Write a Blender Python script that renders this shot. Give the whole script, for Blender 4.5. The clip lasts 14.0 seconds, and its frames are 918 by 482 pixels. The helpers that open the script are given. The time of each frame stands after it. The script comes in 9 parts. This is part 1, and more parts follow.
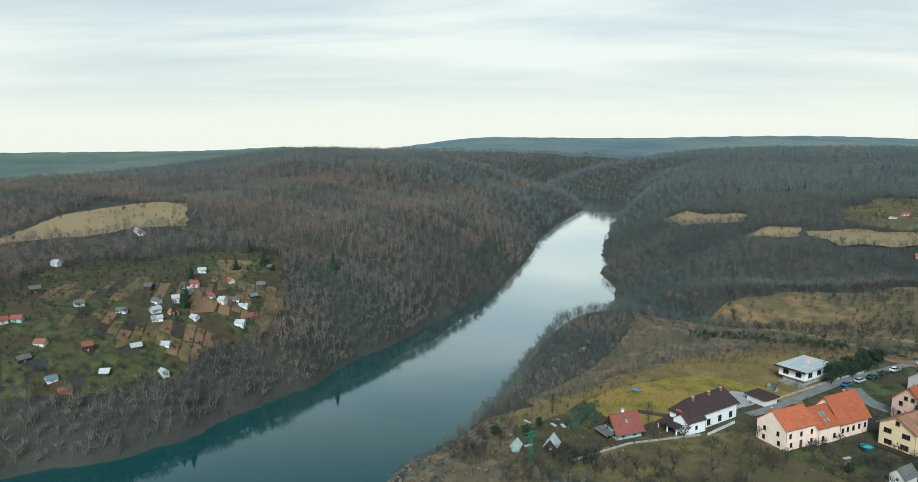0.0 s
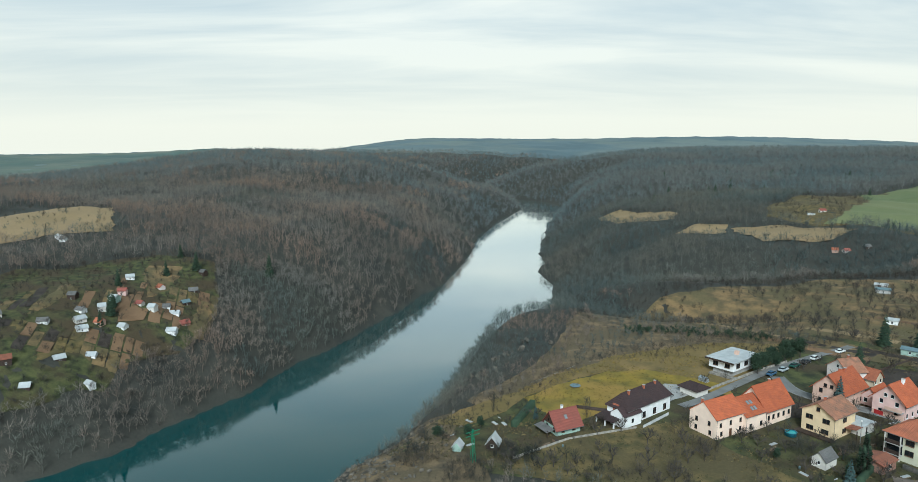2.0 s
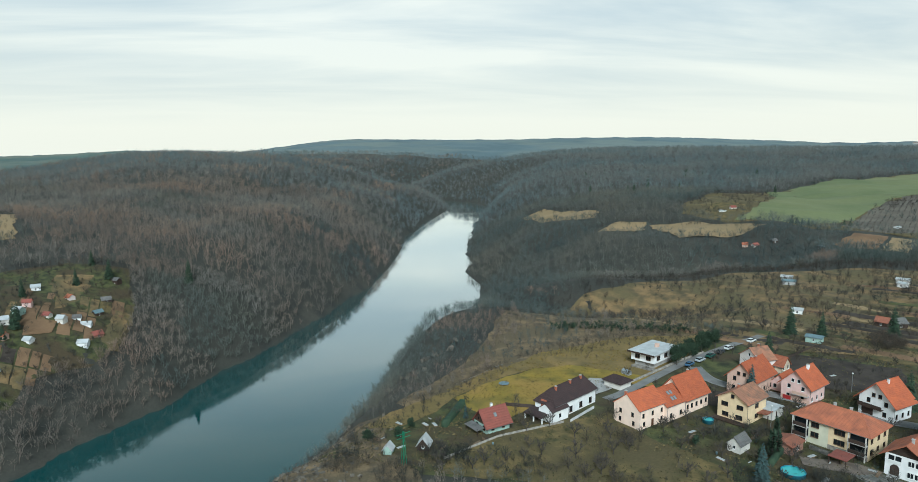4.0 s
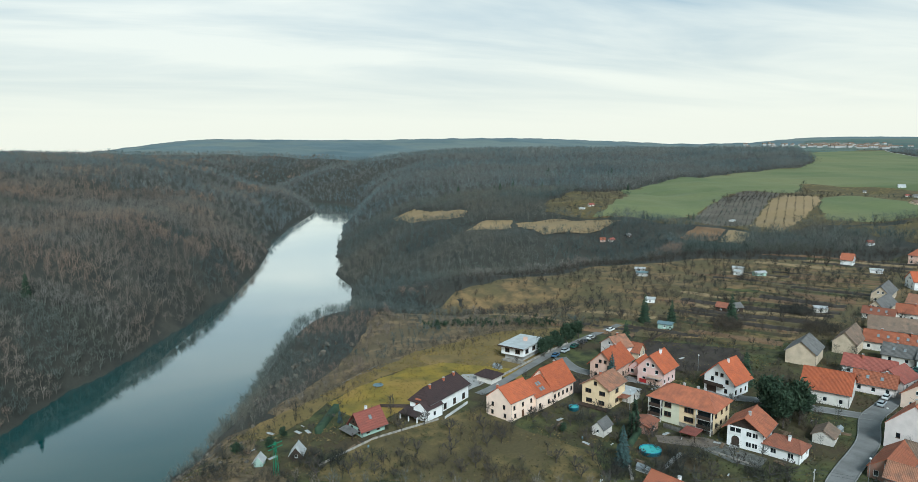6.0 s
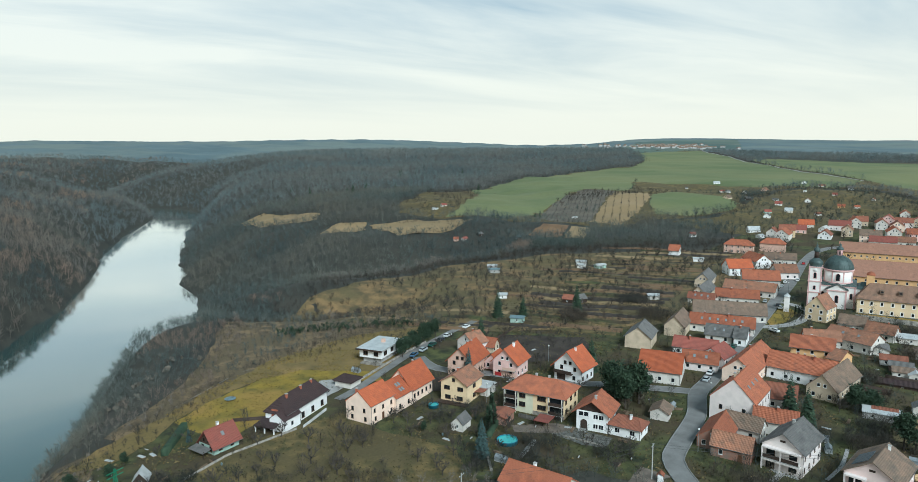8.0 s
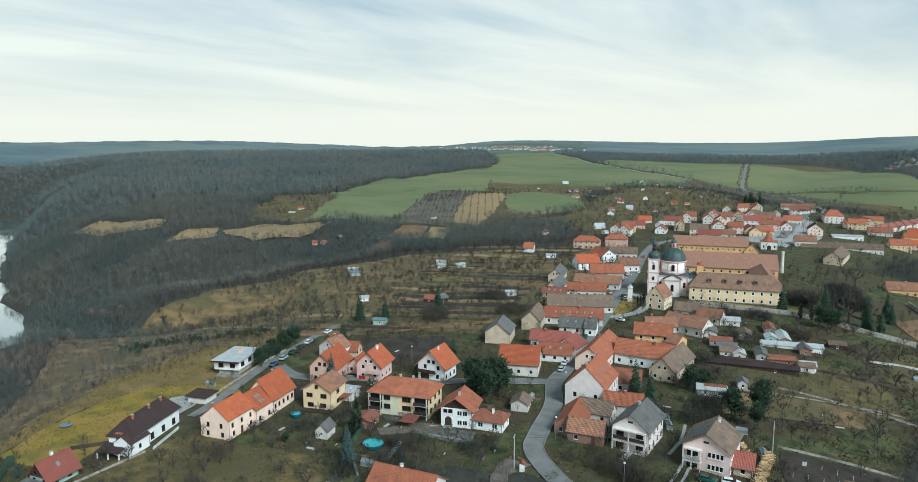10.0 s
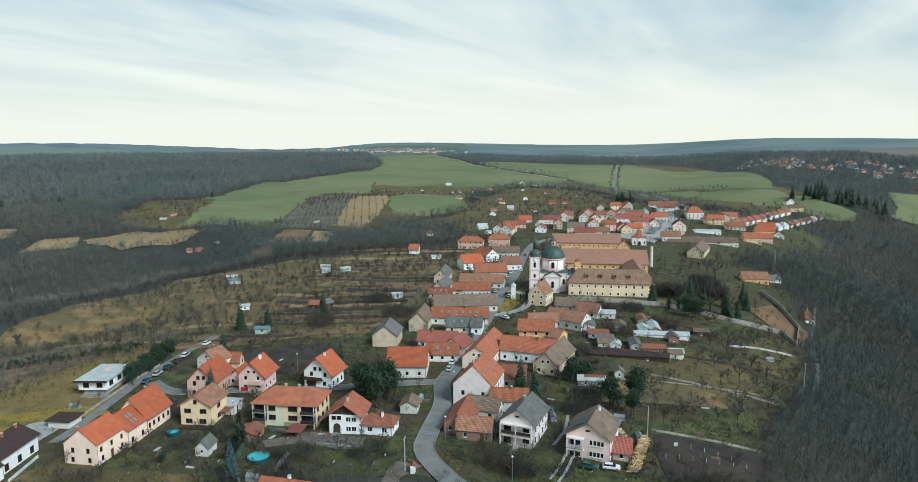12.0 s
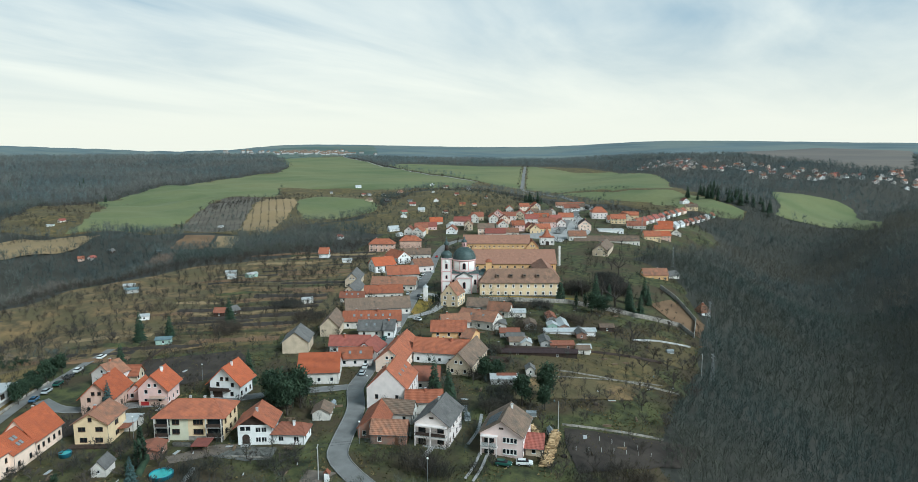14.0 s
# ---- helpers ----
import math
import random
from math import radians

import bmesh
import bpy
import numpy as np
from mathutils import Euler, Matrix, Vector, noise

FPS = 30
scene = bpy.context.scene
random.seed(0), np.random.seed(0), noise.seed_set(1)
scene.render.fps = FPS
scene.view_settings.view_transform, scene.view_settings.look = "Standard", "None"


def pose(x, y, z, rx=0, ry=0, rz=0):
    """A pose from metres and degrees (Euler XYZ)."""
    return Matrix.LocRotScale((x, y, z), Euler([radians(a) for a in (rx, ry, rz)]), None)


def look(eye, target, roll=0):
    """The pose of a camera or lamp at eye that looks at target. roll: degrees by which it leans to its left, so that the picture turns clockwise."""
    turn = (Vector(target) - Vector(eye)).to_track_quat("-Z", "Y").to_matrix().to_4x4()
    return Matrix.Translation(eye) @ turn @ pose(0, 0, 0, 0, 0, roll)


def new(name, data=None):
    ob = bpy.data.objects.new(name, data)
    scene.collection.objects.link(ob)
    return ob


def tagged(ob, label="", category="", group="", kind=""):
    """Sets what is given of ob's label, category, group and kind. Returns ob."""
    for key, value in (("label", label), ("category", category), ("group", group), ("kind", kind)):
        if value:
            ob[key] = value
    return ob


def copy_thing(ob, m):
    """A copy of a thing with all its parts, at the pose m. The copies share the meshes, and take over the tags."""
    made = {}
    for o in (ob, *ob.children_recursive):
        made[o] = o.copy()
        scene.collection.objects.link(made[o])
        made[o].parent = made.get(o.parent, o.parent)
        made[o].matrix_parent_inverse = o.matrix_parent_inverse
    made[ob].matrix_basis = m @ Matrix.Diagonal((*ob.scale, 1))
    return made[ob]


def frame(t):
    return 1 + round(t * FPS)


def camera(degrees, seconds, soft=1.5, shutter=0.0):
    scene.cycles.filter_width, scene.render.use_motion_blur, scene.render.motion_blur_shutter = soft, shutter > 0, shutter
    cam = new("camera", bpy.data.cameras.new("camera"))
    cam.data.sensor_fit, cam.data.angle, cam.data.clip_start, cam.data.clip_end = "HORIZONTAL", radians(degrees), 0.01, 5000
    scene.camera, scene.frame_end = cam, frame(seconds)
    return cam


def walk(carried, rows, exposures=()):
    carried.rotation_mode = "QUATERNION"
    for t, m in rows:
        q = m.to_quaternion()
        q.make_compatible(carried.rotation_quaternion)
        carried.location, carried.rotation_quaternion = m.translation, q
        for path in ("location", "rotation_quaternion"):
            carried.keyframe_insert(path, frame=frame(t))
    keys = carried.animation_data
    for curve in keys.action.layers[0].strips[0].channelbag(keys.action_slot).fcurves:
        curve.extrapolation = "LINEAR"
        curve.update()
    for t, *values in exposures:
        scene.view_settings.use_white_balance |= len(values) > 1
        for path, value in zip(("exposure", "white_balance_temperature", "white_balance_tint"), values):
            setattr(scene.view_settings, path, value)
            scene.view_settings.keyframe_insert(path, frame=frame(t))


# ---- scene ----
cam = camera(68.2, 14.0, soft=0.7)
PATH = [
    (0.0, pose(0, 0, 78, 81.45, 0.25, 1.17)),
    (0.5, pose(0, 0, 78, 81.49, 0.26, -0.64)),
    (1.0, pose(0, 0, 78, 81.49, 0.35, -1.70)),
    (1.5, pose(0, 0, 78, 81.50, 0.33, -2.62)),
    (2.0, pose(0, 0, 78, 81.50, 0.35, -4.06)),
    (2.5, pose(0, 0, 78, 81.51, 0.42, -5.51)),
    (5.0, pose(0, 0, 78, 81.52, 0.37, -14.89)),
    (5.5, pose(0, 0, 78, 81.50, 0.29, -17.91)),
    (6.0, pose(0, 0, 78, 81.51, 0.31, -21.30)),
    (6.5, pose(0, 0, 78, 81.52, 0.33, -24.17)),
    (7.0, pose(0, 0, 78, 81.55, 0.35, -27.25)),
    (7.5, pose(0, 0, 78, 81.54, 0.29, -30.19)),
    (8.0, pose(0, 0, 78, 81.56, 0.31, -33.65)),
    (10.5, pose(0, 0, 78, 81.68, 0.15, -48.28)),
    (11.0, pose(0, 0, 78, 81.71, 0.18, -50.97)),
    (11.5, pose(0, 0, 78, 81.75, 0.23, -53.09)),
    (12.0, pose(0, 0, 78, 81.80, 0.22, -55.31)),
    (12.5, pose(0, 0, 78, 81.81, 0.21, -57.09)),
    (13.0, pose(0, 0, 78, 81.82, 0.20, -59.04)),
    (13.5, pose(0, 0, 78, 81.88, 0.22, -60.72)),
    (14.0, pose(0, 0, 78, 81.95, 0.13, -62.85)),
]
walk(cam, PATH, [(0.0, 0.12, 5240, -1), (14.0, 0.12, 5240, -1)])

# ---------- sky and light ----------
world = bpy.data.worlds.new("overcast_sky")
scene.world = world
world.use_nodes = True
SUN_AZ, SUN_EL = 190.0, 38.0


def build_sky():
    nt = world.node_tree
    nt.nodes.clear()
    N, L = nt.nodes.new, nt.links.new
    out, bg = N("ShaderNodeOutputWorld"), N("ShaderNodeBackground")
    sky = N("ShaderNodeTexSky")
    sky.sky_type = "NISHITA"
    sky.sun_disc = False
    sky.sun_elevation, sky.sun_rotation = radians(SUN_EL), radians(SUN_AZ)
    sky.air_density, sky.dust_density = 1.0, 2.0
    co, sep = N("ShaderNodeTexCoord"), N("ShaderNodeSeparateXYZ")
    L(co.outputs["Generated"], sep.inputs[0])
    # cloud layer: project the direction on a flat deck, so that the streaks lie level near the horizon
    lift = N("ShaderNodeMath"); lift.operation = "ADD"; lift.inputs[1].default_value = 0.10
    L(sep.outputs["Z"], lift.inputs[0])
    low = N("ShaderNodeMath"); low.operation = "MAXIMUM"; low.inputs[1].default_value = 0.06
    L(lift.outputs[0], low.inputs[0])
    dx, dy = N("ShaderNodeMath"), N("ShaderNodeMath")
    for m, ch in ((dx, "X"), (dy, "Y")):
        m.operation = "DIVIDE"
        L(sep.outputs[ch], m.inputs[0]); L(low.outputs[0], m.inputs[1])
    com = N("ShaderNodeCombineXYZ")
    L(dx.outputs[0], com.inputs[0]); L(dy.outputs[0], com.inputs[1])
    mp = N("ShaderNodeMapping")
    mp.inputs["Rotation"].default_value = (0, 0, radians(28))
    mp.inputs["Scale"].default_value = (0.42, 1.0, 1.0)
    L(com.outputs[0], mp.inputs[0])
    n1, n2 = N("ShaderNodeTexNoise"), N("ShaderNodeTexNoise")
    n1.inputs["Scale"].default_value, n1.inputs["Detail"].default_value, n1.inputs["Roughness"].default_value = 0.85, 6, 0.55
    n1.inputs["Distortion"].default_value = 0.4
    n2.inputs["Scale"].default_value, n2.inputs["Detail"].default_value = 0.3, 3
    L(mp.outputs[0], n1.inputs["Vector"]); L(mp.outputs[0], n2.inputs["Vector"])
    add = N("ShaderNodeMath"); add.operation = "ADD"
    L(n1.outputs[0], add.inputs[0]); L(n2.outputs[0], add.inputs[1])
    ramp = N("ShaderNodeValToRGB")
    e = ramp.color_ramp.elements
    e[0].position, e[0].color = 0.40, (0.44, 0.485, 0.485, 1)
    e[1].position, e[1].color = 0.56, (0.92, 0.81, 0.655, 1)
    half = N("ShaderNodeMath"); half.operation = "MULTIPLY"; half.inputs[1].default_value = 0.5
    L(add.outputs[0], half.inputs[0]); L(half.outputs[0], ramp.inputs[0])
    # bright cream veil towards the horizon
    veil = N("ShaderNodeMapRange")
    veil.inputs["From Min"].default_value, veil.inputs["From Max"].default_value = 0.02, 0.17
    veil.inputs["To Min"].default_value, veil.inputs["To Max"].default_value = 1.0, 0.0
    L(sep.outputs["Z"], veil.inputs["Value"])
    mix = N("ShaderNodeMix"); mix.data_type = "RGBA"
    mix.inputs["B"].default_value = (0.96, 0.82, 0.625, 1)
    L(veil.outputs[0], mix.inputs["Factor"]); L(ramp.outputs[0], mix.inputs["A"])
    # the clear sky shows faintly between the clouds
    mul = N("ShaderNodeMix"); mul.data_type = "RGBA"; mul.blend_type = "ADD"
    mul.inputs["Factor"].default_value = 0.006
    L(mix.outputs["Result"], mul.inputs["A"]); L(sky.outputs[0], mul.inputs["B"])
    # heavier, bluer cloud overhead
    deck = N("ShaderNodeMapRange")
    deck.inputs["From Min"].default_value, deck.inputs["From Max"].default_value = 0.34, 0.70
    L(sep.outputs["Z"], deck.inputs["Value"])
    over = N("ShaderNodeMix"); over.data_type = "RGBA"
    over.inputs["B"].default_value = (0.200, 0.295, 0.325, 1)
    L(deck.outputs[0], over.inputs["Factor"]); L(mul.outputs["Result"], over.inputs["A"])
    bg.inputs["Strength"].default_value = 1.0
    L(over.outputs["Result"], bg.inputs["Color"])
    L(bg.outputs[0], out.inputs[0])


build_sky()
sun_data = bpy.data.lights.new("sun", "SUN")
sun_data.energy, sun_data.angle, sun_data.color = 3.6, radians(22), (1.0, 0.95, 0.87)
sun = new("sun", sun_data)
sun.matrix_world = look((600 * math.sin(radians(SUN_AZ)), 600 * math.cos(radians(SUN_AZ)), 78 + 600 * math.tan(radians(SUN_EL))), (0, 0, 78))

# ---------- materials ----------


def mat(name, base, rough=0.85, var=0.25, scale=0.6, fine=6.0, bump=0.15, second=None, metal=0.0, island=0.0, obj_rand=0.0, big=None, spec=0.3, coords="Object", stretch=None):
    """Procedural surface: two scales of noise between a darker and a lighter tone, with relief.
    second: colour of the stains; big: (colour, size in metres) of wide patches; island / obj_rand: tone change from piece to piece."""
    m = bpy.data.materials.new(name)
    m.use_nodes = True
    nt = m.node_tree
    N, L = nt.nodes.new, nt.links.new
    b = nt.nodes["Principled BSDF"]
    b.inputs["Roughness"].default_value, b.inputs["Metallic"].default_value = rough, metal
    b.inputs["Specular IOR Level"].default_value = spec
    if coords == "Object":
        src = N("ShaderNodeTexCoord").outputs["Object"]
    else:
        src = N("ShaderNodeNewGeometry").outputs["Position"]
    if stretch:
        mp = N("ShaderNodeMapping"); mp.inputs["Scale"].default_value = stretch
        L(src, mp.inputs[0]); src = mp.outputs[0]
    a, f = N("ShaderNodeTexNoise"), N("ShaderNodeTexNoise")
    a.inputs["Scale"].default_value, a.inputs["Detail"].default_value = scale, 5
    f.inputs["Scale"].default_value, f.inputs["Detail"].default_value = fine, 3
    L(src, a.inputs["Vector"]); L(src, f.inputs["Vector"])
    r = N("ShaderNodeValToRGB")
    dark = second or tuple(c * (1 - 1.6 * var) for c in base)
    e = r.color_ramp.elements
    e[0].position, e[0].color = 0.33, (*dark, 1)
    e[1].position, e[1].color = 0.62, (*base, 1)
    L(a.outputs[0], r.inputs[0])
    col = r.outputs[0]
    if big:
        g = N("ShaderNodeTexNoise"); g.inputs["Scale"].default_value, g.inputs["Detail"].default_value = 1.0 / big[1], 3
        L(src, g.inputs["Vector"])
        rr = N("ShaderNodeMapRange"); rr.inputs["From Min"].default_value, rr.inputs["From Max"].default_value = 0.42, 0.6
        L(g.outputs[0], rr.inputs[0])
        mx = N("ShaderNodeMix"); mx.data_type = "RGBA"; mx.inputs["B"].default_value = (*big[0], 1)
        L(rr.outputs[0], mx.inputs["Factor"]); L(col, mx.inputs["A"])
        col = mx.outputs["Result"]
    hsv = N("ShaderNodeHueSaturation")
    L(col, hsv.inputs["Color"])
    vr = N("ShaderNodeMapRange")
    vr.inputs["To Min"].default_value, vr.inputs["To Max"].default_value = 1 - var * 0.8, 1 + var * 0.8
    L(f.outputs[0], vr.inputs[0])
    val = vr.outputs[0]
    for amount, node, sock in ((island, "ShaderNodeNewGeometry", "Random Per Island"), (obj_rand, "ShaderNodeObjectInfo", "Random")):
        if amount:
            rn = N("ShaderNodeMapRange")
            rn.inputs["To Min"].default_value, rn.inputs["To Max"].default_value = 1 - amount, 1 + amount
            L(N(node).outputs[sock], rn.inputs[0])
            mm = N("ShaderNodeMath"); mm.operation = "MULTIPLY"
            L(val, mm.inputs[0]); L(rn.outputs[0], mm.inputs[1]); val = mm.outputs[0]
    L(val, hsv.inputs["Value"])
    L(hsv.outputs[0], b.inputs["Base Color"])
    if bump:
        bp = N("ShaderNodeBump"); bp.inputs["Strength"].default_value, bp.inputs["Distance"].default_value = bump, 0.05
        L(f.outputs[0], bp.inputs["Height"]); L(bp.outputs[0], b.inputs["Normal"])
    return m


def roof_mat(name, base, stain, var=0.2):
    """Clay tiles in courses: rows across the slope and columns along the ridge, with lichen stains."""
    m = mat(name, base, 0.8, var * 1.35, 0.55, 4.2, 0, second=stain, obj_rand=0.16, big=(tuple(0.55 * p + 0.45 * q for p, q in zip(base, stain)), 5.5))
    nt = m.node_tree
    N, L = nt.nodes.new, nt.links.new
    b = nt.nodes["Principled BSDF"]
    co = N("ShaderNodeTexCoord")
    w1, w2 = N("ShaderNodeTexWave"), N("ShaderNodeTexWave")
    for w, ax, sc in ((w1, "X", 0.95), (w2, "Y", 0.85)):
        w.wave_type, w.bands_direction, w.wave_profile = "BANDS", ax, "SIN"
        w.inputs["Scale"].default_value = sc
        L(co.outputs["Object"], w.inputs["Vector"])
    ad = N("ShaderNodeMath"); ad.operation = "ADD"
    L(w1.outputs["Fac"], ad.inputs[0]); L(w2.outputs["Fac"], ad.inputs[1])
    bp = N("ShaderNodeBump"); bp.inputs["Strength"].default_value, bp.inputs["Distance"].default_value = 0.9, 0.08
    L(ad.outputs[0], bp.inputs["Height"]); L(bp.outputs[0], b.inputs["Normal"])
    return m


M = {
    "cream": mat("plaster_cream", (0.85, 0.66, 0.53), 0.9, 0.08, 0.5, 9, 0.1),
    "white": mat("plaster_white", (0.82, 0.81, 0.79), 0.9, 0.07, 0.5, 9, 0.1),
    "offwhite": mat("plaster_old_white", (0.66, 0.62, 0.56), 0.9, 0.14, 0.4, 7, 0.12),
    "yellow": mat("plaster_yellow", (0.74, 0.57, 0.35), 0.9, 0.08, 0.5, 9, 0.1),
    "palegreen": mat("plaster_pale_green", (0.62, 0.60, 0.45), 0.9, 0.08, 0.5, 9, 0.1),
    "pink": mat("plaster_pink", (0.72, 0.50, 0.45), 0.9, 0.08, 0.5, 9, 0.1),
    "palepink": mat("plaster_pale_pink", (0.76, 0.68, 0.64), 0.9, 0.08, 0.5, 9, 0.1),
    "rose": mat("plaster_rose_white", (0.76, 0.60, 0.555), 0.9, 0.08, 0.5, 9, 0.1),
    "salmon": mat("plaster_salmon", (0.62, 0.42, 0.33), 0.9, 0.1, 0.5, 9, 0.1),
    "ochre": mat("plaster_ochre", (0.68, 0.42, 0.20), 0.9, 0.12, 0.4, 7, 0.1),
    "sand": mat("plaster_weathered_sand", (0.58, 0.47, 0.34), 0.92, 0.16, 0.35, 6, 0.15),
    "monastery": mat("plaster_monastery_yellow", (0.76, 0.60, 0.38), 0.9, 0.1, 0.12, 4, 0.1, second=(0.60, 0.46, 0.30)),
    "churchwhite": mat("plaster_church_white", (0.78, 0.74, 0.70), 0.9, 0.06, 0.3, 6, 0.08),
    "churchpink": mat("plaster_church_rose", (0.66, 0.42, 0.40), 0.9, 0.08, 0.4, 7, 0.08),
    "mint": mat("plaster_mint", (0.36, 0.48, 0.41), 0.9, 0.1, 0.5, 9, 0.1),
    "brick": mat("brickwork_red", (0.30, 0.150, 0.105), 0.9, 0.25, 0.6, 10, 0.2, second=(0.20, 0.15, 0.12)),
    "stone": mat("plinth_stone", (0.30, 0.27, 0.23), 0.9, 0.3, 1.2, 8, 0.4),
    "concrete": mat("concrete", (0.42, 0.41, 0.39), 0.9, 0.15, 0.5, 7, 0.15),
    "r_new": roof_mat("roof_tiles_new_orange", (0.44, 0.115, 0.046), (0.33, 0.09, 0.042), 0.18),
    "r_orange": roof_mat("roof_tiles_orange", (0.4, 0.132, 0.066), (0.25, 0.092, 0.054), 0.26),
    "r_old": roof_mat("roof_tiles_weathered", (0.35, 0.158, 0.092), (0.17, 0.102, 0.07), 0.36),
    "r_lichen": roof_mat("roof_tiles_lichen_brown", (0.225, 0.150, 0.105), (0.115, 0.092, 0.070), 0.36),
    "r_red": roof_mat("roof_tiles_red", (0.32, 0.098, 0.072), (0.24, 0.085, 0.065), 0.16),
    "r_brown": roof_mat("roof_tiles_dark_brown", (0.060, 0.036, 0.034), (0.045, 0.03, 0.03), 0.15),
    "r_grey": roof_mat("roof_fibre_cement_grey", (0.17, 0.16, 0.15), (0.10, 0.095, 0.09), 0.25),
    "r_rust": roof_mat("roof_tiles_rust", (0.3, 0.112, 0.066), (0.2, 0.084, 0.055), 0.22),
    "sheet": mat("sheet_metal_pale", (0.55, 0.55, 0.54), 0.5, 0.12, 0.5, 5, 0.05, metal=0.3),
    "copper": mat("dome_copper_green_grey", (0.075, 0.105, 0.10), 0.55, 0.2, 0.8, 5, 0.1, metal=0.2),
    "glass": mat("window_glass", (0.018, 0.022, 0.025), 0.16, 0.2, 0.5, 3, 0, spec=0.18),
    "frame": mat("window_frame_white", (0.72, 0.71, 0.68), 0.6, 0.05, 1, 9, 0),
    "frame_dark": mat("window_frame_brown", (0.10, 0.055, 0.03), 0.6, 0.15, 1, 9, 0),
    "door": mat("door_brown_wood", (0.13, 0.06, 0.03), 0.6, 0.2, 1, 9, 0.1),
    "timber": mat("timber_dark", (0.06, 0.04, 0.03), 0.75, 0.3, 1, 9, 0.2, stretch=(1, 1, 4)),
    "chimney": mat("chimney_brick", (0.42, 0.14, 0.08), 0.9, 0.2, 1.5, 10, 0.2),
    "gutter": mat("gutter_zinc", (0.22, 0.21, 0.20), 0.45, 0.1, 1, 5, 0, metal=0.6),
    "asphalt": mat("asphalt_grey", (0.205, 0.196, 0.186), 0.9, 0.2, 0.25, 3, 0.1, coords="World", second=(0.150, 0.142, 0.132)),
    "paving": mat("paving_pale", (0.36, 0.34, 0.32), 0.9, 0.15, 0.4, 5, 0.1, coords="World"),
    "kerb": mat("kerb_stone", (0.26, 0.25, 0.235), 0.9, 0.2, 0.6, 6, 0.1, coords="World"),
    "litter": mat("leaf_litter_ground", (0.058, 0.053, 0.042), 0.95, 0.35, 0.05, 0.8, 0.4, coords="World", second=(0.033, 0.034, 0.029), big=((0.046, 0.044, 0.035), 55)),
    "lawn": mat("winter_lawn", (0.245, 0.170, 0.026), 0.95, 0.28, 0.16, 1.6, 0.4, coords="World", second=(0.125, 0.102, 0.024), big=((0.270, 0.172, 0.042), 18)),
    "meadow": mat("meadow_grass_olive_tan", (0.225, 0.148, 0.056), 0.95, 0.32, 0.14, 1.1, 0.4, coords="World", second=(0.105, 0.080, 0.032), big=((0.155, 0.112, 0.040), 22)),
    "r_range": roof_mat("roof_tiles_monastery_faded", (0.36, 0.185, 0.122), (0.25, 0.135, 0.094), 0.2),
    "r_monk": roof_mat("roof_tiles_monastery_brown", (0.285, 0.165, 0.108), (0.15, 0.1, 0.072), 0.3),
    "drygrass": mat("dry_grass", (0.215, 0.138, 0.062), 0.95, 0.36, 0.16, 1.1, 0.3, coords="World", second=(0.078, 0.063, 0.033), big=((0.108, 0.086, 0.040), 20)),
    "tanfield": mat("stubble_field_tan", (0.27, 0.19, 0.10), 0.95, 0.16, 0.02, 0.5, 0.3, coords="World", second=(0.24, 0.17, 0.085)),
    "orchard": mat("orchard_grass", (0.086, 0.088, 0.031), 0.95, 0.40, 0.24, 1.4, 0.3, coords="World", second=(0.026, 0.030, 0.015), big=((0.064, 0.047, 0.025), 19)),
    "worn": mat("worn_orchard_grass", (0.158, 0.112, 0.044), 0.95, 0.36, 0.24, 1.4, 0.3, coords="World", second=(0.058, 0.054, 0.022), big=((0.090, 0.070, 0.032), 20)),
    "soil": mat("garden_soil_dark", (0.058, 0.045, 0.036), 0.95, 0.3, 0.15, 2, 0.4, coords="World"),
    "brownsoil": mat("ploughed_soil_brown", (0.19, 0.115, 0.062), 0.95, 0.2, 0.06, 1, 0.4, coords="World"),
    "crop": mat("winter_wheat_green", (0.146, 0.160, 0.070), 0.95, 0.14, 0.010, 0.15, 0.2, coords="World", second=(0.104, 0.126, 0.052), big=((0.166, 0.168, 0.074), 240)),
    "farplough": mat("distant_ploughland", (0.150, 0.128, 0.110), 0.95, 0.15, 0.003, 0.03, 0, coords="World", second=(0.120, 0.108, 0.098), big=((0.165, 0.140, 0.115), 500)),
    "vine": mat("vineyard_ground", (0.13, 0.11, 0.085), 0.95, 0.2, 0.05, 1, 0.3, coords="World"),
    # green of the far plain, with haze painted in as a teal cast
    "farplain_hazed": mat("distant_plain_haze_tint", (0.085, 0.125, 0.10), 0.95, 0.2, 0.003, 0.03, 0, coords="World", second=(0.06, 0.095, 0.09), big=((0.15, 0.16, 0.12), 700)),
    "twig_grey": mat("bare_twigs_grey", (0.072, 0.092, 0.080), 0.95, 0.2, 0.010, 0.06, 0, coords="World", second=(0.033, 0.047, 0.043), island=0.45, big=((0.074, 0.076, 0.058), 110)),
    # far twigs: distance haze painted into the base as a paler blue-grey
    "twig_far_hazed": mat("far_winter_woods_haze_tint", (0.132, 0.158, 0.156), 0.95, 0.2, 0.006, 0.04, 0, coords="World", second=(0.084, 0.108, 0.110), island=0.3, big=((0.134, 0.136, 0.124), 160)),
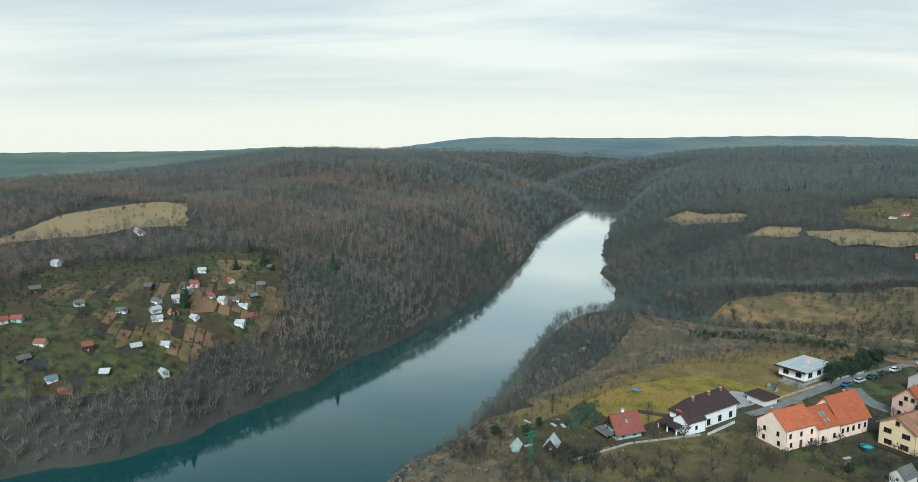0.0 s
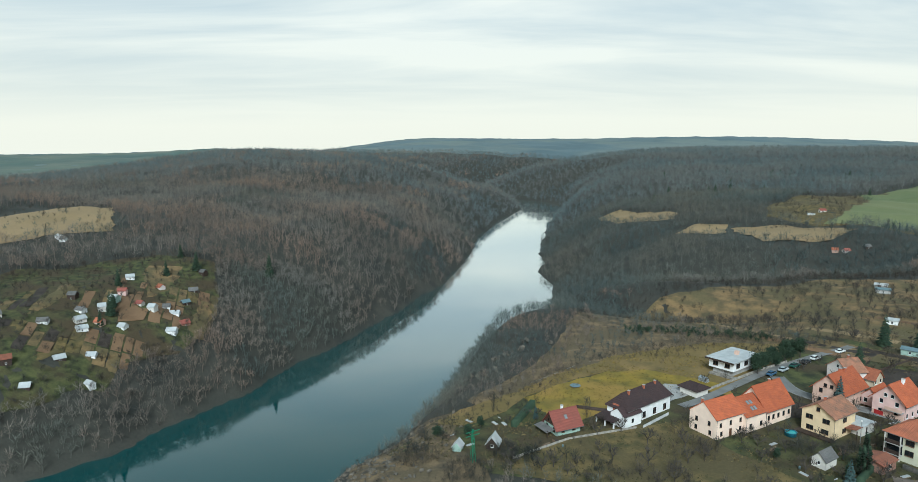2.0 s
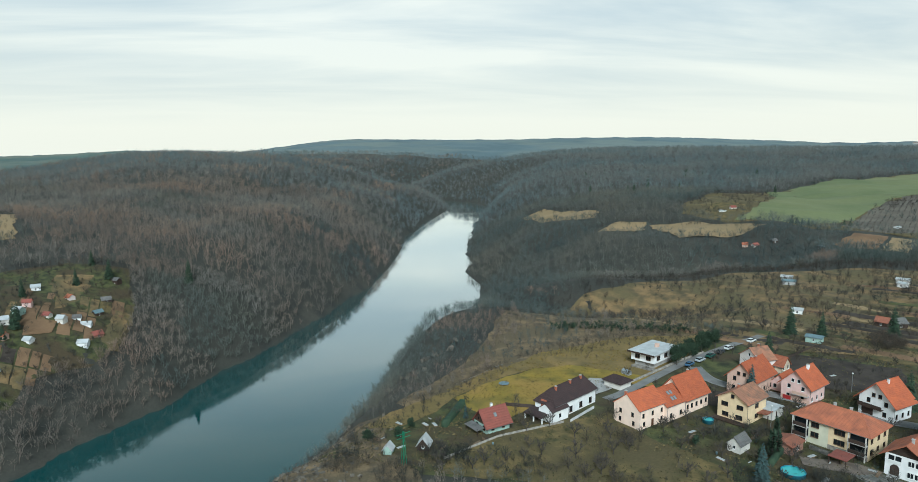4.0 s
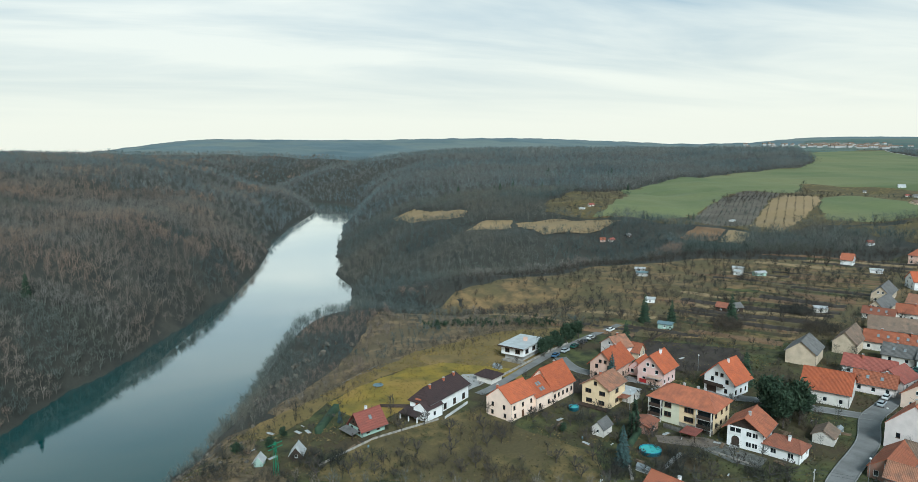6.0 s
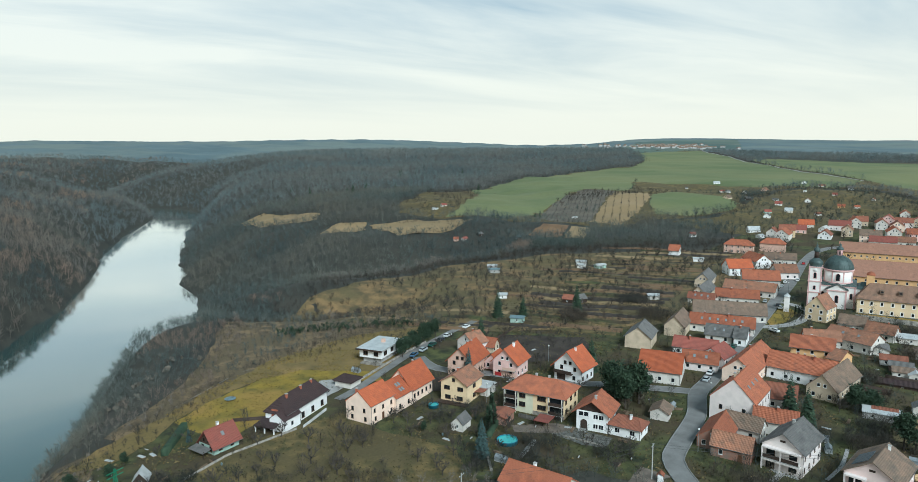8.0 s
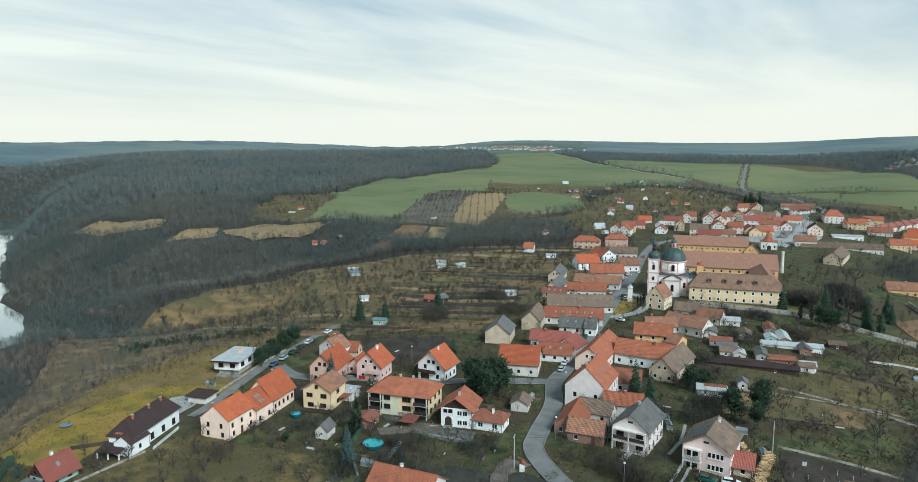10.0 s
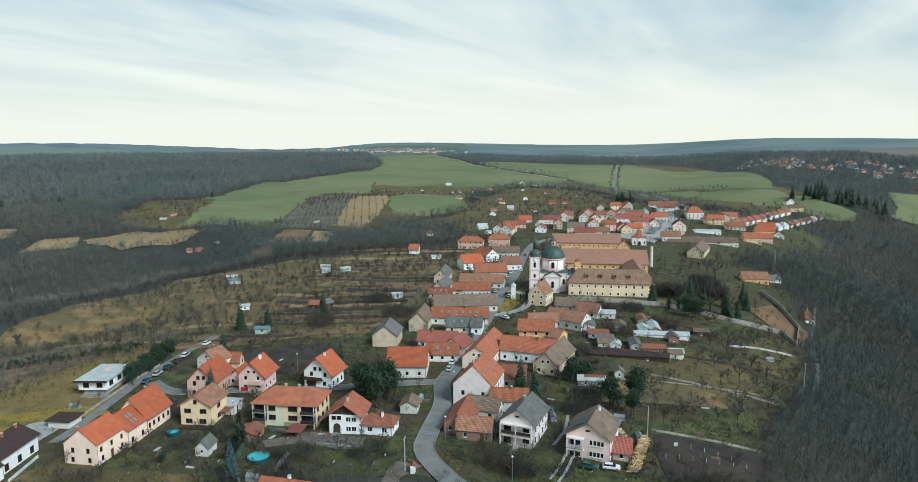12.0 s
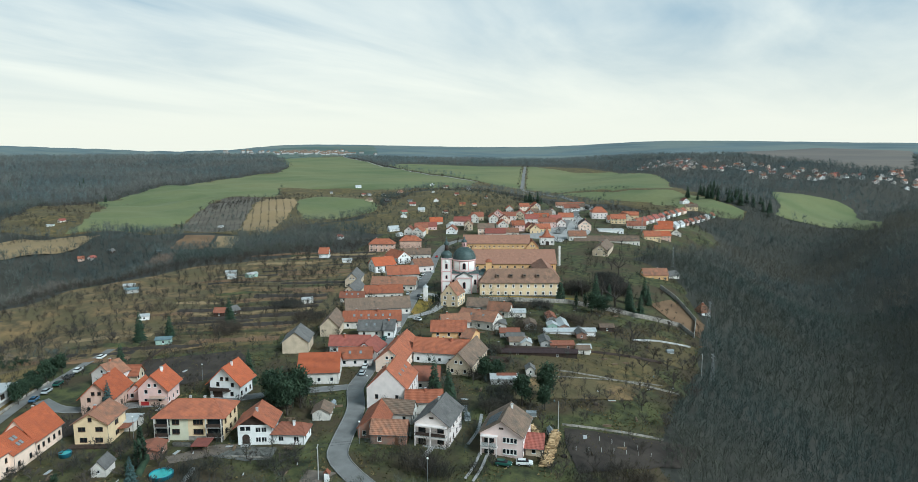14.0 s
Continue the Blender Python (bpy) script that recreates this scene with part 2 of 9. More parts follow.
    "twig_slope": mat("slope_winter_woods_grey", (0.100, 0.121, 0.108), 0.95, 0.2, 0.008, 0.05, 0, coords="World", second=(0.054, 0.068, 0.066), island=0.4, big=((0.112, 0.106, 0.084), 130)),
    "twig_brown": mat("bare_twigs_oak_brown", (0.225, 0.155, 0.112), 0.95, 0.2, 0.009, 0.06, 0, coords="World", second=(0.120, 0.100, 0.082), island=0.32, big=((0.150, 0.140, 0.120), 120)),
    "twig_mid": mat("bare_fruit_trees_grey_brown", (0.056, 0.049, 0.041), 0.95, 0.2, 0.05, 0.3, 0, coords="World", second=(0.030, 0.029, 0.025), island=0.4, big=((0.068, 0.054, 0.041), 40)),
    "heath": mat("rocky_heath", (0.200, 0.138, 0.074), 0.95, 0.4, 0.20, 1.6, 0.6, coords="World", second=(0.066, 0.054, 0.036), big=((0.110, 0.084, 0.048), 14)),
    "twig_dark": mat("bare_shrubs_dark", (0.052, 0.050, 0.041), 0.95, 0.2, 0.05, 0.3, 0, coords="World", second=(0.024, 0.027, 0.023), island=0.5, big=((0.068, 0.055, 0.040), 40)),
    "tuft_lawn": mat("grass_tufts_lawn", (0.215, 0.150, 0.040), 0.95, 0.2, 0.08, 0.5, 0, coords="World", second=(0.120, 0.094, 0.028), island=0.4),
    "tuft_pale": mat("grass_tufts_pale", (0.150, 0.112, 0.050), 0.95, 0.2, 0.08, 0.5, 0, coords="World", second=(0.085, 0.070, 0.032), island=0.4),
    "tuft_dark": mat("grass_tufts_dark", (0.082, 0.076, 0.032), 0.95, 0.2, 0.08, 0.5, 0, coords="World", second=(0.052, 0.050, 0.024), island=0.3),
    # blue of the air before the horizon hills, painted into their base colour
    "far_hills_hazed": mat("distant_hills_haze_tint", (0.120, 0.158, 0.166), 0.95, 0.15, 0.0035, 0.03, 0.2, coords="World", second=(0.082, 0.115, 0.124), big=((0.150, 0.176, 0.160), 420)),
    "stonepave": mat("rough_stone_paving", (0.155, 0.148, 0.132), 0.9, 0.3, 0.9, 4, 0.5, coords="World", second=(0.070, 0.068, 0.058)),
    "brownpave": mat("brown_paving", (0.17, 0.135, 0.108), 0.9, 0.2, 0.5, 4, 0.2, coords="World"),
    "bark": mat("bark_grey_brown", (0.080, 0.068, 0.058), 0.95, 0.3, 1, 6, 0.3, stretch=(1, 1, 0.3)),
    "needle": mat("conifer_needles", (0.038, 0.060, 0.032), 0.85, 0.3, 0.4, 3, 0, second=(0.020, 0.038, 0.022), island=0.4),
    "needle_blue": mat("blue_spruce_needles", (0.045, 0.075, 0.070), 0.85, 0.3, 0.4, 3, 0, second=(0.03, 0.052, 0.05), island=0.4),
    "rock": mat("cliff_rock", (0.150, 0.128, 0.100), 0.95, 0.35, 0.4, 2.5, 0.8, second=(0.058, 0.052, 0.041)),
    "wood": mat("weathered_wood", (0.20, 0.14, 0.09), 0.9, 0.25, 1, 8, 0.2),
    "log": mat("split_logs_pale", (0.52, 0.36, 0.19), 0.9, 0.2, 1.5, 8, 0.2, island=0.3),
    "pool": mat("pool_turquoise", (0.10, 0.42, 0.40), 0.15, 0.1, 0.5, 3, 0.02),
    "poolrim": mat("pool_wall_blue", (0.05, 0.22, 0.30), 0.4, 0.1, 1, 6, 0),
    "tarp": mat("tarp_blue_grey", (0.145, 0.200, 0.215), 0.5, 0.12, 1, 6, 0.1),
    "greenpaint": mat("green_paint", (0.03, 0.19, 0.10), 0.5, 0.15, 1, 6, 0),
    "redpaint": mat("red_paint", (0.36, 0.03, 0.03), 0.4, 0.15, 1, 6, 0),
    "steel": mat("galvanised_steel", (0.30, 0.31, 0.31), 0.5, 0.1, 1, 6, 0, metal=0.5),
    "cable": mat("cable_dark", (0.05, 0.05, 0.05), 0.6, 0.1, 1, 6, 0),
}


def water_mat():
    m = bpy.data.materials.new("river_water")
    m.use_nodes = True
    nt = m.node_tree
    N, L = nt.nodes.new, nt.links.new
    b = nt.nodes["Principled BSDF"]
    b.inputs["Base Color"].default_value = (0.006, 0.050, 0.050, 1)
    b.inputs["Roughness"].default_value = 0.06
    b.inputs["IOR"].default_value = 1.33
    b.inputs["Specular IOR Level"].default_value = 0.5
    g = N("ShaderNodeNewGeometry")
    a, c = N("ShaderNodeTexNoise"), N("ShaderNodeTexNoise")
    a.inputs["Scale"].default_value, a.inputs["Detail"].default_value = 0.35, 4
    c.inputs["Scale"].default_value, c.inputs["Detail"].default_value = 0.014, 5
    L(g.outputs["Position"], a.inputs["Vector"]); L(g.outputs["Position"], c.inputs["Vector"])
    bp = N("ShaderNodeBump"); bp.inputs["Strength"].default_value, bp.inputs["Distance"].default_value = 0.06, 0.05
    L(a.outputs[0], bp.inputs["Height"]); L(bp.outputs[0], b.inputs["Normal"])
    mr = N("ShaderNodeMapRange")
    mr.inputs["From Min"].default_value, mr.inputs["From Max"].default_value = 0.45, 0.65
    mr.inputs["To Min"].default_value, mr.inputs["To Max"].default_value = 0.02, 0.07
    L(c.outputs[0], mr.inputs[0])
    # the far reach lies open to the wind and is ruffled
    sx = N("ShaderNodeSeparateXYZ")
    L(g.outputs["Position"], sx.inputs[0])
    wind = N("ShaderNodeMapRange")
    wind.inputs["From Min"].default_value, wind.inputs["From Max"].default_value = 450, 1200
    wind.inputs["To Min"].default_value, wind.inputs["To Max"].default_value = 0.0, 0.03
    L(sx.outputs["Y"], wind.inputs[0])
    sm = N("ShaderNodeMath"); sm.operation = "ADD"
    L(mr.outputs[0], sm.inputs[0]); L(wind.outputs[0], sm.inputs[1]); L(sm.outputs[0], b.inputs["Roughness"])
    # the sheen grows towards the glancing view
    gl, mx = N("ShaderNodeBsdfGlossy"), N("ShaderNodeMixShader")
    gl.inputs["Color"].default_value = (0.90, 0.95, 0.95, 1)
    lw, gain = N("ShaderNodeLayerWeight"), N("ShaderNodeMapRange")
    gain.interpolation_type = "SMOOTHSTEP"
    gain.inputs["From Min"].default_value, gain.inputs["From Max"].default_value = 0.52, 0.93
    gain.inputs["To Min"].default_value, gain.inputs["To Max"].default_value = 0.03, 0.90
    L(lw.outputs["Facing"], gain.inputs[0]); L(gain.outputs[0], mx.inputs[0])
    L(sm.outputs[0], gl.inputs["Roughness"]); L(bp.outputs[0], gl.inputs["Normal"])
    L(b.outputs[0], mx.inputs[1]); L(gl.outputs[0], mx.inputs[2])
    L(mx.outputs[0], nt.nodes["Material Output"].inputs["Surface"])
    return m


M["water"] = water_mat()
# ---------- the lie of the land ----------
WATER = -62.0
RIVER = [(-900, -160), (-600, -20), (-350, 110), (-190, 200), (-104, 264), (-39, 351), (24, 470), (88, 630), (128, 790), (153, 950), (190, 1110), (240, 1270), (272, 1390), (262, 1480), (205, 1560), (140, 1650), (105, 1790), (140, 1960), (260, 2150), (500, 2350), (900, 2560), (3500, 3200)]
RAVINE = [(70, 520), (130, 458), (200, 438), (270, 440), (340, 455), (400, 500)]
GULLY = [(75, 350), (120, 312), (170, 300), (230, 305)]
EAST = [(60, -130), (200, -70), (330, -40), (480, -30), (640, 0), (820, 10), (1100, -60), (1500, -260)]
FARVALE = [(760, 30), (950, 330), (1250, 480), (1800, 420)]


def seg_dist(x, y, pts):
    """Distance to a line through the points, its side (positive to the right) and the share of its length."""
    best = np.full(x.shape, 1e9)
    side = np.zeros(x.shape)
    along = np.zeros(x.shape)
    n = len(pts) - 1
    for i in range(n):
        (ax, ay), (bx, by) = pts[i], pts[i + 1]
        dx, dy = bx - ax, by - ay
        l2 = dx * dx + dy * dy
        t = np.clip(((x - ax) * dx + (y - ay) * dy) / l2, 0, 1)
        px, py = x - ax - t * dx, y - ay - t * dy
        d = np.hypot(px, py)
        near = d < best
        best = np.where(near, d, best)
        side = np.where(near, np.sign(px * dy - py * dx), side)
        along = np.where(near, (i + t) / n, along)
    return best, side, along


def smooth(a, b, v):
    t = np.clip((v - a) / (b - a), 0, 1)
    return t * t * (3 - 2 * t)


def wob(x, y, s, seed=0.0):
    """Cheap rolling noise of about unit height at wavelength s."""
    k = 2 * math.pi / s
    return (np.sin(k * (x + 0.31 * y) + seed) * np.cos(k * (0.83 * y - 0.42 * x) + 1.7 * seed)
            + 0.5 * np.sin(k * 2.13 * (y - 0.27 * x) + 2.3 + seed) * np.cos(k * 1.91 * (x + 0.5 * y) - seed)
            + 0.25 * np.sin(k * 4.3 * (x + 0.7 * y) + seed * 3) * np.cos(k * 4.7 * (y - 0.6 * x)))


def ground(x, y):
    x, y = np.asarray(x, float), np.asarray(y, float)
    d = np.hypot(x, y)
    az = np.degrees(np.arctan2(x, y))
    rd, side, along = seg_dist(x, y, RIVER)
    near = 1 - smooth(190, 330, y)
    west = 64 - 14 * (1 - smooth(270, 430, y)) - 10 * smooth(950, 1110, y) - 12 * smooth(1150, 1350, y)
    east = 52 + 36 * near - 24 * smooth(560, 720, y) + 8 * smooth(850, 950, y) + 8 * smooth(1150, 1400, y)
    s = rd - np.where(side > 0, east, west) + 4 * wob(x, y, 130, 1.0) * (1 - 0.5 * smooth(900, 1200, y))
    sp = np.maximum(s, 0)
    # west bank: a wooded hill, gentler where the gardens lie
    steep = smooth(330, 620, y)
    left = WATER + 46 * (1 - np.exp(-sp / (42 + 50 * smooth(1050, 1300, y)))) + (20 + 12 * steep) * (1 - np.exp(-sp / (150 - 30 * steep))) + 20 * smooth(150, 900, sp) + 4 * smooth(20, 160, sp) * wob(x, y, 260, 0.6)
    left = left + 24 * smooth(110, 280, sp) * smooth(-22, -12, az) * smooth(700, 1100, y) * (1 - smooth(1700, 2500, d))
    left = left - 56 * smooth(650, 1700, sp) * smooth(2, -11, az)
    left = left + 62 * smooth(1700, 4600, d) * smooth(-8, -16, az)
    left = left - 40 * smooth(420, 1100, sp) * smooth(-9, -24, az)
    # east bank: steep rim up to the village plateau
    rim = 1 - np.exp(-(sp / (27 + 55 * smooth(300, 560, y) - 25 * smooth(800, 1200, y) + 110 * smooth(1400, 1600, y) * (1 - smooth(14, 22, az)))) ** (1.8 - 0.5 * smooth(300, 560, y)))
    top = 0 + 8 * smooth(500, 900, d) + 22 * smooth(900, 2200, d) * (1 - smooth(45, 70, az)) + 6 * smooth(900, 2500, d)
    right = WATER + (top - WATER) * rim
    far = smooth(420, 700, d)
    right = right - 26 * smooth(-6, -16, az) * rim + rim * far * (5 - 3.6 * smooth(950, 1300, d)) * wob(x, y, 420, 2.0) + rim * smooth(250, 400, d) * (1 - smooth(40, 60, az)) * 1.2 * wob(x, y, 110, 0.3)
    for line, depth, wide, fade in ((RAVINE, 34, 62, 0.75), (GULLY, 11, 30, 0.6), (EAST, 40, 95, 0.0), (FARVALE, 16, 120, 0.0)):
        gd, _, ga = seg_dist(x, y, line)
        k = depth * np.exp(-(gd / wide) ** 2 * 1.6)
        if fade:
            k = k * (1 - smooth(fade * 0.6, 1.0, ga))
        right = right - k * (right > WATER)
    z = np.where(side > 0, right, left)
    # the far ridges
    ridge = smooth(2300, 4300, d) * (34 + 16 * np.sin(np.radians(az) * 5.0 + 0.6) + 9 * np.sin(np.radians(az) * 13 + 2.0))
    ridge = ridge * (0.15 + 0.85 * smooth(-14, 2, az)) * (1 - 0.35 * smooth(40, 60, az))
    z = z + ridge + 30 * smooth(3300, 4700, d) * smooth(38, 48, az)
    z = z + 20 * smooth(1150, 1950, d) * smooth(70, 80, az) * (1 - smooth(120, 140, az))
    bed = WATER - 6 * smooth(0, 14, -s)
    return np.where(s > 0, np.maximum(z, WATER + np.minimum(sp * 0.5, 4)), bed)


def gz(x, y):
    return float(ground(np.array([x]), np.array([y]))[0])
OPEN = []
OPEN.append([(-8.7, 163.4), (5.1, 187.3), (25.0, 198.0), (49.1, 218.6), (75.1, 234.7), (114.4, 246.5), (148.4, 242.4), (173.8, 223.3), (284.5, 170.9), (153.1, 88.6)])  # village
OPEN.append([(124.1, 273.7), (116.7, 306.6), (103.8, 332.4), (132.4, 347.2), (187.5, 361.4), (239.9, 370.9), (302.0, 365.1), (355.3, 344.3), (471.4, 287.5), (282.2, 169.1), (172.2, 221.1), (153.0, 244.9), (129.3, 260.3)])  # terraces
OPEN.append([(101.3, 125.9), (270.0, 324.3), (386.8, 305.0), (410.1, 301.3), (589.9, 359.2), (838.8, 424.8), (1023.1, 442.8), (990.8, 360.0), (912.2, 271.5), (964.3, 162.9), (703.7, 68.2), (541.1, 90.0), (471.3, 105.7), (448.3, 74.0), (359.7, 42.8), (272.9, 32.7), (221.5, 33.1), (181.1, 32.7), (155.8, 18.4)])  # village_east
OPEN.append([(337.6, 621.2), (371.3, 681.4), (506.3, 803.8), (566.6, 819.1), (718.9, 889.9), (917.0, 975.8), (1049.7, 1009.0), (1096.2, 989.9), (1342.5, 1168.8), (1643.4, 1486.5), (1988.4, 1662.8), (2257.2, 1690.4), (1624.4, 1103.9), (1384.4, 841.3), (1235.0, 633.5), (1205.5, 578.3), (1106.9, 496.2), (863.8, 525.3), (699.9, 468.1), (626.8, 415.5), (529.8, 416.6), (507.7, 441.8), (464.8, 425.3), (448.7, 459.2), (426.0, 508.0), (357.5, 571.4)])  # fields
OPEN.append([(235.1, 840.6), (263.6, 835.7), (284.8, 706.6), (267.4, 672.0), (232.3, 760.3)])  # tan1
OPEN.append([(248.5, 625.2), (278.8, 635.6), (369.3, 532.0), (323.6, 496.5), (283.2, 523.5)])  # tan2
OPEN.append([(370.1, 455.8), (413.9, 478.0), (451.6, 456.3), (367.4, 385.1)])  # brown
OPEN.append([(1651.4, 1077.8), (1915.7, 768.3), (1940.1, 760.9), (1758.5, 453.5), (1411.3, 270.4), (1156.5, 196.3), (958.8, 99.6), (941.6, 66.9), (897.4, 68.5), (876.4, 123.1), (959.8, 242.8), (959.4, 285.5), (1087.2, 426.9), (1106.9, 496.2), (1205.5, 578.3), (1401.5, 851.6)])  # fields_east
OPEN.append([(1154.9, 51.0), (1184.0, 1.4), (1212.3, -41.5), (1198.2, -65.6), (939.5, -81.2), (870.4, -79.5), (965.1, -41.1), (969.0, -1.0), (962.4, 34.6), (1014.5, 30.7)])  # field_far_east
OPEN.append([(-347.2, 485.6), (-360.1, 600.5), (-365.4, 670.7), (-280.5, 658.2), (-231.1, 539.5), (-308.5, 493.0), (-327.6, 457.2)])  # westfield
OPEN.append([(-269.2, 371.7), (-272.5, 408.5), (-247.0, 450.7), (-200.9, 486.1), (-140.3, 485.1), (-129.1, 451.9), (-120.3, 397.2), (-129.7, 371.0), (-151.1, 349.7), (-151.5, 327.7), (-188.2, 293.9), (-209.4, 281.7)])  # colony
OPEN.append([(-36, 150), (-27, 166), (-17, 180), (0.9, 193), (13, 190), (10.6, 164), (17, 151), (17, 136), (4, 127), (-12, 128), (-32, 134)])  # heath
OPEN.append([(1651.1, 1484.0), (2289.1, 2143.4), (2922.2, 2606.9), (3514.4, 2386.4), (2664.7, 1793.5), (2386.3, 1771.6)])  # far farmland
OPEN.append([(3050.4, 288.1), (3667.9, -24.1), (3465.9, -391.8), (1629.3, -187.3), (1688.4, -110.1), (1791.5, -40.5), (2213.6, 103.2)])  # far ploughland
OPEN.append([(-816.3, 1076.4), (-1046.9, 1983.2), (-1001.8, 2424.3), (-937.7, 2802.6), (-913.1, 3444.4), (-1227.0, 4636.2), (-2885.9, 3830.5)])  # plain
OPEN.append([(511.3, 412.6), (567.4, 401.3), (692.1, 454.4), (837.3, 509.3), (1045.7, 468.8), (929.5, 374.1), (738.7, 304.6), (579.2, 274.7), (528.0, 285.0), (486.8, 296.6), (484.8, 330.9), (501.5, 367.9)])  # upper gardens
HEATH = [(78, 227), (114, 239), (146, 235), (152, 243), (132, 264), (126, 277), (119, 307), (106, 333), (86, 322), (72, 292), (58, 258), (44, 232), (16, 200), (22, 190), (30, 195), (52, 211)]
# ---------- building helpers ----------
from mathutils.geometry import delaunay_2d_cdt

MESHES = {}
FOOT = []


def mesh_of(bm, name, material):
    me = bpy.data.meshes.new(name)
    bm.normal_update()
    bm.to_mesh(me)
    bm.free()
    me.materials.append(M[material])
    return me


def part(name, bm, material, parent, label="", m=None):
    """One mesh object under a thing or under a part. bm: a bmesh, or a mesh shared between alike parts."""
    me = bm if isinstance(bm, bpy.types.Mesh) else mesh_of(bm, name, material)
    ob = new(name, me)
    ob.parent = parent
    if m is not None:
        ob.matrix_basis = m
    return tagged(ob, label)


def thing(name, x, y, z, rot, label, category, group="", kind=""):
    ob = new(name)
    ob.empty_display_size = 0.5
    ob.matrix_basis = pose(x, y, z, 0, 0, rot)
    return tagged(ob, label, category, group, kind)


def single(name, bm, material, m, label, category, group="", kind=""):
    ob = new(name, mesh_of(bm, name, material))
    ob.matrix_basis = m
    return tagged(ob, label, category, group, kind)


def box(bm, x0, x1, y0, y1, z0, z1, bevel=0.0):
    r = bmesh.ops.create_cube(bm, size=1, matrix=Matrix.Translation(((x0 + x1) / 2, (y0 + y1) / 2, (z0 + z1) / 2)) @ Matrix.Diagonal((x1 - x0, y1 - y0, z1 - z0, 1)))
    if bevel:
        es = list({e for v in r["verts"] for e in v.link_edges})
        bmesh.ops.bevel(bm, geom=es, offset=bevel, segments=1, affect="EDGES")
    return bm


def new_box(*a, bevel=0.0):
    return box(bmesh.new(), *a, bevel=bevel)


def tube(bm, r0, r1, z0, z1, n=10, x=0.0, y=0.0, cap=True):
    bmesh.ops.create_cone(bm, cap_ends=cap, segments=n, radius1=r0, radius2=r1, depth=z1 - z0, matrix=Matrix.Translation((x, y, (z0 + z1) / 2)))
    return bm


def stick(bm, a, b, r0, r1, n=5):
    a, b = Vector(a), Vector(b)
    q = (b - a).to_track_quat("Z", "Y").to_matrix().to_4x4()
    bmesh.ops.create_cone(bm, cap_ends=True, segments=n, radius1=r0, radius2=r1, depth=(b - a).length, matrix=Matrix.Translation((a + b) / 2) @ q)
    return bm


def raw_mesh(name, verts, faces_flat, sides, material, smooth_faces=False):
    """A mesh from numpy arrays; every face has the same number of sides."""
    me = bpy.data.meshes.new(name)
    nf = len(faces_flat) // sides
    me.vertices.add(len(verts))
    me.vertices.foreach_set("co", np.asarray(verts, np.float32).ravel())
    me.loops.add(len(faces_flat))
    me.loops.foreach_set("vertex_index", np.asarray(faces_flat, np.int32))
    me.polygons.add(nf)
    me.polygons.foreach_set("loop_start", np.arange(nf, dtype=np.int32) * sides)
    if smooth_faces:
        me.polygons.foreach_set("use_smooth", np.ones(nf, bool))
    me.materials.append(M[material])
    me.update(calc_edges=True)
    return me


# ---------- ground, water ----------
def build_ground():
    rings = np.concatenate([[0.0], 10 * 1.0175 ** np.arange(0, 358)])
    rings = np.append(rings[rings < 4850], 4900.0)
    az = np.concatenate([np.arange(-52, 112, 0.45), np.arange(112, 308, 4.0)])
    a = np.radians(az)
    X, Y = rings[:, None] * np.sin(a)[None], rings[:, None] * np.cos(a)[None]
    Z = ground(X, Y)
    n, k = len(rings), len(az)
    i = np.arange(n - 1)[:, None] * k
    j = np.arange(k)[None]
    j2 = (j + 1) % k
    f = np.stack([i + j, i + j2, i + k + j2, i + k + j], -1).reshape(-1)[::1]
    # reverse, so that the faces look up
    f = f.reshape(-1, 4)[:, ::-1].ravel()
    V = np.stack([X, Y, Z], -1).reshape(-1, 3)
    # past 2650 m the ground wears the blue colour that imitates haze
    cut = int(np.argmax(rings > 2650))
    far = raw_mesh("far_hills_hazed", V[cut * k:], f[cut * k * 4:] - cut * k, 4, "far_hills_hazed", True)
    tagged(new("backdrop", far), "hills on the horizon with haze painted into their blue-green colour", "hills", kind="structure")
    me = raw_mesh("ground", V[:(cut + 1) * k], f[:cut * k * 4], 4, "litter", True)
    return tagged(new("ground", me), "brown leaf litter and rough winter grass over the hills", "ground", kind="structure")


build_ground()
wm = raw_mesh("river", np.array([(-1500, -600, WATER), (4000, -600, WATER), (4000, 3400, WATER), (-1500, 3400, WATER)]), np.array([0, 1, 2, 3]), 4, "water")
tagged(new("water", wm), "still teal river water reflecting the pale sky", "river", kind="structure")


def in_poly(x, y, poly):
    x, y = np.asarray(x, float), np.asarray(y, float)
    inside = np.zeros(x.shape, bool)
    n = len(poly)
    for i in range(n):
        (ax, ay), (bx, by) = poly[i], poly[(i + 1) % n]
        if ay == by:
            continue
        c = ((ay > y) != (by > y)) & (x < (bx - ax) * (y - ay) / (by - ay) + ax)
        inside ^= c
    return inside


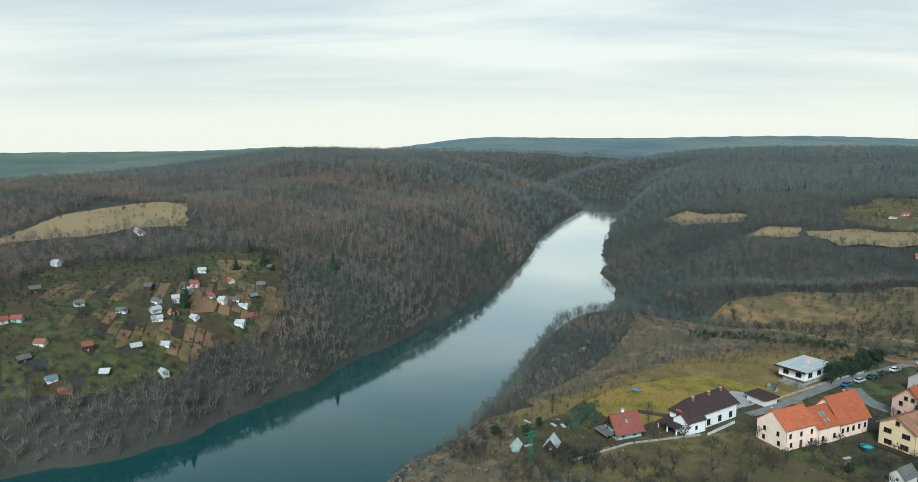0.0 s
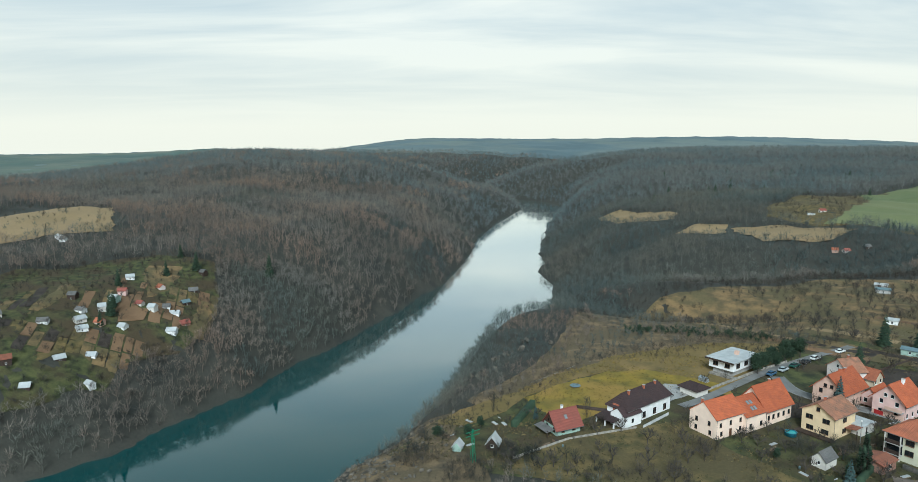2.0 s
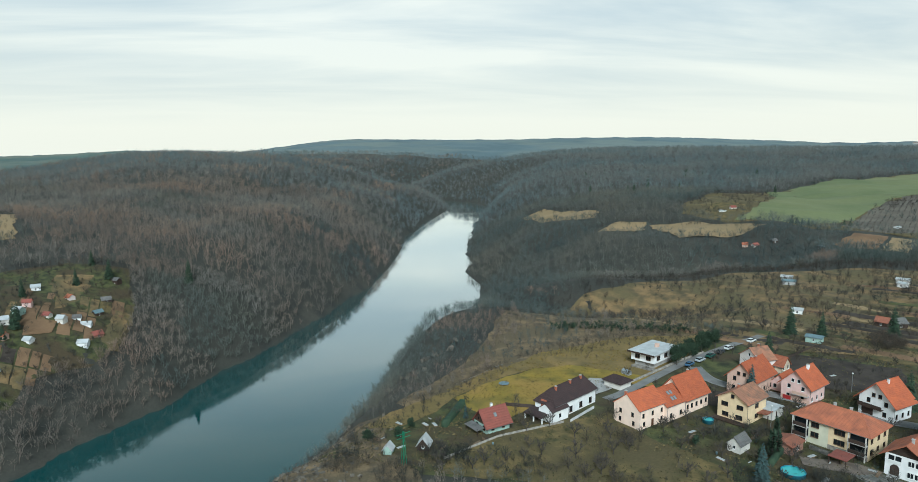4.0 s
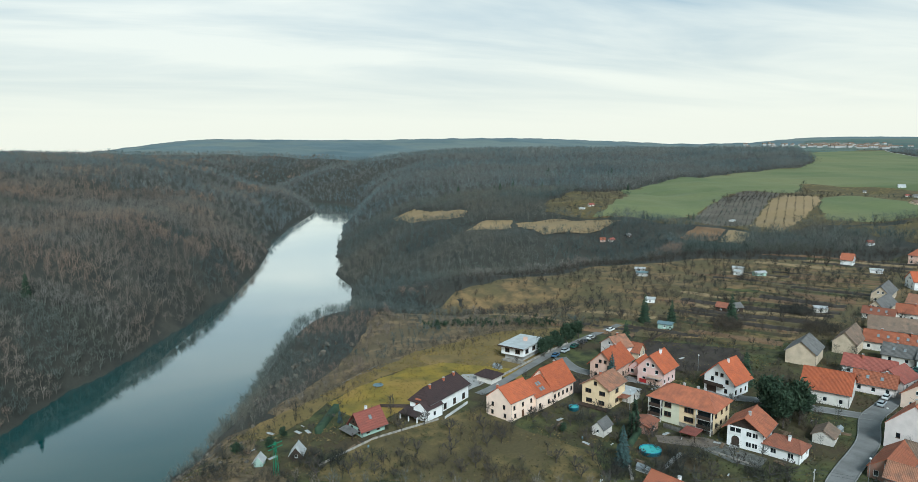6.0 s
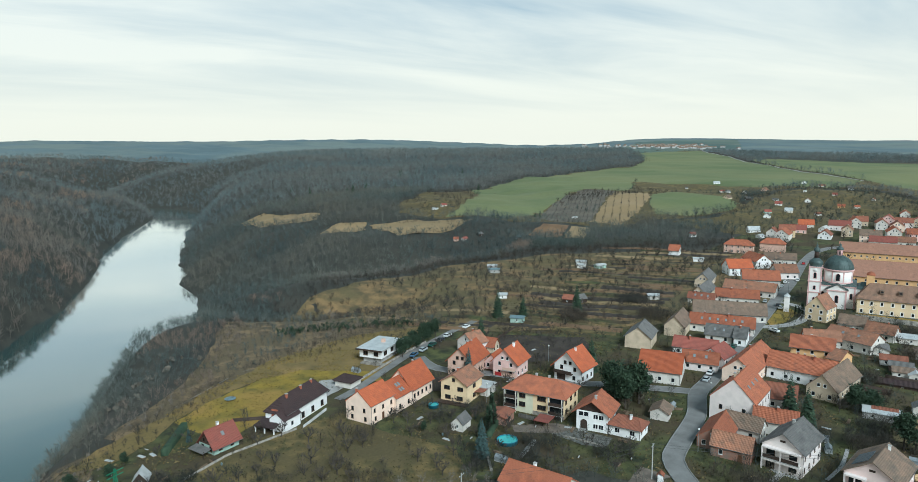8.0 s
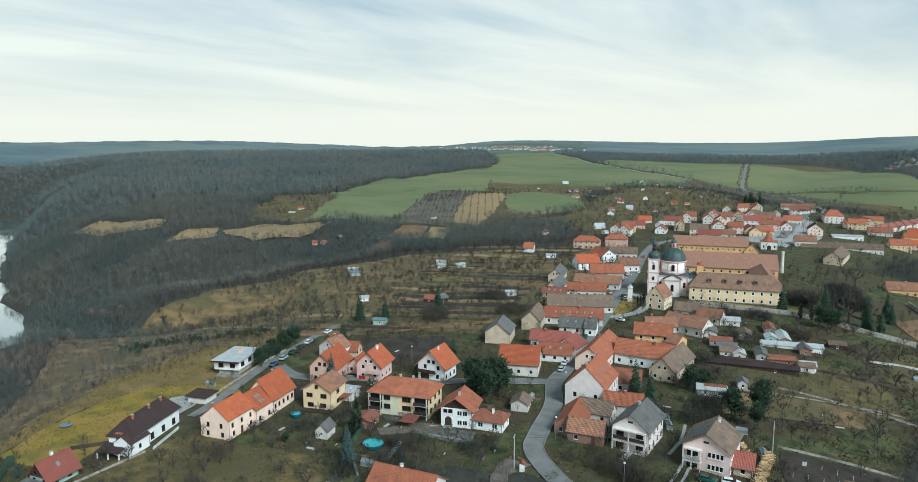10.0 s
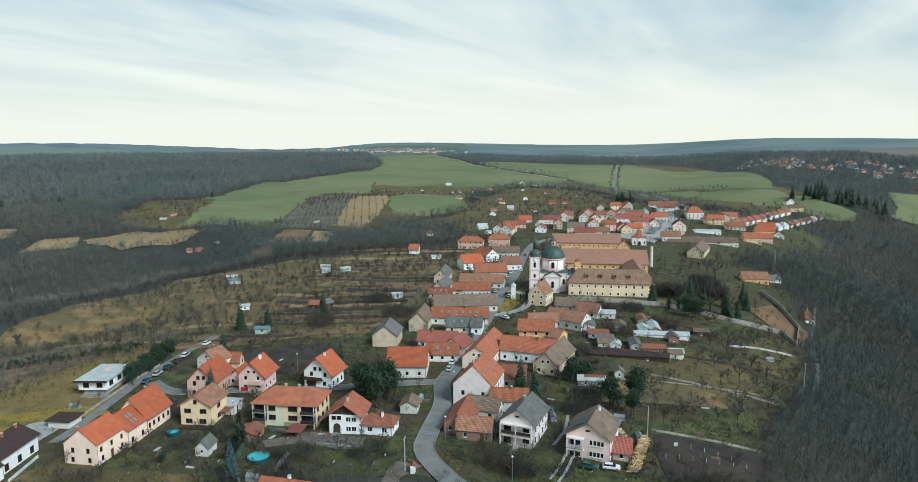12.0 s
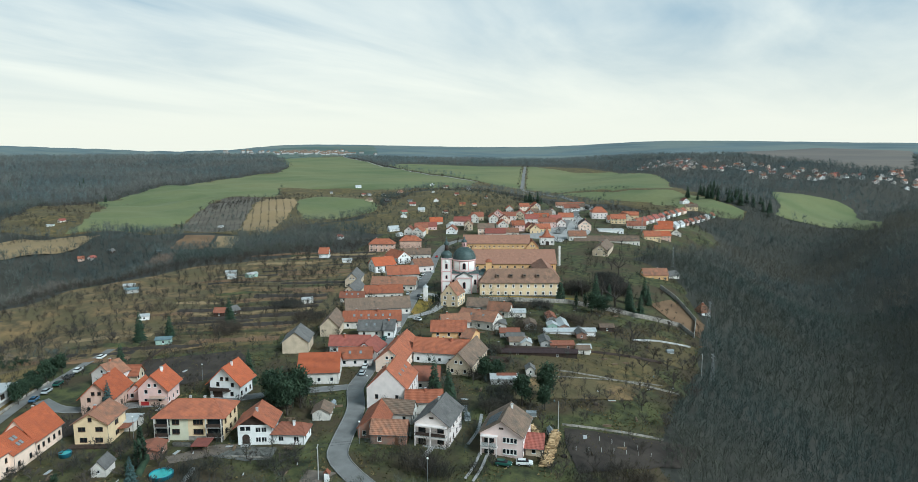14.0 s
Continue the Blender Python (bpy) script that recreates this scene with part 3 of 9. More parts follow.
def drape(name, poly, cell, lift, material, label, category="field", rough=0.25, kind="structure"):
    """A sheet of ground cover that follows the land inside the outline."""
    rng = random.Random(len(name) * 7 + len(poly) + int(abs(poly[0][0])))
    edge = []
    for i, (ax, ay) in enumerate(poly):
        bx, by = poly[(i + 1) % len(poly)]
        n = max(1, int(math.hypot(bx - ax, by - ay) / cell))
        for k in range(n):
            t = k / n
            w = rough * cell if k else 0
            edge.append(Vector((ax + (bx - ax) * t + rng.uniform(-w, w), ay + (by - ay) * t + rng.uniform(-w, w))))
    xs, ys = [p.x for p in edge], [p.y for p in edge]
    gx, gy = np.meshgrid(np.arange(min(xs), max(xs), cell), np.arange(min(ys), max(ys), cell))
    ok = in_poly(gx.ravel(), gy.ravel(), [(p.x, p.y) for p in edge])
    pts = edge + [Vector((a, b)) for a, b in zip(gx.ravel()[ok], gy.ravel()[ok])]
    v, _, f, src, *_ = delaunay_2d_cdt(pts, [], [list(range(len(edge)))], 1, 1e-4)
    rim = np.array([any(k < len(edge) for k in q) for q in src])
    P = np.array([(p.x, p.y) for p in v])
    z = ground(P[:, 0], P[:, 1]) + np.where(rim, lift if lift < 0.5 else 0.15 if lift <= 0.6 else 0.7, lift)
    tri = np.array([t if (P[t[1]][0] - P[t[0]][0]) * (P[t[2]][1] - P[t[0]][1]) - (P[t[1]][1] - P[t[0]][1]) * (P[t[2]][0] - P[t[0]][0]) > 0 else t[::-1] for t in (list(q) for q in f if len(q) == 3)])
    me = raw_mesh(name, np.c_[P, z], tri.ravel(), 3, material, True)
    return tagged(new(name, me), label, category, kind=kind)


def ribbon(name, pts, width, lift, material, label, category, step=3.0, kind="structure", kerb=False):
    """A road or path along a smooth line."""
    P = []
    for i in range(len(pts) - 1):
        p0, p1, p2, p3 = (Vector(pts[max(0, min(len(pts) - 1, i + k))]) for k in (-1, 0, 1, 2))
        n = max(1, int((p2 - p1).length / step))
        for k in range(n):
            t = k / n
            P.append(0.5 * (2 * p1 + (p2 - p0) * t + (2 * p0 - 5 * p1 + 4 * p2 - p3) * t * t + (3 * p1 - p0 - 3 * p2 + p3) * t ** 3))
    P.append(Vector(pts[-1]))
    V, K = [], []
    for i, p in enumerate(P):
        d = (P[min(i + 1, len(P) - 1)] - P[max(i - 1, 0)]).normalized()
        nrm = Vector((-d.y, d.x))
        for s in (-0.5, 0, 0.5):
            q = p + nrm * width * s
            V.append((q.x, q.y))
        for s in (-1, 1):
            for o, h in ((width / 2, 0), (width / 2, 0.12), (width / 2 + 0.25, 0.12), (width / 2 + 0.25, -0.1)):
                q = p + nrm * o * s
                K.append((q.x, q.y, h))
    V = np.array(V)
    z = ground(V[:, 0], V[:, 1]) + lift
    n = len(P)
    f = []
    for i in range(n - 1):
        for c in (0, 1):
            f += [i * 3 + c, i * 3 + 3 + c, i * 3 + 4 + c, i * 3 + 1 + c][::-1]
    ob = tagged(new(name, raw_mesh(name, np.c_[V, z], np.array(f), 4, material, True)), label, category, kind=kind)
    if kerb:
        K = np.array(K)
        kz = ground(K[:, 0], K[:, 1]) + lift + K[:, 2]
        f = []
        for i in range(n - 1):
            for s in (0, 4):
                for c in range(3):
                    q = [i * 8 + s + c, i * 8 + s + c + 1, i * 8 + 8 + s + c + 1, i * 8 + 8 + s + c]
                    f += q if s else q[::-1]
        tagged(new("trim", raw_mesh("kerb", np.c_[K[:, :2], kz], np.array(f), 4, "kerb")), "pale stone kerb along the asphalt road", "kerb", kind="structure")
    return ob


# ---------- houses ----------
def window_mesh(w, h, frame):
    key = ("win", round(w, 2), round(h, 2), frame)
    if key not in MESHES:
        bm = bmesh.new()
        t, d = 0.09, 0.07
        # one lattice of stiles and rails, whose bottom rail juts out as the sill
        n = max(1, round(w / 0.9))
        xs = [-w / 2, -w / 2 + t]
        for i in range(1, n):
            xs += [-w / 2 + w * i / n - 0.04, -w / 2 + w * i / n + 0.04]
        xs += [w / 2 - t, w / 2]
        zs = [0, t, h - t, h]
        solid = lambda i, j: 0 <= i < len(xs) - 1 and 0 <= j < 3 and (j != 1 or i % 2 == 0)
        vs = {}

        def at(i, j, f):
            if (i, j, f) not in vs:
                vs[i, j, f] = bm.verts.new((xs[i], -(0.2 if j == 0 else d) if f else 0, zs[j] if j else -0.06))
            return vs[i, j, f]
        for i in range(len(xs) - 1):
            for j in range(3):
                if not solid(i, j):
                    continue
                bm.faces.new((at(i, j, 1), at(i + 1, j, 1), at(i + 1, j + 1, 1), at(i, j + 1, 1)))
                for a, b, p, q in ((i - 1, j, (i, j + 1), (i, j)), (i + 1, j, (i + 1, j), (i + 1, j + 1)), (i, j - 1, (i, j), (i + 1, j)), (i, j + 1, (i + 1, j + 1), (i, j + 1))):
                    if not solid(a, b):
                        bm.faces.new((at(*p, 1), at(*p, 0), at(*q, 0), at(*q, 1)))
        pane = bmesh.new()
        box(pane, -w / 2 + t, w / 2 - t, -0.03, -0.01, t, h - t)
        MESHES[key] = (mesh_of(bm, "window", frame), mesh_of(pane, "pane", "glass"))
    return MESHES[key]


def surround_mesh(w, h, material):
    """A flat plaster band round a window opening, proud of the wall."""
    key = ("surround", round(w, 2), round(h, 2), material)
    if key not in MESHES:
        bm = bmesh.new()
        t, y0, y1 = 0.26, -0.05, 0.0
        ring = lambda y: [[bm.verts.new((sx * (w / 2 + g), y, h / 2 + sz * (h / 2 + g))) for sx, sz in ((-1, -1), (1, -1), (1, 1), (-1, 1))] for g in (0.0, t)]
        (a, b), (c, d) = ring(y0), ring(y1)
        for i in range(4):
            j = (i + 1) % 4
            for q in ((a[i], a[j], b[j], b[i]), (b[i], b[j], d[j], d[i]), (a[j], a[i], c[i], c[j])):
                bm.faces.new(q)
        bmesh.ops.recalc_face_normals(bm, faces=bm.faces)
        MESHES[key] = mesh_of(bm, "surround", material)
    return MESHES[key]


def add_window(parent, x, y, z, rot, w, h, frame="frame"):
    fm, pm = window_mesh(w, h, frame)
    o = part("window", fm, frame, parent, m=pose(x, y, z, 0, 0, rot))
    part("pane", pm, "glass", o)
    return o


def wall_face(bm, p, u, nrm, width, z0, z1, holes):
    """A wall face from p along u with real openings: holes are (centre along, sill, w, h)."""
    xs = sorted({0.0, width, *(c - w / 2 for c, s, w, h in holes), *(c + w / 2 for c, s, w, h in holes)})
    zs = sorted({z0, z1, *(s for c, s, w, h in holes), *(s + h for c, s, w, h in holes)})
    at = lambda x, z, d=0.0: bm.verts.new((p[0] + u[0] * x - nrm[0] * d, p[1] + u[1] * x - nrm[1] * d, z))
    for i in range(len(xs) - 1):
        for j in range(len(zs) - 1):
            mx, mz = (xs[i] + xs[i + 1]) / 2, (zs[j] + zs[j + 1]) / 2
            if any(abs(mx - c) < w / 2 and s < mz < s + h for c, s, w, h in holes):
                continue
            bm.faces.new((at(xs[i], zs[j]), at(xs[i + 1], zs[j]), at(xs[i + 1], zs[j + 1]), at(xs[i], zs[j + 1])))
    for c, s, w, h in holes:
        q = ((c - w / 2, s), (c + w / 2, s), (c + w / 2, s + h), (c - w / 2, s + h))
        for k in range(4):
            (ax, az), (bx, bz) = q[k], q[(k + 1) % 4]
            bm.faces.new((at(ax, az), at(ax, az, 0.3), at(bx, bz, 0.3), at(bx, bz)))
        bm.faces.new([at(a, b, 0.3) for a, b in q])


def roof_mesh(L, W, eave, ridge, hip, over, thick=0.2, hipb=None):
    """Gable roof, hipped at its ends by the given lengths (0: gable)."""
    hipb = hip if hipb is None else hipb
    slope = (ridge - eave) / (W / 2)
    ye, ze = W / 2 + over, eave - over * slope
    xa = L / 2 + over
    ra = -L / 2 + hip if hip else -xa
    rb = L / 2 - hipb if hipb else xa
    V = [(-xa, -ye, ze), (xa, -ye, ze), (xa, ye, ze), (-xa, ye, ze), (ra, 0, ridge), (rb, 0, ridge)]
    F = [(0, 1, 5, 4), (2, 3, 4, 5)] + ([(3, 0, 4)] if hip else []) + ([(1, 2, 5)] if hipb else [])
    bm = bmesh.new()
    t = [bm.verts.new((x, y, z + thick)) for x, y, z in V]
    b = [bm.verts.new(v) for v in V]
    for f in F:
        bm.faces.new([t[i] for i in f]); bm.faces.new([b[i] for i in f[::-1]])
    count = {}
    for f in F:
        for i in range(len(f)):
            e = (f[i], f[(i + 1) % len(f)])
            count[e] = 1
    for (i, j) in count:
        if (j, i) not in count:
            bm.faces.new((t[i], b[i], b[j], t[j]))
    # ridge caps
    stick(bm, (ra, 0, ridge + thick), (rb, 0, ridge + thick), 0.11, 0.11, 6)
    for cond, rx, sx in ((hip, ra, -xa), (hipb, rb, xa)):
        if cond:
            for s in (-1, 1):
                stick(bm, (rx, 0, ridge + thick), (sx, s * ye, ze + thick), 0.1, 0.1, 5)
    bmesh.ops.recalc_face_normals(bm, faces=bm.faces)
    return bm


def skylight(parent, x, y, z, pitch, w=0.9, h=1.2):
    key = ("sky", w, h)
    if key not in MESHES:
        bm = bmesh.new()
        box(bm, -w / 2, w / 2, -h / 2, h / 2, -0.1, 0.09)
        p = bmesh.new(); box(p, -w / 2 + 0.1, w / 2 - 0.1, -h / 2 + 0.1, h / 2 - 0.1, 0.09, 0.10)
        MESHES[key] = (mesh_of(bm, "skylight", "gutter"), mesh_of(p, "pane", "skyglass"))
    o = part("skylight", MESHES[key][0], "gutter", parent, m=pose(x, y, z, pitch, 0, 0))
    part("pane", MESHES[key][1], "skyglass", o)


M["skyglass"] = mat("skylight_glass", (0.25, 0.27, 0.28), 0.12, 0.1, 1, 4, 0, spec=0.6)


def house(name, x, y, rot, L, W, eave, ridge, wall="white", roof="r_orange", hip=0.0, hipb=None, over=0.45, win=None, chim=1, label="", category="house", group="village houses",
          frame="frame", ww=1.1, wh=1.35, door=None, sky=0, z=None, surround=None, gutter=True, gable=None, chim_mat="chimney", chim_at=None, attic=True):
    """A house whose ridge runs along its own x axis. win: for each side (F front, K back, A and B ends) the number of windows a row and the sill heights."""
    if z is None:
        z = min(gz(x + a * L / 2 * math.cos(radians(rot)) - b * W / 2 * math.sin(radians(rot)), y + a * L / 2 * math.sin(radians(rot)) + b * W / 2 * math.cos(radians(rot))) for a in (-1, 1) for b in (-1, 1))
    FOOT.append((x, y, 0.55 * max(L, W) + 1.0))
    rng = random.Random(int(abs(x * 31 + y * 17)))
    o = thing(name, x, y, z, rot, label or "village house with tiled roof", category, group)
    rows = [1.0] if eave < 4.6 else [1.0, eave - 2.05]
    if win is None:
        win = {"F": (max(1, int(L / 3.6)), rows), "A": (2, rows), "B": (2, rows)}
    sides = {"F": ((-L / 2, -W / 2), (1, 0), (0, -1), L, 0), "B": ((L / 2, -W / 2), (0, 1), (1, 0), W, 90), "K": ((L / 2, W / 2), (-1, 0), (0, 1), L, 180), "A": ((-L / 2, W / 2), (0, -1), (-1, 0), W, 270)}
    bm = bmesh.new()
    for s, (p, u, nrm, width, ang) in sides.items():
        holes = []
        n, sills = win.get(s, (0, []))
        for sill in sills:
            for i in range(n):
                c = width * (i + 0.5) / n + (rng.uniform(-0.2, 0.2) if n > 1 else 0)
                if door and door == s and sill < 2 and i == n // 2:
                    holes.append((c, 0.12, 1.1, 2.15))
                elif sill + wh < eave - 0.05:
                    holes.append((c, sill, ww, wh))
        wall_face(bm, p, u, nrm, width, -1.5, eave, holes)
        for c, sill, w, h in holes:
            px, py = p[0] + u[0] * c - nrm[0] * 0.14, p[1] + u[1] * c - nrm[1] * 0.14
            if h > 2:
                d = bmesh.new(); box(d, -w / 2, w / 2, -0.06, 0, 0, h); box(d, -w / 2 + 0.12, w / 2 - 0.12, -0.085, -0.06, 0.15, 0.95); box(d, -w / 2 + 0.12, w / 2 - 0.12, -0.085, -0.06, 1.1, h - 0.15)
                dd = part("door", d, "door", o, "brown wooden door", pose(px, py, sill, 0, 0, ang))
                part("handle", new_box(w / 2 - 0.2, w / 2 - 0.08, -0.13, -0.06, 1.0, 1.04), "steel", dd)
            else:
                add_window(o, px, py, sill, ang, w, h, frame)
                if surround:
                    part("surround", surround_mesh(w, h, surround), surround, o, m=pose(p[0] + u[0] * c, p[1] + u[1] * c, sill, 0, 0, ang))
    gm = gable or wall
    target = bm if gm == wall else bmesh.new()
    for sx, hp in ((-1, hip), (1, hip if hipb is None else hipb)):
        if not hp and ridge > eave:
            v = [target.verts.new((sx * L / 2, -W / 2, eave)), target.verts.new((sx * L / 2, W / 2, eave)), target.verts.new((sx * L / 2, 0, ridge))]
            target.faces.new(v if sx > 0 else v[::-1])
    part("wall", bm, wall, o)
    if gm != wall:
        part("gable", target, gm, o)
    part("roof", roof_mesh(L, W, eave, ridge, hip, over, hipb=hipb), roof, o)
    pitch = math.degrees(math.atan2(ridge - eave, W / 2))
    slope = (ridge - eave) / (W / 2)
    for g in range(2 if ridge - eave > 2.6 and attic else 0):
        s = -1 if g == 0 else 1
        if not (hip if g == 0 else (hip if hipb is None else hipb)) and win.get("A" if g == 0 else "B", (0, []))[0]:
            gw = min(1.0, ww)
            for yy in ((-0.9, 0.9) if ridge - eave > 3.4 else (0,)):
                add_window(o, s * (L / 2 + 0.0), yy, eave + 0.45, 90 if s > 0 else 270, gw, 1.1, frame)
    for i in range(chim):
        cx = chim_at[i] * L if chim_at else rng.uniform(-0.3, 0.3) * L
        cy = rng.choice((-1, 1)) * rng.uniform(0.3, 0.8)
        zt = ridge + rng.uniform(0.5, 0.9)
        c = bmesh.new(); box(c, -0.28, 0.28, -0.28, 0.28, ridge - abs(cy) * slope - 0.6, zt)
        co = part("chimney", c, chim_mat, o, m=pose(cx, cy, 0))
        part("cap", new_box(-0.36, 0.36, -0.36, 0.36, zt, zt + 0.1), "concrete", co)
    for i in range(sky):
        sxx = (-0.5 + (i + 0.7) / (sky + 0.4)) * L * 0.8
        yy = -W / 4
        skylight(o, sxx, yy, eave + (W / 2 + yy) * slope + 0.21, pitch)
    if gutter:
        for s in (-1, 1):
            gb = bmesh.new()
            stick(gb, (-L / 2 - over, s * (W / 2 + over + 0.06), eave - over * slope + 0.1), (L / 2 + over, s * (W / 2 + over + 0.06), eave - over * slope + 0.1), 0.07, 0.07, 5)
            part("gutter", gb, "gutter", o)
        for sx in (-1, 1):
            pb = bmesh.new()
            stick(pb, (sx * (L / 2 - 0.15), -W / 2 - 0.06, 0), (sx * (L / 2 - 0.15), -W / 2 - 0.06, eave - 0.2), 0.05, 0.05, 5)
            part("downpipe", pb, "gutter", o)
    return o
# ---------- fields, lawns, gardens ----------
BIGFIELD = [(364.9, 573.8), (387.3, 583.1), (506.1, 713.8), (563.1, 814.2), (716.3, 886.8), (907.3, 965.6), (1043.2, 1002.8), (1088.0, 982.6), (1340.6, 1171.0), (1623.2, 1461.2), (1905.5, 1593.5), (2164.3, 1621.0), (1604.5, 1090.5), (1367.3, 830.9), (1239.3, 668.4), (1193.8, 572.6), (1016.1, 521.3), (904.0, 549.7), (896.0, 655.2), (839.5, 752.0), (688.9, 627.8), (629.8, 651.3), (607.8, 648.7), (504.7, 573.6), (453.3, 540.0), (399.7, 536.5)]
VINEYARD = [(438.1, 525.3), (618.1, 651.4), (673.1, 631.5), (520.3, 514.8), (466.3, 475.5)]
TANPLOT = [(465.0, 472.6), (521.2, 514.0), (670.5, 627.1), (678.3, 583.9), (605.8, 520.9), (543.2, 480.2), (485.6, 444.0), (467.9, 435.1)]
LOWFIELD = [(672.5, 572.2), (691.9, 479.9), (670.8, 448.7), (623.9, 425.2), (580.3, 417.7), (548.0, 430.8), (531.0, 446.8), (581.5, 498.6)]
SMALLFIELD = [(1621.2, 1058.2), (1726.4, 1048.8), (1849.3, 916.7), (1852.6, 743.0), (1198.1, 483.6), (1192.2, 528.3), (1213.4, 575.6), (1245.7, 639.0), (1432.3, 870.3)]
EASTFIELD_D = [(1873.1, 734.6), (1724.4, 582.0), (1664.2, 521.4), (1735.2, 447.4), (1397.6, 267.8), (1289.5, 230.9), (1108.1, 188.1), (1075.1, 276.3), (1138.8, 403.0), (1199.9, 473.6)]
EASTFIELD = [(1097.8, 377.9), (1062.5, 273.0), (1060.8, 179.9), (1024.8, 152.2), (956.9, 99.3), (938.4, 69.4), (901.4, 68.9), (873.4, 99.2), (889.3, 124.9), (978.5, 196.6), (1000.6, 279.8)]
drape('grass', [(-8.7, 163.4), (5.1, 187.3), (25.0, 198.0), (49.1, 218.6), (75.1, 234.7), (114.4, 246.5), (148.4, 242.4), (173.8, 223.3), (284.5, 170.9), (153.1, 88.6)], 6, 0.12, 'orchard', 'rough winter grass of gardens and orchards', 'grass')
drape('grass', [(101.3, 125.9), (146.2, 207.6), (298.6, 307.2), (376.5, 296.9), (401.0, 294.6), (567.9, 345.8), (797.1, 403.7), (963.7, 417.0), (957.5, 347.8), (884.7, 263.2), (935.2, 157.9), (702.4, 70.8), (547.6, 91.1), (471.3, 105.7), (448.3, 74.0), (359.0, 44.1), (272.4, 33.7), (221.1, 34.0), (180.7, 33.4), (155.5, 19.0)], 8, 0.12, 'orchard', 'rough winter grass of gardens and orchards', 'grass')
drape('grass', [(119.5, 263.6), (112.4, 295.2), (99.9, 320.1), (127.5, 334.3), (180.6, 348.0), (231.0, 357.2), (290.9, 351.6), (342.1, 331.5), (453.9, 276.8), (271.8, 162.9), (165.8, 212.9), (147.3, 235.9), (124.5, 250.6)], 6, 0.25, 'drygrass', 'dry tan grass on terraced slopes', 'grass')
drape('lawn', [(33.3, 196.6), (46.3, 206.6), (64.9, 216.4), (77.9, 217.0), (99.5, 200.2), (97.1, 191.1), (84.9, 201.8), (72.3, 201.5), (56.1, 182.1), (45.8, 176.8), (38.0, 182.2)], 4, 0.22, 'lawn', 'yellow-green mown winter lawn', 'lawn')
drape('meadow', [(6.6, 188.2), (25.8, 197.7), (48.7, 216.9), (74.6, 233.3), (113.7, 245.0), (147.0, 240.0), (126.2, 218.7), (99.5, 200.2), (77.9, 217.0), (64.9, 216.4), (46.3, 206.6), (33.3, 196.6), (26.6, 186.6), (14.7, 178.8), (7.0, 183.2)], 4, 0.2, 'meadow', 'dry tan meadow along the rim', 'meadow')
drape('orchard_ground', [(21.9, 149.2), (26.2, 158.1), (44.0, 170.0), (75.6, 175.4), (78.6, 158.1), (89.8, 137.3), (85.0, 120.1)], 5, 0.2, 'worn', 'worn orchard grass', 'grass')
drape('grass', [(337.6, 621.2), (371.3, 681.4), (506.3, 803.8), (566.6, 819.1), (718.9, 889.9), (917.0, 975.8), (1049.7, 1009.0), (1096.2, 989.9), (1342.5, 1168.8), (1643.4, 1486.5), (1988.4, 1662.8), (2257.2, 1690.4), (1624.4, 1103.9), (1384.4, 841.3), (1235.0, 633.5), (1205.5, 578.3), (1106.9, 496.2), (863.8, 525.3), (699.9, 468.1), (626.8, 415.5), (529.8, 416.6), (507.7, 441.8), (464.8, 425.3), (448.7, 459.2), (426.0, 508.0), (357.5, 571.4)], 12, 0.6, 'worn', 'rough grass between the fields', 'grass')
drape('grass', [(1651.4, 1077.8), (1915.7, 768.3), (1940.1, 760.9), (1758.5, 453.5), (1411.3, 270.4), (1156.5, 196.3), (958.8, 99.6), (941.6, 66.9), (897.4, 68.5), (876.4, 123.1), (959.8, 242.8), (959.4, 285.5), (1087.2, 426.9), (1106.9, 496.2), (1205.5, 578.3), (1401.5, 851.6)], 12, 0.6, 'worn', 'rough grass between the fields', 'grass')
drape('field', BIGFIELD, 12, 1.1, 'crop', 'wide green winter wheat field', 'field')
drape('vineyard', VINEYARD, 7, 1.1, 'vine', 'grey vineyard rows', 'vineyard')
drape('field', TANPLOT, 7, 1.1, 'tanfield', 'tan orchard plots with rows of young trees', 'field')
drape('field', LOWFIELD, 8, 1.1, 'crop', 'green winter wheat field', 'field')
drape('field', [(235.1, 840.6), (263.6, 835.7), (284.8, 706.6), (267.4, 672.0), (232.3, 760.3)], 7, 0.9, 'tanfield', 'tan stubble field', 'field')
drape('field', [(250.2, 624.6), (278.8, 635.6), (297.6, 614.9), (282.0, 590.5)], 6, 0.9, 'tanfield', 'tan stubble field', 'field')
drape('field', [(295.2, 604.6), (336.6, 585.6), (367.6, 529.5), (322.5, 499.6), (283.2, 523.5)], 6, 0.9, 'tanfield', 'tan stubble field', 'field')
drape('field', [(377.7, 458.4), (411.8, 478.1), (429.6, 462.2), (383.9, 424.0)], 5, 0.9, 'brownsoil', 'brown ploughed plot', 'field')
drape('field', [(385.8, 422.3), (429.7, 459.4), (445.2, 450.0), (379.3, 391.3)], 5, 0.9, 'tanfield', 'pale ploughed plot', 'field')
drape('field', SMALLFIELD, 15, 1.1, 'crop', 'green winter wheat field', 'field')
drape('field', EASTFIELD_D, 14, 1.1, 'crop', 'green winter wheat field', 'field')
drape('field', EASTFIELD, 10, 1.1, 'crop', 'green winter wheat field', 'field')
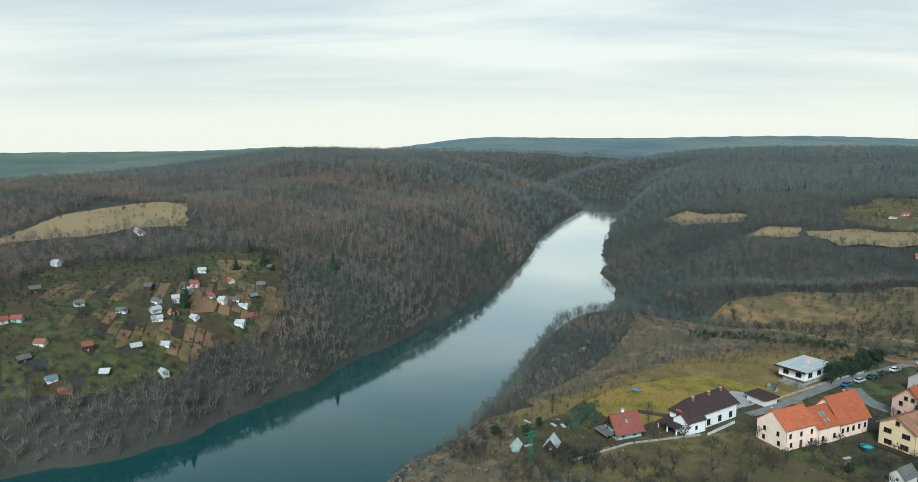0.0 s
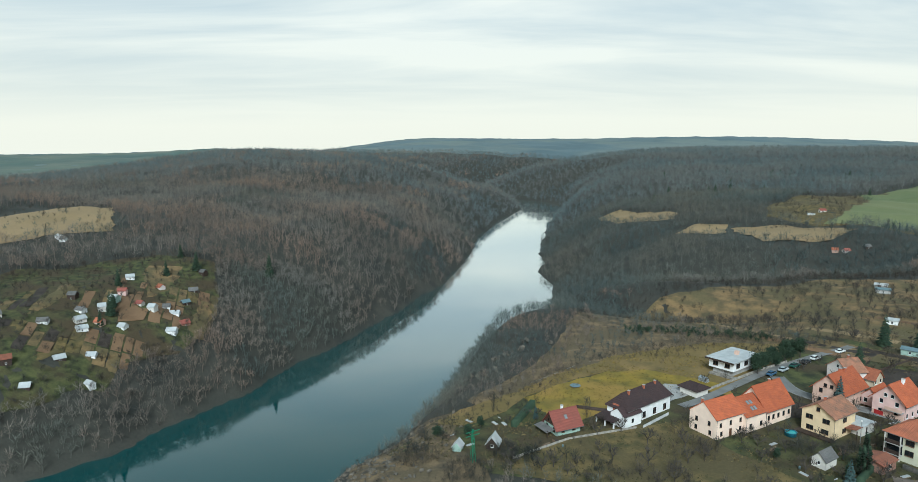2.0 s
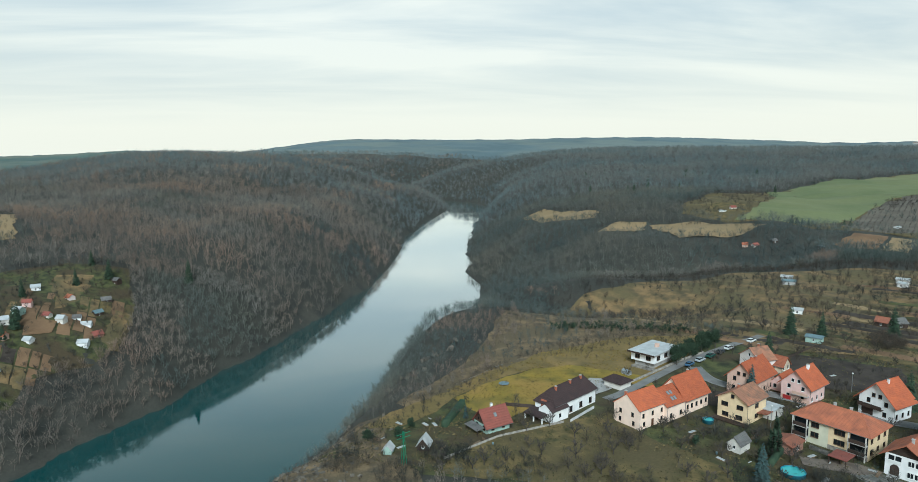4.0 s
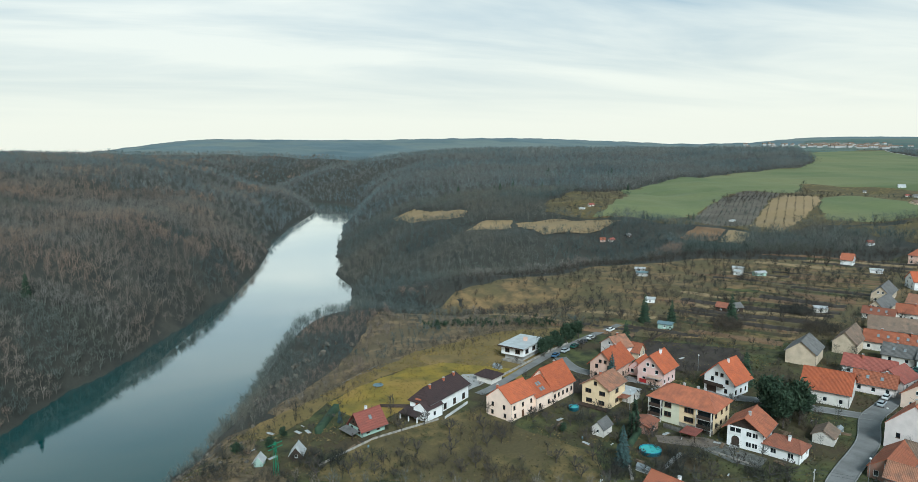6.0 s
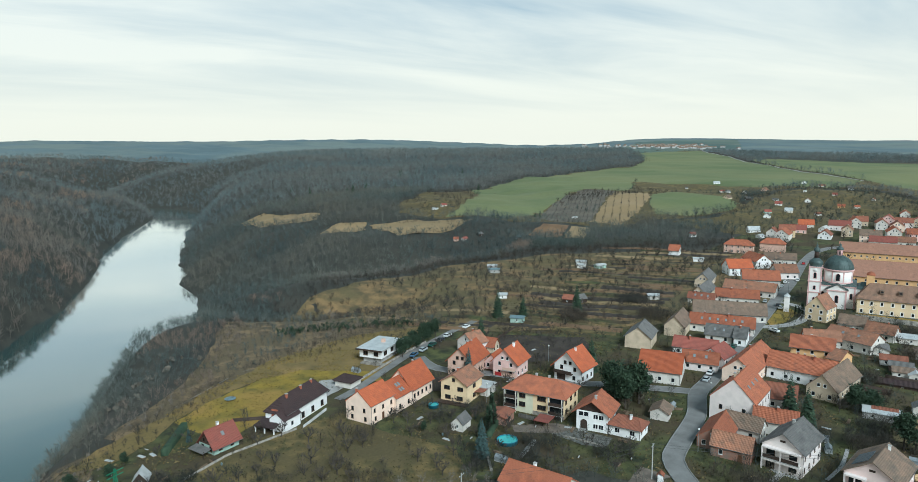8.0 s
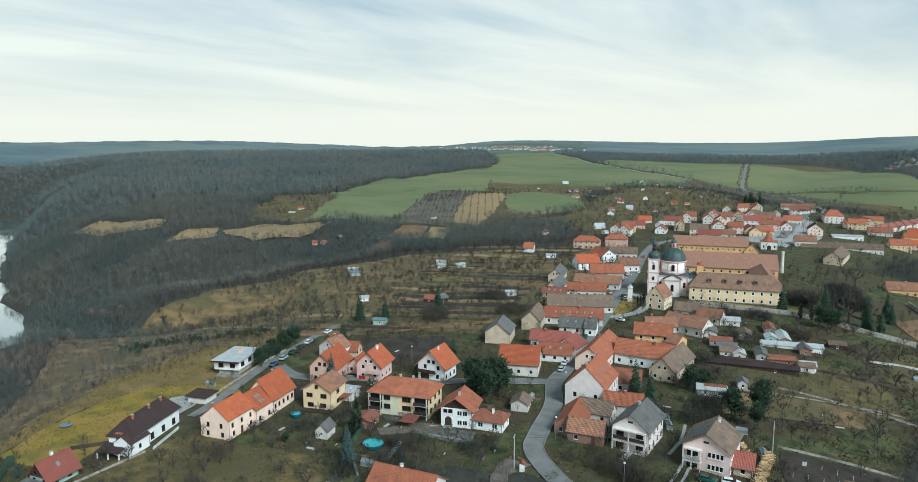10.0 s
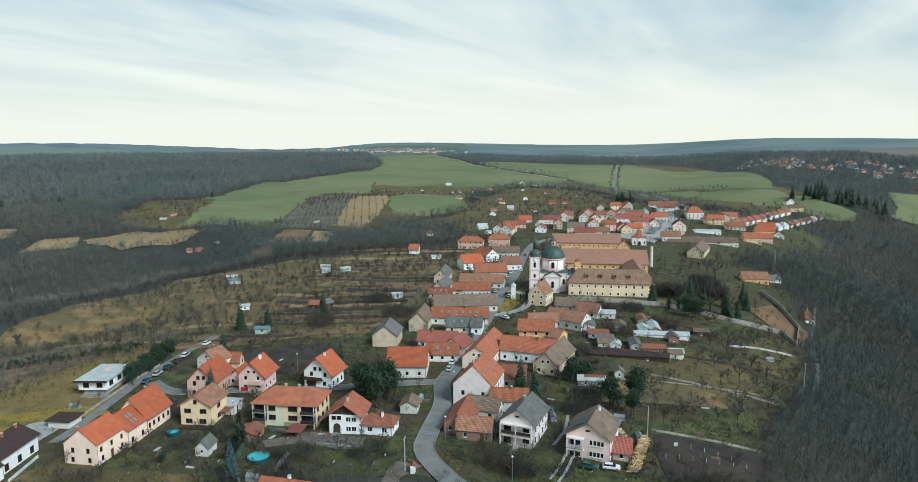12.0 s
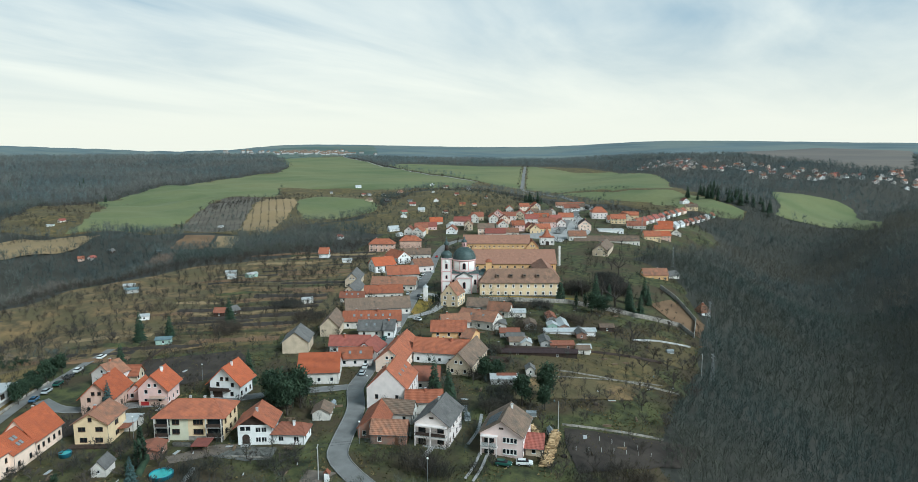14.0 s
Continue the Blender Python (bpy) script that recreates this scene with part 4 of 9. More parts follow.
drape('field', [(1154.9, 51.0), (1184.0, 1.4), (1212.3, -41.5), (1198.2, -65.6), (939.5, -81.2), (870.4, -79.5), (965.1, -41.1), (969.0, -1.0), (962.4, 34.6), (1014.5, 30.7)], 10, 1.1, 'crop', 'green winter wheat field', 'field')
drape('field', [(-343.8, 480.6), (-358.0, 596.9), (-278.9, 654.4), (-232.3, 542.3), (-310.0, 495.7), (-328.2, 458.1)], 7, 0.9, 'tanfield', 'tan stubble field', 'field')
drape('plain', [(1651.1, 1484.0), (2289.1, 2143.4), (2922.2, 2606.9), (3514.4, 2386.4), (2664.7, 1793.5), (2386.3, 1771.6)], 40, 2.0, 'farplain_hazed', 'green farmland towards the horizon, haze painted into its colour', 'plain')
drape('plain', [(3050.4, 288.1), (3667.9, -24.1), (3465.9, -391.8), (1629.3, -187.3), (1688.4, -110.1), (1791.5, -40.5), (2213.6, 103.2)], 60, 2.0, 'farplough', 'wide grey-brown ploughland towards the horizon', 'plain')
drape('heath', [(-36, 150), (-27, 166), (-17, 180), (0.9, 193), (13, 190), (10.6, 164), (17, 151), (17, 136), (4, 127), (-12, 128), (-32, 134)], 4, 0.15, 'heath', 'rocky dry-grass slope above the river', 'heath')
drape('grass', OPEN[15], 9, 0.5, 'worn', 'rough grass of the gardens above the village', 'grass')
drape('heath', HEATH, 5, 0.16, 'heath', 'brown heath with dry grass on the rim', 'heath')
drape('plain', [(-816.3, 1076.4), (-1046.9, 1983.2), (-1001.8, 2424.3), (-937.7, 2802.6), (-913.1, 3444.4), (-1227.0, 4636.2), (-2885.9, 3830.5)], 90, 3.0, 'farplain_hazed', 'green distant plain, haze painted into its colour', 'plain')
drape('grass', OPEN[10], 9, 0.3, 'orchard', 'rough garden colony grass', 'grass')
drape('plot', [(-181.6, 464.1), (-156.2, 467.7), (-151.6, 424.5), (-160.4, 411.7)], 6, 0.6, 'drygrass', 'tan colony garden plot', 'plot')
drape('plot', [(-137.4, 428.7), (-126.6, 437.9), (-120.3, 387.5), (-129.4, 385.2)], 6, 0.6, 'drygrass', 'tan colony garden plot', 'plot')
drape('plot', [(-205.6, 366.9), (-213.2, 427.3), (-197.9, 409.0), (-202.1, 368.9)], 6, 0.6, 'drygrass', 'tan colony garden plot', 'plot')
drape('plot', [(-167.8, 391.6), (-154.1, 397.9), (-153.4, 387.3), (-164.1, 378.8)], 5, 0.9, 'brownsoil', 'brown colony garden plot', 'plot')
drape('plot', [(-185.4, 327.2), (-180.0, 330.0), (-167.0, 360.7), (-171.4, 363.8)], 6, 0.6, 'worn', 'worn colony garden plot', 'plot')
# ---------- roads ----------
STREET = [(101.5, 51.1), (109.9, 64.9), (117.6, 79.1), (121.0, 86.6), (125.2, 94.7), (130.2, 101.5), (138.1, 106.1), (157.4, 115.5), (172.0, 126.0), (185.0, 131.2), (206.0, 140.2), (224.1, 148.0), (246.0, 156.5), (303.3, 181.3), (350.9, 201.4), (427.0, 235.8), (475.3, 248.4), (518.7, 225.2), (545.7, 189.4)]
SIDE = [(173.7, 126.1), (168.9, 131.8), (156, 146), (149, 152.5), (138, 165), (131, 175.5), (122, 185), (117.5, 194), (119, 206)]
HILL = [(78, 184.5), (88.2, 190.3), (116, 209.5), (143.3, 225), (158, 232), (164, 235)]
ribbon("road", STREET, 5.0, 0.34, "asphalt", "grey asphalt village street", "road", kerb=True)
ribbon("road", SIDE, 4.0, 0.33, "asphalt", "narrow asphalt side road", "road", kerb=True)
ribbon("road", HILL, 3.2, 0.32, "asphalt", "asphalt lane along the meadow", "road")
drape("pavement", [(121, 103.5), (112, 100), (105, 93.5), (108, 91.5), (115, 97), (123.3, 96.0)], 2, 0.3, "brownpave", "gravel lay-by beside the shrine", "lay-by", 0.1)
ribbon("road", [(537.5, 183.6), (590.7, 196.1), (647.1, 211.5), (766.9, 230.0), (908.0, 261.8), (986.3, 307.1), (1089.8, 385.5), (1150.0, 450.0), (1210.0, 485.5), (1408.1, 561.7), (1863.1, 738.1)], 7.0, 0.9, "asphalt", "asphalt country road over the fields", "road", step=12)
drape("pavement", [(510.1, 170.4), (565.0, 163.8), (645.6, 186.5), (706.6, 219.7), (656.8, 226.2), (566.2, 205.8), (518.3, 210.2)], 8, 0.5, "paving", "pale paved village square", "square")
ribbon("path", [(256.7, 158.7), (270.6, 154.3), (288.7, 157.8), (301.9, 167.4), (305.3, 179.3)], 4.2, 0.33, "paving", "pale paved loop round the green island", "path")
drape("grass", [(258.6, 156.1), (272.7, 157.7), (290.8, 162.7), (299.1, 173.5), (291.1, 172.2), (266.8, 162.4)], 3, 0.3, "lawn", "grass island beside the street", "lawn", 0.1)
drape("pavement", [(66, 183), (84, 193), (90, 199), (80, 203), (74, 197), (66, 190)], 3, 0.3, "paving", "pale paved yard of the white house", "yard", 0.1)
ribbon("path", [(2168.8, 1621.5), (1604.5, 1090.5), (1367.3, 830.9), (1239.3, 668.4), (1193.8, 572.6)], 5.0, 1.5, "paving", "pale farm track between fields", "path", step=12)
drape("lawn", [(304.3, 143.3), (325.0, 98.7), (333.1, 102.5), (313.4, 148.0)], 4, 0.3, "lawn", "terrace lawn before the monastery wing", "lawn", 0.1)
drape("garden_bed", [(177.0, 57.3), (182.3, 45.8), (190.3, 32.4), (195.8, 22.1), (179.4, 24.0), (153.4, 45.6), (163.1, 51.3)], 4, 0.3, "soil", "dark dug vegetable plot", "garden bed", 0.1)
drape("garden_bed", [(327.3, 40.6), (353.4, 41.8), (378.0, 63.1), (354.2, 69.8), (337.8, 56.3)], 4, 0.4, "brownsoil", "brown dug monastery garden", "garden bed", 0.1)

drape("grass", [(216.6, 85.8), (254.8, 92.7), (263.7, 54.4), (241.2, 39.1), (215.5, 49.8), (207.9, 64.0)], 5, 0.26, "worn", "tan worn grass of a back garden", "grass", 0.2)
drape("grass", [(204.1, 84.7), (215.5, 71.3), (220.3, 62.6), (229.4, 46.2), (213.0, 46.3), (197.5, 65.2), (187.9, 76.9)], 4, 0.36, "drygrass", "brown dry grass of a garden terrace", "grass", 0.1)
drape("grass", [(263.6, 52.4), (301.8, 59.3), (307.3, 39.2), (269.2, 36.3)], 5, 0.26, "worn", "tan worn grass of a back garden", "grass", 0.2)
ribbon("path", [(149.9, 70.9), (142.0, 68.9), (135.3, 68.0)], 0.7, 0.3, "paving", "pale wheel track of a driveway", "path", step=2)
ribbon("path", [(149.9, 68.9), (142.0, 66.9), (135.0, 65.8)], 0.7, 0.3, "paving", "pale wheel track of a driveway", "path", step=2)
ribbon("path", [(147.3, 83.2), (144.4, 82.7), (140.4, 82.0)], 1.6, 0.3, "paving", "pale paved entrance path", "path", step=1)
ribbon("path", [(152.2, 75.6), (162.3, 77.4), (172.4, 81.1)], 0.9, 0.3, "paving", "pale garden path between the houses", "path", step=2)
ribbon("path", [(282, 345), (272, 318), (262, 300), (250, 285)], 2.0, 0.36, "drygrass", "worn farm track over the terraces", "path", step=4)
drape("yard", [(110, 140), (121, 134), (124, 128.5), (117, 129), (108, 136)], 3, 0.28, "brownpave", "brown paved yard before the two-family house", "yard", 0.1)
drape("garden_bed", [(100, 176), (112, 172), (118, 182), (106, 188)], 3, 0.28, "soil", "dark dug garden behind the houses", "garden bed", 0.15)
drape("garden_bed", [(140, 186), (168, 166), (186, 190), (160, 212)], 4, 0.28, "soil", "dark dug gardens behind the houses", "garden bed", 0.15)


def garden_strips():
    """Long narrow plots side by side on the terraces above the street."""
    rng = random.Random(11)
    kinds = [("soil", "dark dug garden strip"), ("drygrass", "dry grass garden strip"), ("orchard", "rough orchard strip"), ("worn", "worn grass garden strip"), ("brownsoil", "brown dug garden strip"), ("tanfield", "pale stubble garden strip")]
    u, v = Vector((0.60, -0.80)), Vector((0.80, 0.60))
    o = Vector((128, 205))
    k, last = 34.0, -1
    sx, sy = zip(*STREET[6:14])
    while k < 275:
        w = rng.uniform(4.5, 9.5)
        mid = o + v * k
        # the strip ends before the yards of the street
        us = np.arange(-120, 160, 2.0)
        dd, _, _ = seg_dist(mid.x + u.x * us, mid.y + u.y * us, STREET)
        right = us[np.argmax(dd < 46)] if (dd < 46).any() else 60
        if k < 45:
            right = min(right, 8)
        left = right - rng.uniform(55, 95)
        i = rng.choice([q for q in range(6) if q != last])
        last = i
        m, lab = kinds[i]
        cuts = [left, left + (right - left) * rng.uniform(0.3, 0.7), right]
        for a, b in zip(cuts[:-1], cuts[1:]):
            q = [mid + u * a - v * (w / 2 - 0.4), mid + u * b - v * (w / 2 - 0.4), mid + u * b + v * (w / 2 - 0.4), mid + u * a + v * (w / 2 - 0.4)]
            drape("garden_bed", [(round(p.x, 1), round(p.y, 1)) for p in q], 4, 0.5, m, lab, "garden plot", 0.06)
            m, lab = kinds[rng.randrange(6)]
        k += w


garden_strips()


def colony_strips():
    """Narrow allotment plots side by side in the garden colony."""
    rng = random.Random(19)
    kinds = [("drygrass", "dry grass allotment"), ("worn", "worn grass allotment"), ("soil", "dark dug allotment"), ("brownsoil", "brown dug allotment"), ("orchard", "rough green allotment")]
    u, v = Vector((-0.20, 0.98)), Vector((0.98, 0.20))
    for o, lo, hi, l in ((Vector((-150, 418)), -44, 24, 56), (Vector((-176, 352)), -40, 30, 30), (Vector((-222, 388)), -26, 26, 44)):
        k = float(lo)
        while k < hi:
            w = rng.uniform(4.0, 7.5)
            a = o + v * k - u * l * rng.uniform(0.35, 0.55)
            for part_l in (l * rng.uniform(0.35, 0.5), l * rng.uniform(0.3, 0.5)):
                m, lab = rng.choice(kinds)
                q = [a, a + v * (w - 0.8), a + v * (w - 0.8) + u * part_l, a + u * part_l]
                if rng.random() < 0.75:
                    drape("plot", [(round(p.x, 1), round(p.y, 1)) for p in q], 4, 0.42, m, lab, "garden plot", 0.08)
                a = a + u * (part_l + 1.0)
            k += w


colony_strips()
# ---------- houses of the upper village ----------
house('house', 81.2, 168.3, 25.0, 11.0, 9.0, 5.4, 9.0, label='cream rendered house with an orange tiled gable roof', wall='cream', roof='r_new', over=0.15, win={'A': (2, [0.8, 3.2]), 'F': (3, [0.8, 3.2]), 'K': (3, [0.8, 3.2])}, door='F', ww=0.95, wh=1.25, chim_at=[-0.46], attic=False, frame='frame_dark')
cream_link = house('house', 89.6, 171.4, 26.0, 8.4, 9.4, 4.6, 8.2, label='low orange-roofed link between the cream houses', wall='cream', roof='r_new', over=0.3, win={'F': (2, [1.0])}, chim=0, attic=False, frame='frame_dark')
house('house', 98.4, 175.9, 27.0, 11.4, 9.2, 4.7, 10.0, label='cream and white house wing with a tall orange tiled roof', wall='cream', roof='r_new', over=0.6, win={'A': (2, [1.0]), 'B': (2, [1]), 'F': (5, [1.5]), 'K': (4, [1])}, chim=1, frame='frame_dark')
brown_house = house('house', 64.1, 180.9, 34.5, 19.9, 7.0, 4.6, 8.0, hip=2.0, label='white house with a dark brown roof and red brick chimneys', wall='white', roof='r_brown', win={'F': (4, [0.6]), 'K': (4, [1]), 'A': (1, [1]), 'B': (1, [1])}, ww=1.6, wh=1.8, chim=3, chim_at=[-0.3, 0.05, 0.32], frame='frame_dark')
house('house', 58.2, 174.5, 30.6, 6.9, 5.0, 3.4, 5.2, label='white garage wing with a dark brown roof', wall='white', roof='r_brown', over=0.2, chim=0, win={'F': (1, [1])})
yellow_house = house('house', 110.6, 165.4, 28.6, 10.4, 8.7, 6.2, 8.8, label='yellow two-storey house with a rust-brown roof', wall='yellow', roof='r_old', win={'A': (2, [1.0, 3.9]), 'B': (2, [1.0, 3.9]), 'F': (1, [1.0, 3.9]), 'K': (2, [1.0, 3.9])}, ww=2.0, wh=1.3, frame='frame_dark', over=0.6, chim=1)
house('house', 125.7, 184.1, 30.7, 12.6, 9.0, 5.4, 9.8, label='salmon house with an orange tiled gable roof', wall='salmon', roof='r_new', win={'A': (2, [1.0, 3.9]), 'B': (2, [1.0, 3.9]), 'F': (3, [1.0, 3.9]), 'K': (3, [1.0, 3.9])}, frame='frame_dark', chim=2, over=0.8)
house('house', 139.2, 200.8, -171.8, 6.9, 9.0, 4.4, 7.6, label='cream house with a weathered brown roof', wall='palepink', roof='r_old')
house('house', 144.7, 198.1, -61.0, 6.3, 5.3, 2.6, 5.2, label='small garden house with an orange roof', wall='sand', roof='r_orange', chim=0)
pink_house = house('house', 136.3, 174.0, 27.9, 9.4, 8.6, 5.6, 9.8, label='pink house with balcony and orange tiled roof', wall='pink', roof='r_new', win={'A': (2, [1.0, 3.9]), 'B': (2, [1.0, 3.9]), 'F': (3, [1.0, 3.9]), 'K': (3, [1.0, 3.9])}, chim=2, over=0.9, chim_mat='white')
house('house', 136.2, 182.3, 31.2, 7.6, 4.9, 3.0, 5.4, label='low pink wing with an orange roof', wall='pink', roof='r_new', chim=0)
balcony_house = house('house', 150.7, 158.5, 17.9, 8.6, 9.8, 5.4, 10.2, label='white house with dark timber balconies and orange roof', wall='white', roof='r_new', win={'A': (2, [1.0, 3.9]), 'B': (2, [1.0, 3.9]), 'F': (3, [1.0, 3.9]), 'K': (3, [1.0, 3.9])}, chim_mat='palepink', frame='frame_dark', over=1.1)
villa = house('house', 129.6, 127.2, 30.0, 8.8, 8.6, 5.6, 8.6, label='white villa with an arched porch and orange roof', wall='white', roof='r_orange', win={'B': (2, [1.0, 3.9]), 'F': (3, [1.0, 3.9]), 'K': (3, [1.0, 3.9])}, ww=1.9, gable='timber', attic=False, over=1.1, chim=1, chim_mat='concrete')
house('house', 132.9, 118.6, -66.0, 8.6, 6.4, 3.0, 4.8, hip=1.5, label='low white annexe with a rust-red roof', wall='white', roof='r_rust', chim=1, ww=1.4, chim_mat='white')
house('house', 169.4, 109.9, 18.7, 15.6, 12.3, 6.6, 12.6, label='large white gabled house with an orange tiled roof', wall='palepink', roof='r_orange', over=0.15, win={'A': (2, [3.4]), 'B': (2, [1.0, 3.9]), 'F': (5, [1.2, 4.2]), 'K': (4, [1.2, 4.2])}, ww=1.0, chim=3, frame='frame_dark', chim_mat='sand', sky=3, attic=False)
house('house', 144.7, 95.1, -67.9, 9.5, 5.7, 3.0, 5.8, label='old brick barn with a weathered tile roof', wall='brick', roof='r_old', chim=0, over=0.3, win={'F': (2, [1])}, door='F')
house('house', 157.5, 100.5, -74.1, 9.6, 5.7, 3.2, 6.0, label='old outbuilding with a lichen-grown tile roof', wall='offwhite', roof='r_lichen', chim=0, over=0.3)
house('house', 149.6, 102.6, -157.9, 14.0, 7.5, 3.0, 5.8, label='old barn wing with an orange tile roof', wall='brick', roof='r_orange', chim=0, over=0.3)
grey_house = house('house', 153.5, 85.1, 12.1, 13.2, 9.3, 6.3, 9.8, label='pale house with loggias and a grey roof', wall='palepink', roof='r_grey', win={'B': (2, [1.0, 3.9]), 'F': (4, [1.0, 3.9]), 'K': (4, [1.0, 3.9])}, chim=1, chim_mat='concrete', frame='frame_dark', over=0.6)
solar_house = house('house', 157.4, 66.9, 11.6, 12.9, 11.0, 6.3, 9.8, label='pale pink house with a grey-brown roof and solar panels', wall='rose', roof='r_lichen', win={'A': (0, []), 'B': (2, [1.0, 3.9]), 'F': (3, [1.0, 3.9]), 'K': (3, [1.0, 3.9])}, chim=1, chim_mat='white', over=0.5)
house('house', 158.9, 59.4, -72.8, 4.4, 7.0, 2.6, 5.0, label='low annexe with a red-brown tile roof', wall='sand', roof='r_red', chim=0)
house('house', 166.5, 97.2, -60.6, 10.6, 5.3, 4.0, 6.6, label='low wing with an orange-red tile roof', wall='offwhite', roof='r_orange', chim=1)
house('house', 185.9, 107.3, -63.2, 8.1, 10.0, 3.4, 6.4, label='long outbuilding with a red-brown roof', wall='offwhite', roof='r_rust', chim=0)
house('house', 175.6, 143.0, -57.5, 13.1, 14.0, 4.2, 8.6, label='white barn with a bright orange tiled roof', wall='offwhite', roof='r_new', chim=0, over=0.5)
house('house', 204.0, 151.3, -63.3, 15.0, 6.1, 3.4, 6.4, label='long low house with a red roof', wall='white', roof='r_red', chim=1)
house('house', 203.2, 141.7, 12.4, 10.3, 9.0, 3.4, 6.4, label='street-end gable house with a red roof', wall='palepink', roof='r_red', chim=0)
house('house', 192.7, 140.7, -59.7, 11.5, 6.1, 3.2, 6.2, label='low house with a patched orange roof', wall='palepink', roof='r_orange', chim=1, sky=2)
house('house', 197.7, 171.5, 30.4, 12.7, 9.6, 4.6, 8.4, label='tan barn with a grey roof', wall='sand', roof='r_grey', chim=0, win={'A': (0, []), 'B': (0, []), 'F': (0, []), 'K': (0, [])})
house('house', 223.9, 174.9, 27.3, 16.8, 7.8, 4.4, 8.2, label='tan barn with a lichen-brown roof', wall='sand', roof='r_lichen', chim=0, win={'A': (0, [])})
house('house', 238.0, 164.5, -58.5, 24.5, 7.0, 3.6, 7.0, label='long house with an orange tiled roof and skylights', wall='offwhite', roof='r_orange', chim=2, sky=6)
house('house', 259.7, 176.5, -51.4, 29.6, 12.6, 3.4, 7.2, label='long old house with a lichen-brown roof', wall='offwhite', roof='r_lichen', chim=1)
house('house', 226.4, 157.2, -63.3, 9.9, 6.6, 3.2, 6.4, label='low house with a dark grey roof', wall='offwhite', roof='r_grey', chim=1, sky=2)
house('house', 230.1, 150.3, -63.3, 4.4, 10.0, 3.6, 6.6, label='white gabled street house with a grey roof', wall='white', roof='r_grey', chim=1)
house('house', 287.7, 191.5, -54.6, 19.2, 10.0, 3.6, 6.6, label='house with an orange roof and green gable', wall='offwhite', roof='r_orange', gable='mint', chim=2)
house('house', 273.1, 200.4, -63.4, 12.1, 5.4, 2.8, 5.2, label='low wing with a rust-red tiled roof', wall='offwhite', roof='r_rust', chim=1, sky=3)
house('house', 283.0, 206.9, 23.8, 20.7, 7.4, 4.2, 7.8, label='tan gabled house with a grey roof', wall='sand', roof='r_grey', chim=0)
house('house', 309.3, 225.4, 27.8, 19.7, 7.8, 4.2, 8.0, label='tan barn with a grey roof', wall='sand', roof='r_grey', chim=0)
house('house', 308.8, 198.2, -67.5, 24.0, 10.6, 3.6, 6.8, label='street house with an old orange roof', wall='offwhite', roof='r_old', chim=2)
house('house', 333.7, 208.9, -51.2, 18.3, 13.3, 4.0, 8.0, label='street house with an orange roof', wall='offwhite', roof='r_orange', chim=2)
house('house', 349.0, 233.0, -34.4, 13.7, 11.3, 4.8, 9.0, label='white gabled house with a red roof', wall='white', roof='r_new', chim=1)
house('house', 362.4, 212.4, -41.2, 11.6, 12.0, 4.0, 7.6, label='street house with a faded orange roof', wall='palepink', roof='r_old', chim=1)
house('house', 399.0, 237.3, -55.2, 18.2, 8.0, 4.0, 7.4, label='street house with a weathered roof', wall='offwhite', roof='r_lichen', chim=1)
house('house', 380.9, 241.9, -115.7, 16.2, 10.2, 4.6, 8.4, label='white gabled house with an orange roof', wall='white', roof='r_orange', chim=1)
house('house', 210.5, 115.1, -74.4, 19.7, 8.2, 4.4, 8.4, label='long street house with a bright orange roof', wall='white', roof='r_orange', chim=3)
house('house', 202.3, 128.6, 18.0, 25.8, 10.0, 4.4, 8.4, label='street wing with an orange roof', wall='cream', roof='r_orange', chim=1)
house('house', 209.7, 104.3, 9.8, 21.8, 8.6, 3.8, 8.0, label='tan gabled barn with a brown tile roof', wall='sand', roof='r_lichen', chim=0)
house('house', 231.4, 123.4, -63.3, 13.3, 9.4, 6.2, 9.2, label='ochre two-storey house with an orange roof', wall='ochre', roof='r_orange', chim=1, over=0.6)
house('house', 231.5, 113.9, 92.9, 4.2, 9.0, 4.6, 7.0, label='ochre wing with an old tile roof', wall='ochre', roof='r_old', chim=0)
house('house', 290.1, 152.3, 7.3, 11.0, 8.6, 5.8, 11.0, label='yellow parsonage with a steep striped tile roof', wall='monastery', roof='r_old', win={'A': (2, [1, 3.8]), 'B': (2, [1.0, 3.9]), 'F': (3, [1.0, 3.9]), 'K': (3, [1.0, 3.9])}, chim=1, over=0.2, surround='churchwhite')
house('house', 260.6, 123.6, -89.6, 16.9, 10.6, 4.0, 7.2, label='house with a patched orange tile roof', wall='offwhite', roof='r_old', chim=1, sky=2)
house('house', 250.6, 130.7, -48.7, 12.1, 6.1, 3.8, 6.8, label='house with an old orange tile roof', wall='offwhite', roof='r_old', chim=1)
house('house', 283.5, 135.3, -78.3, 9.7, 6.1, 3.4, 6.4, label='low house with a lichen-grown roof', wall='offwhite', roof='r_lichen', chim=0)
house('house', 280.9, 123.0, -83.8, 10.2, 6.1, 3.4, 6.4, label='low house with an old tile roof', wall='offwhite', roof='r_old', chim=1)
house('house', 417.2, 278.3, -63.8, 18.9, 6.6, 6.2, 9.4, hip=4, label='orange-red two-storey building with a hipped roof', wall='salmon', roof='r_orange', chim=1)
house('house', 437.7, 266.1, 116.2, 16.0, 6.6, 6.2, 9.4, hip=4, label='orange-red two-storey building with a hipped roof', wall='salmon', roof='r_orange', chim=1)
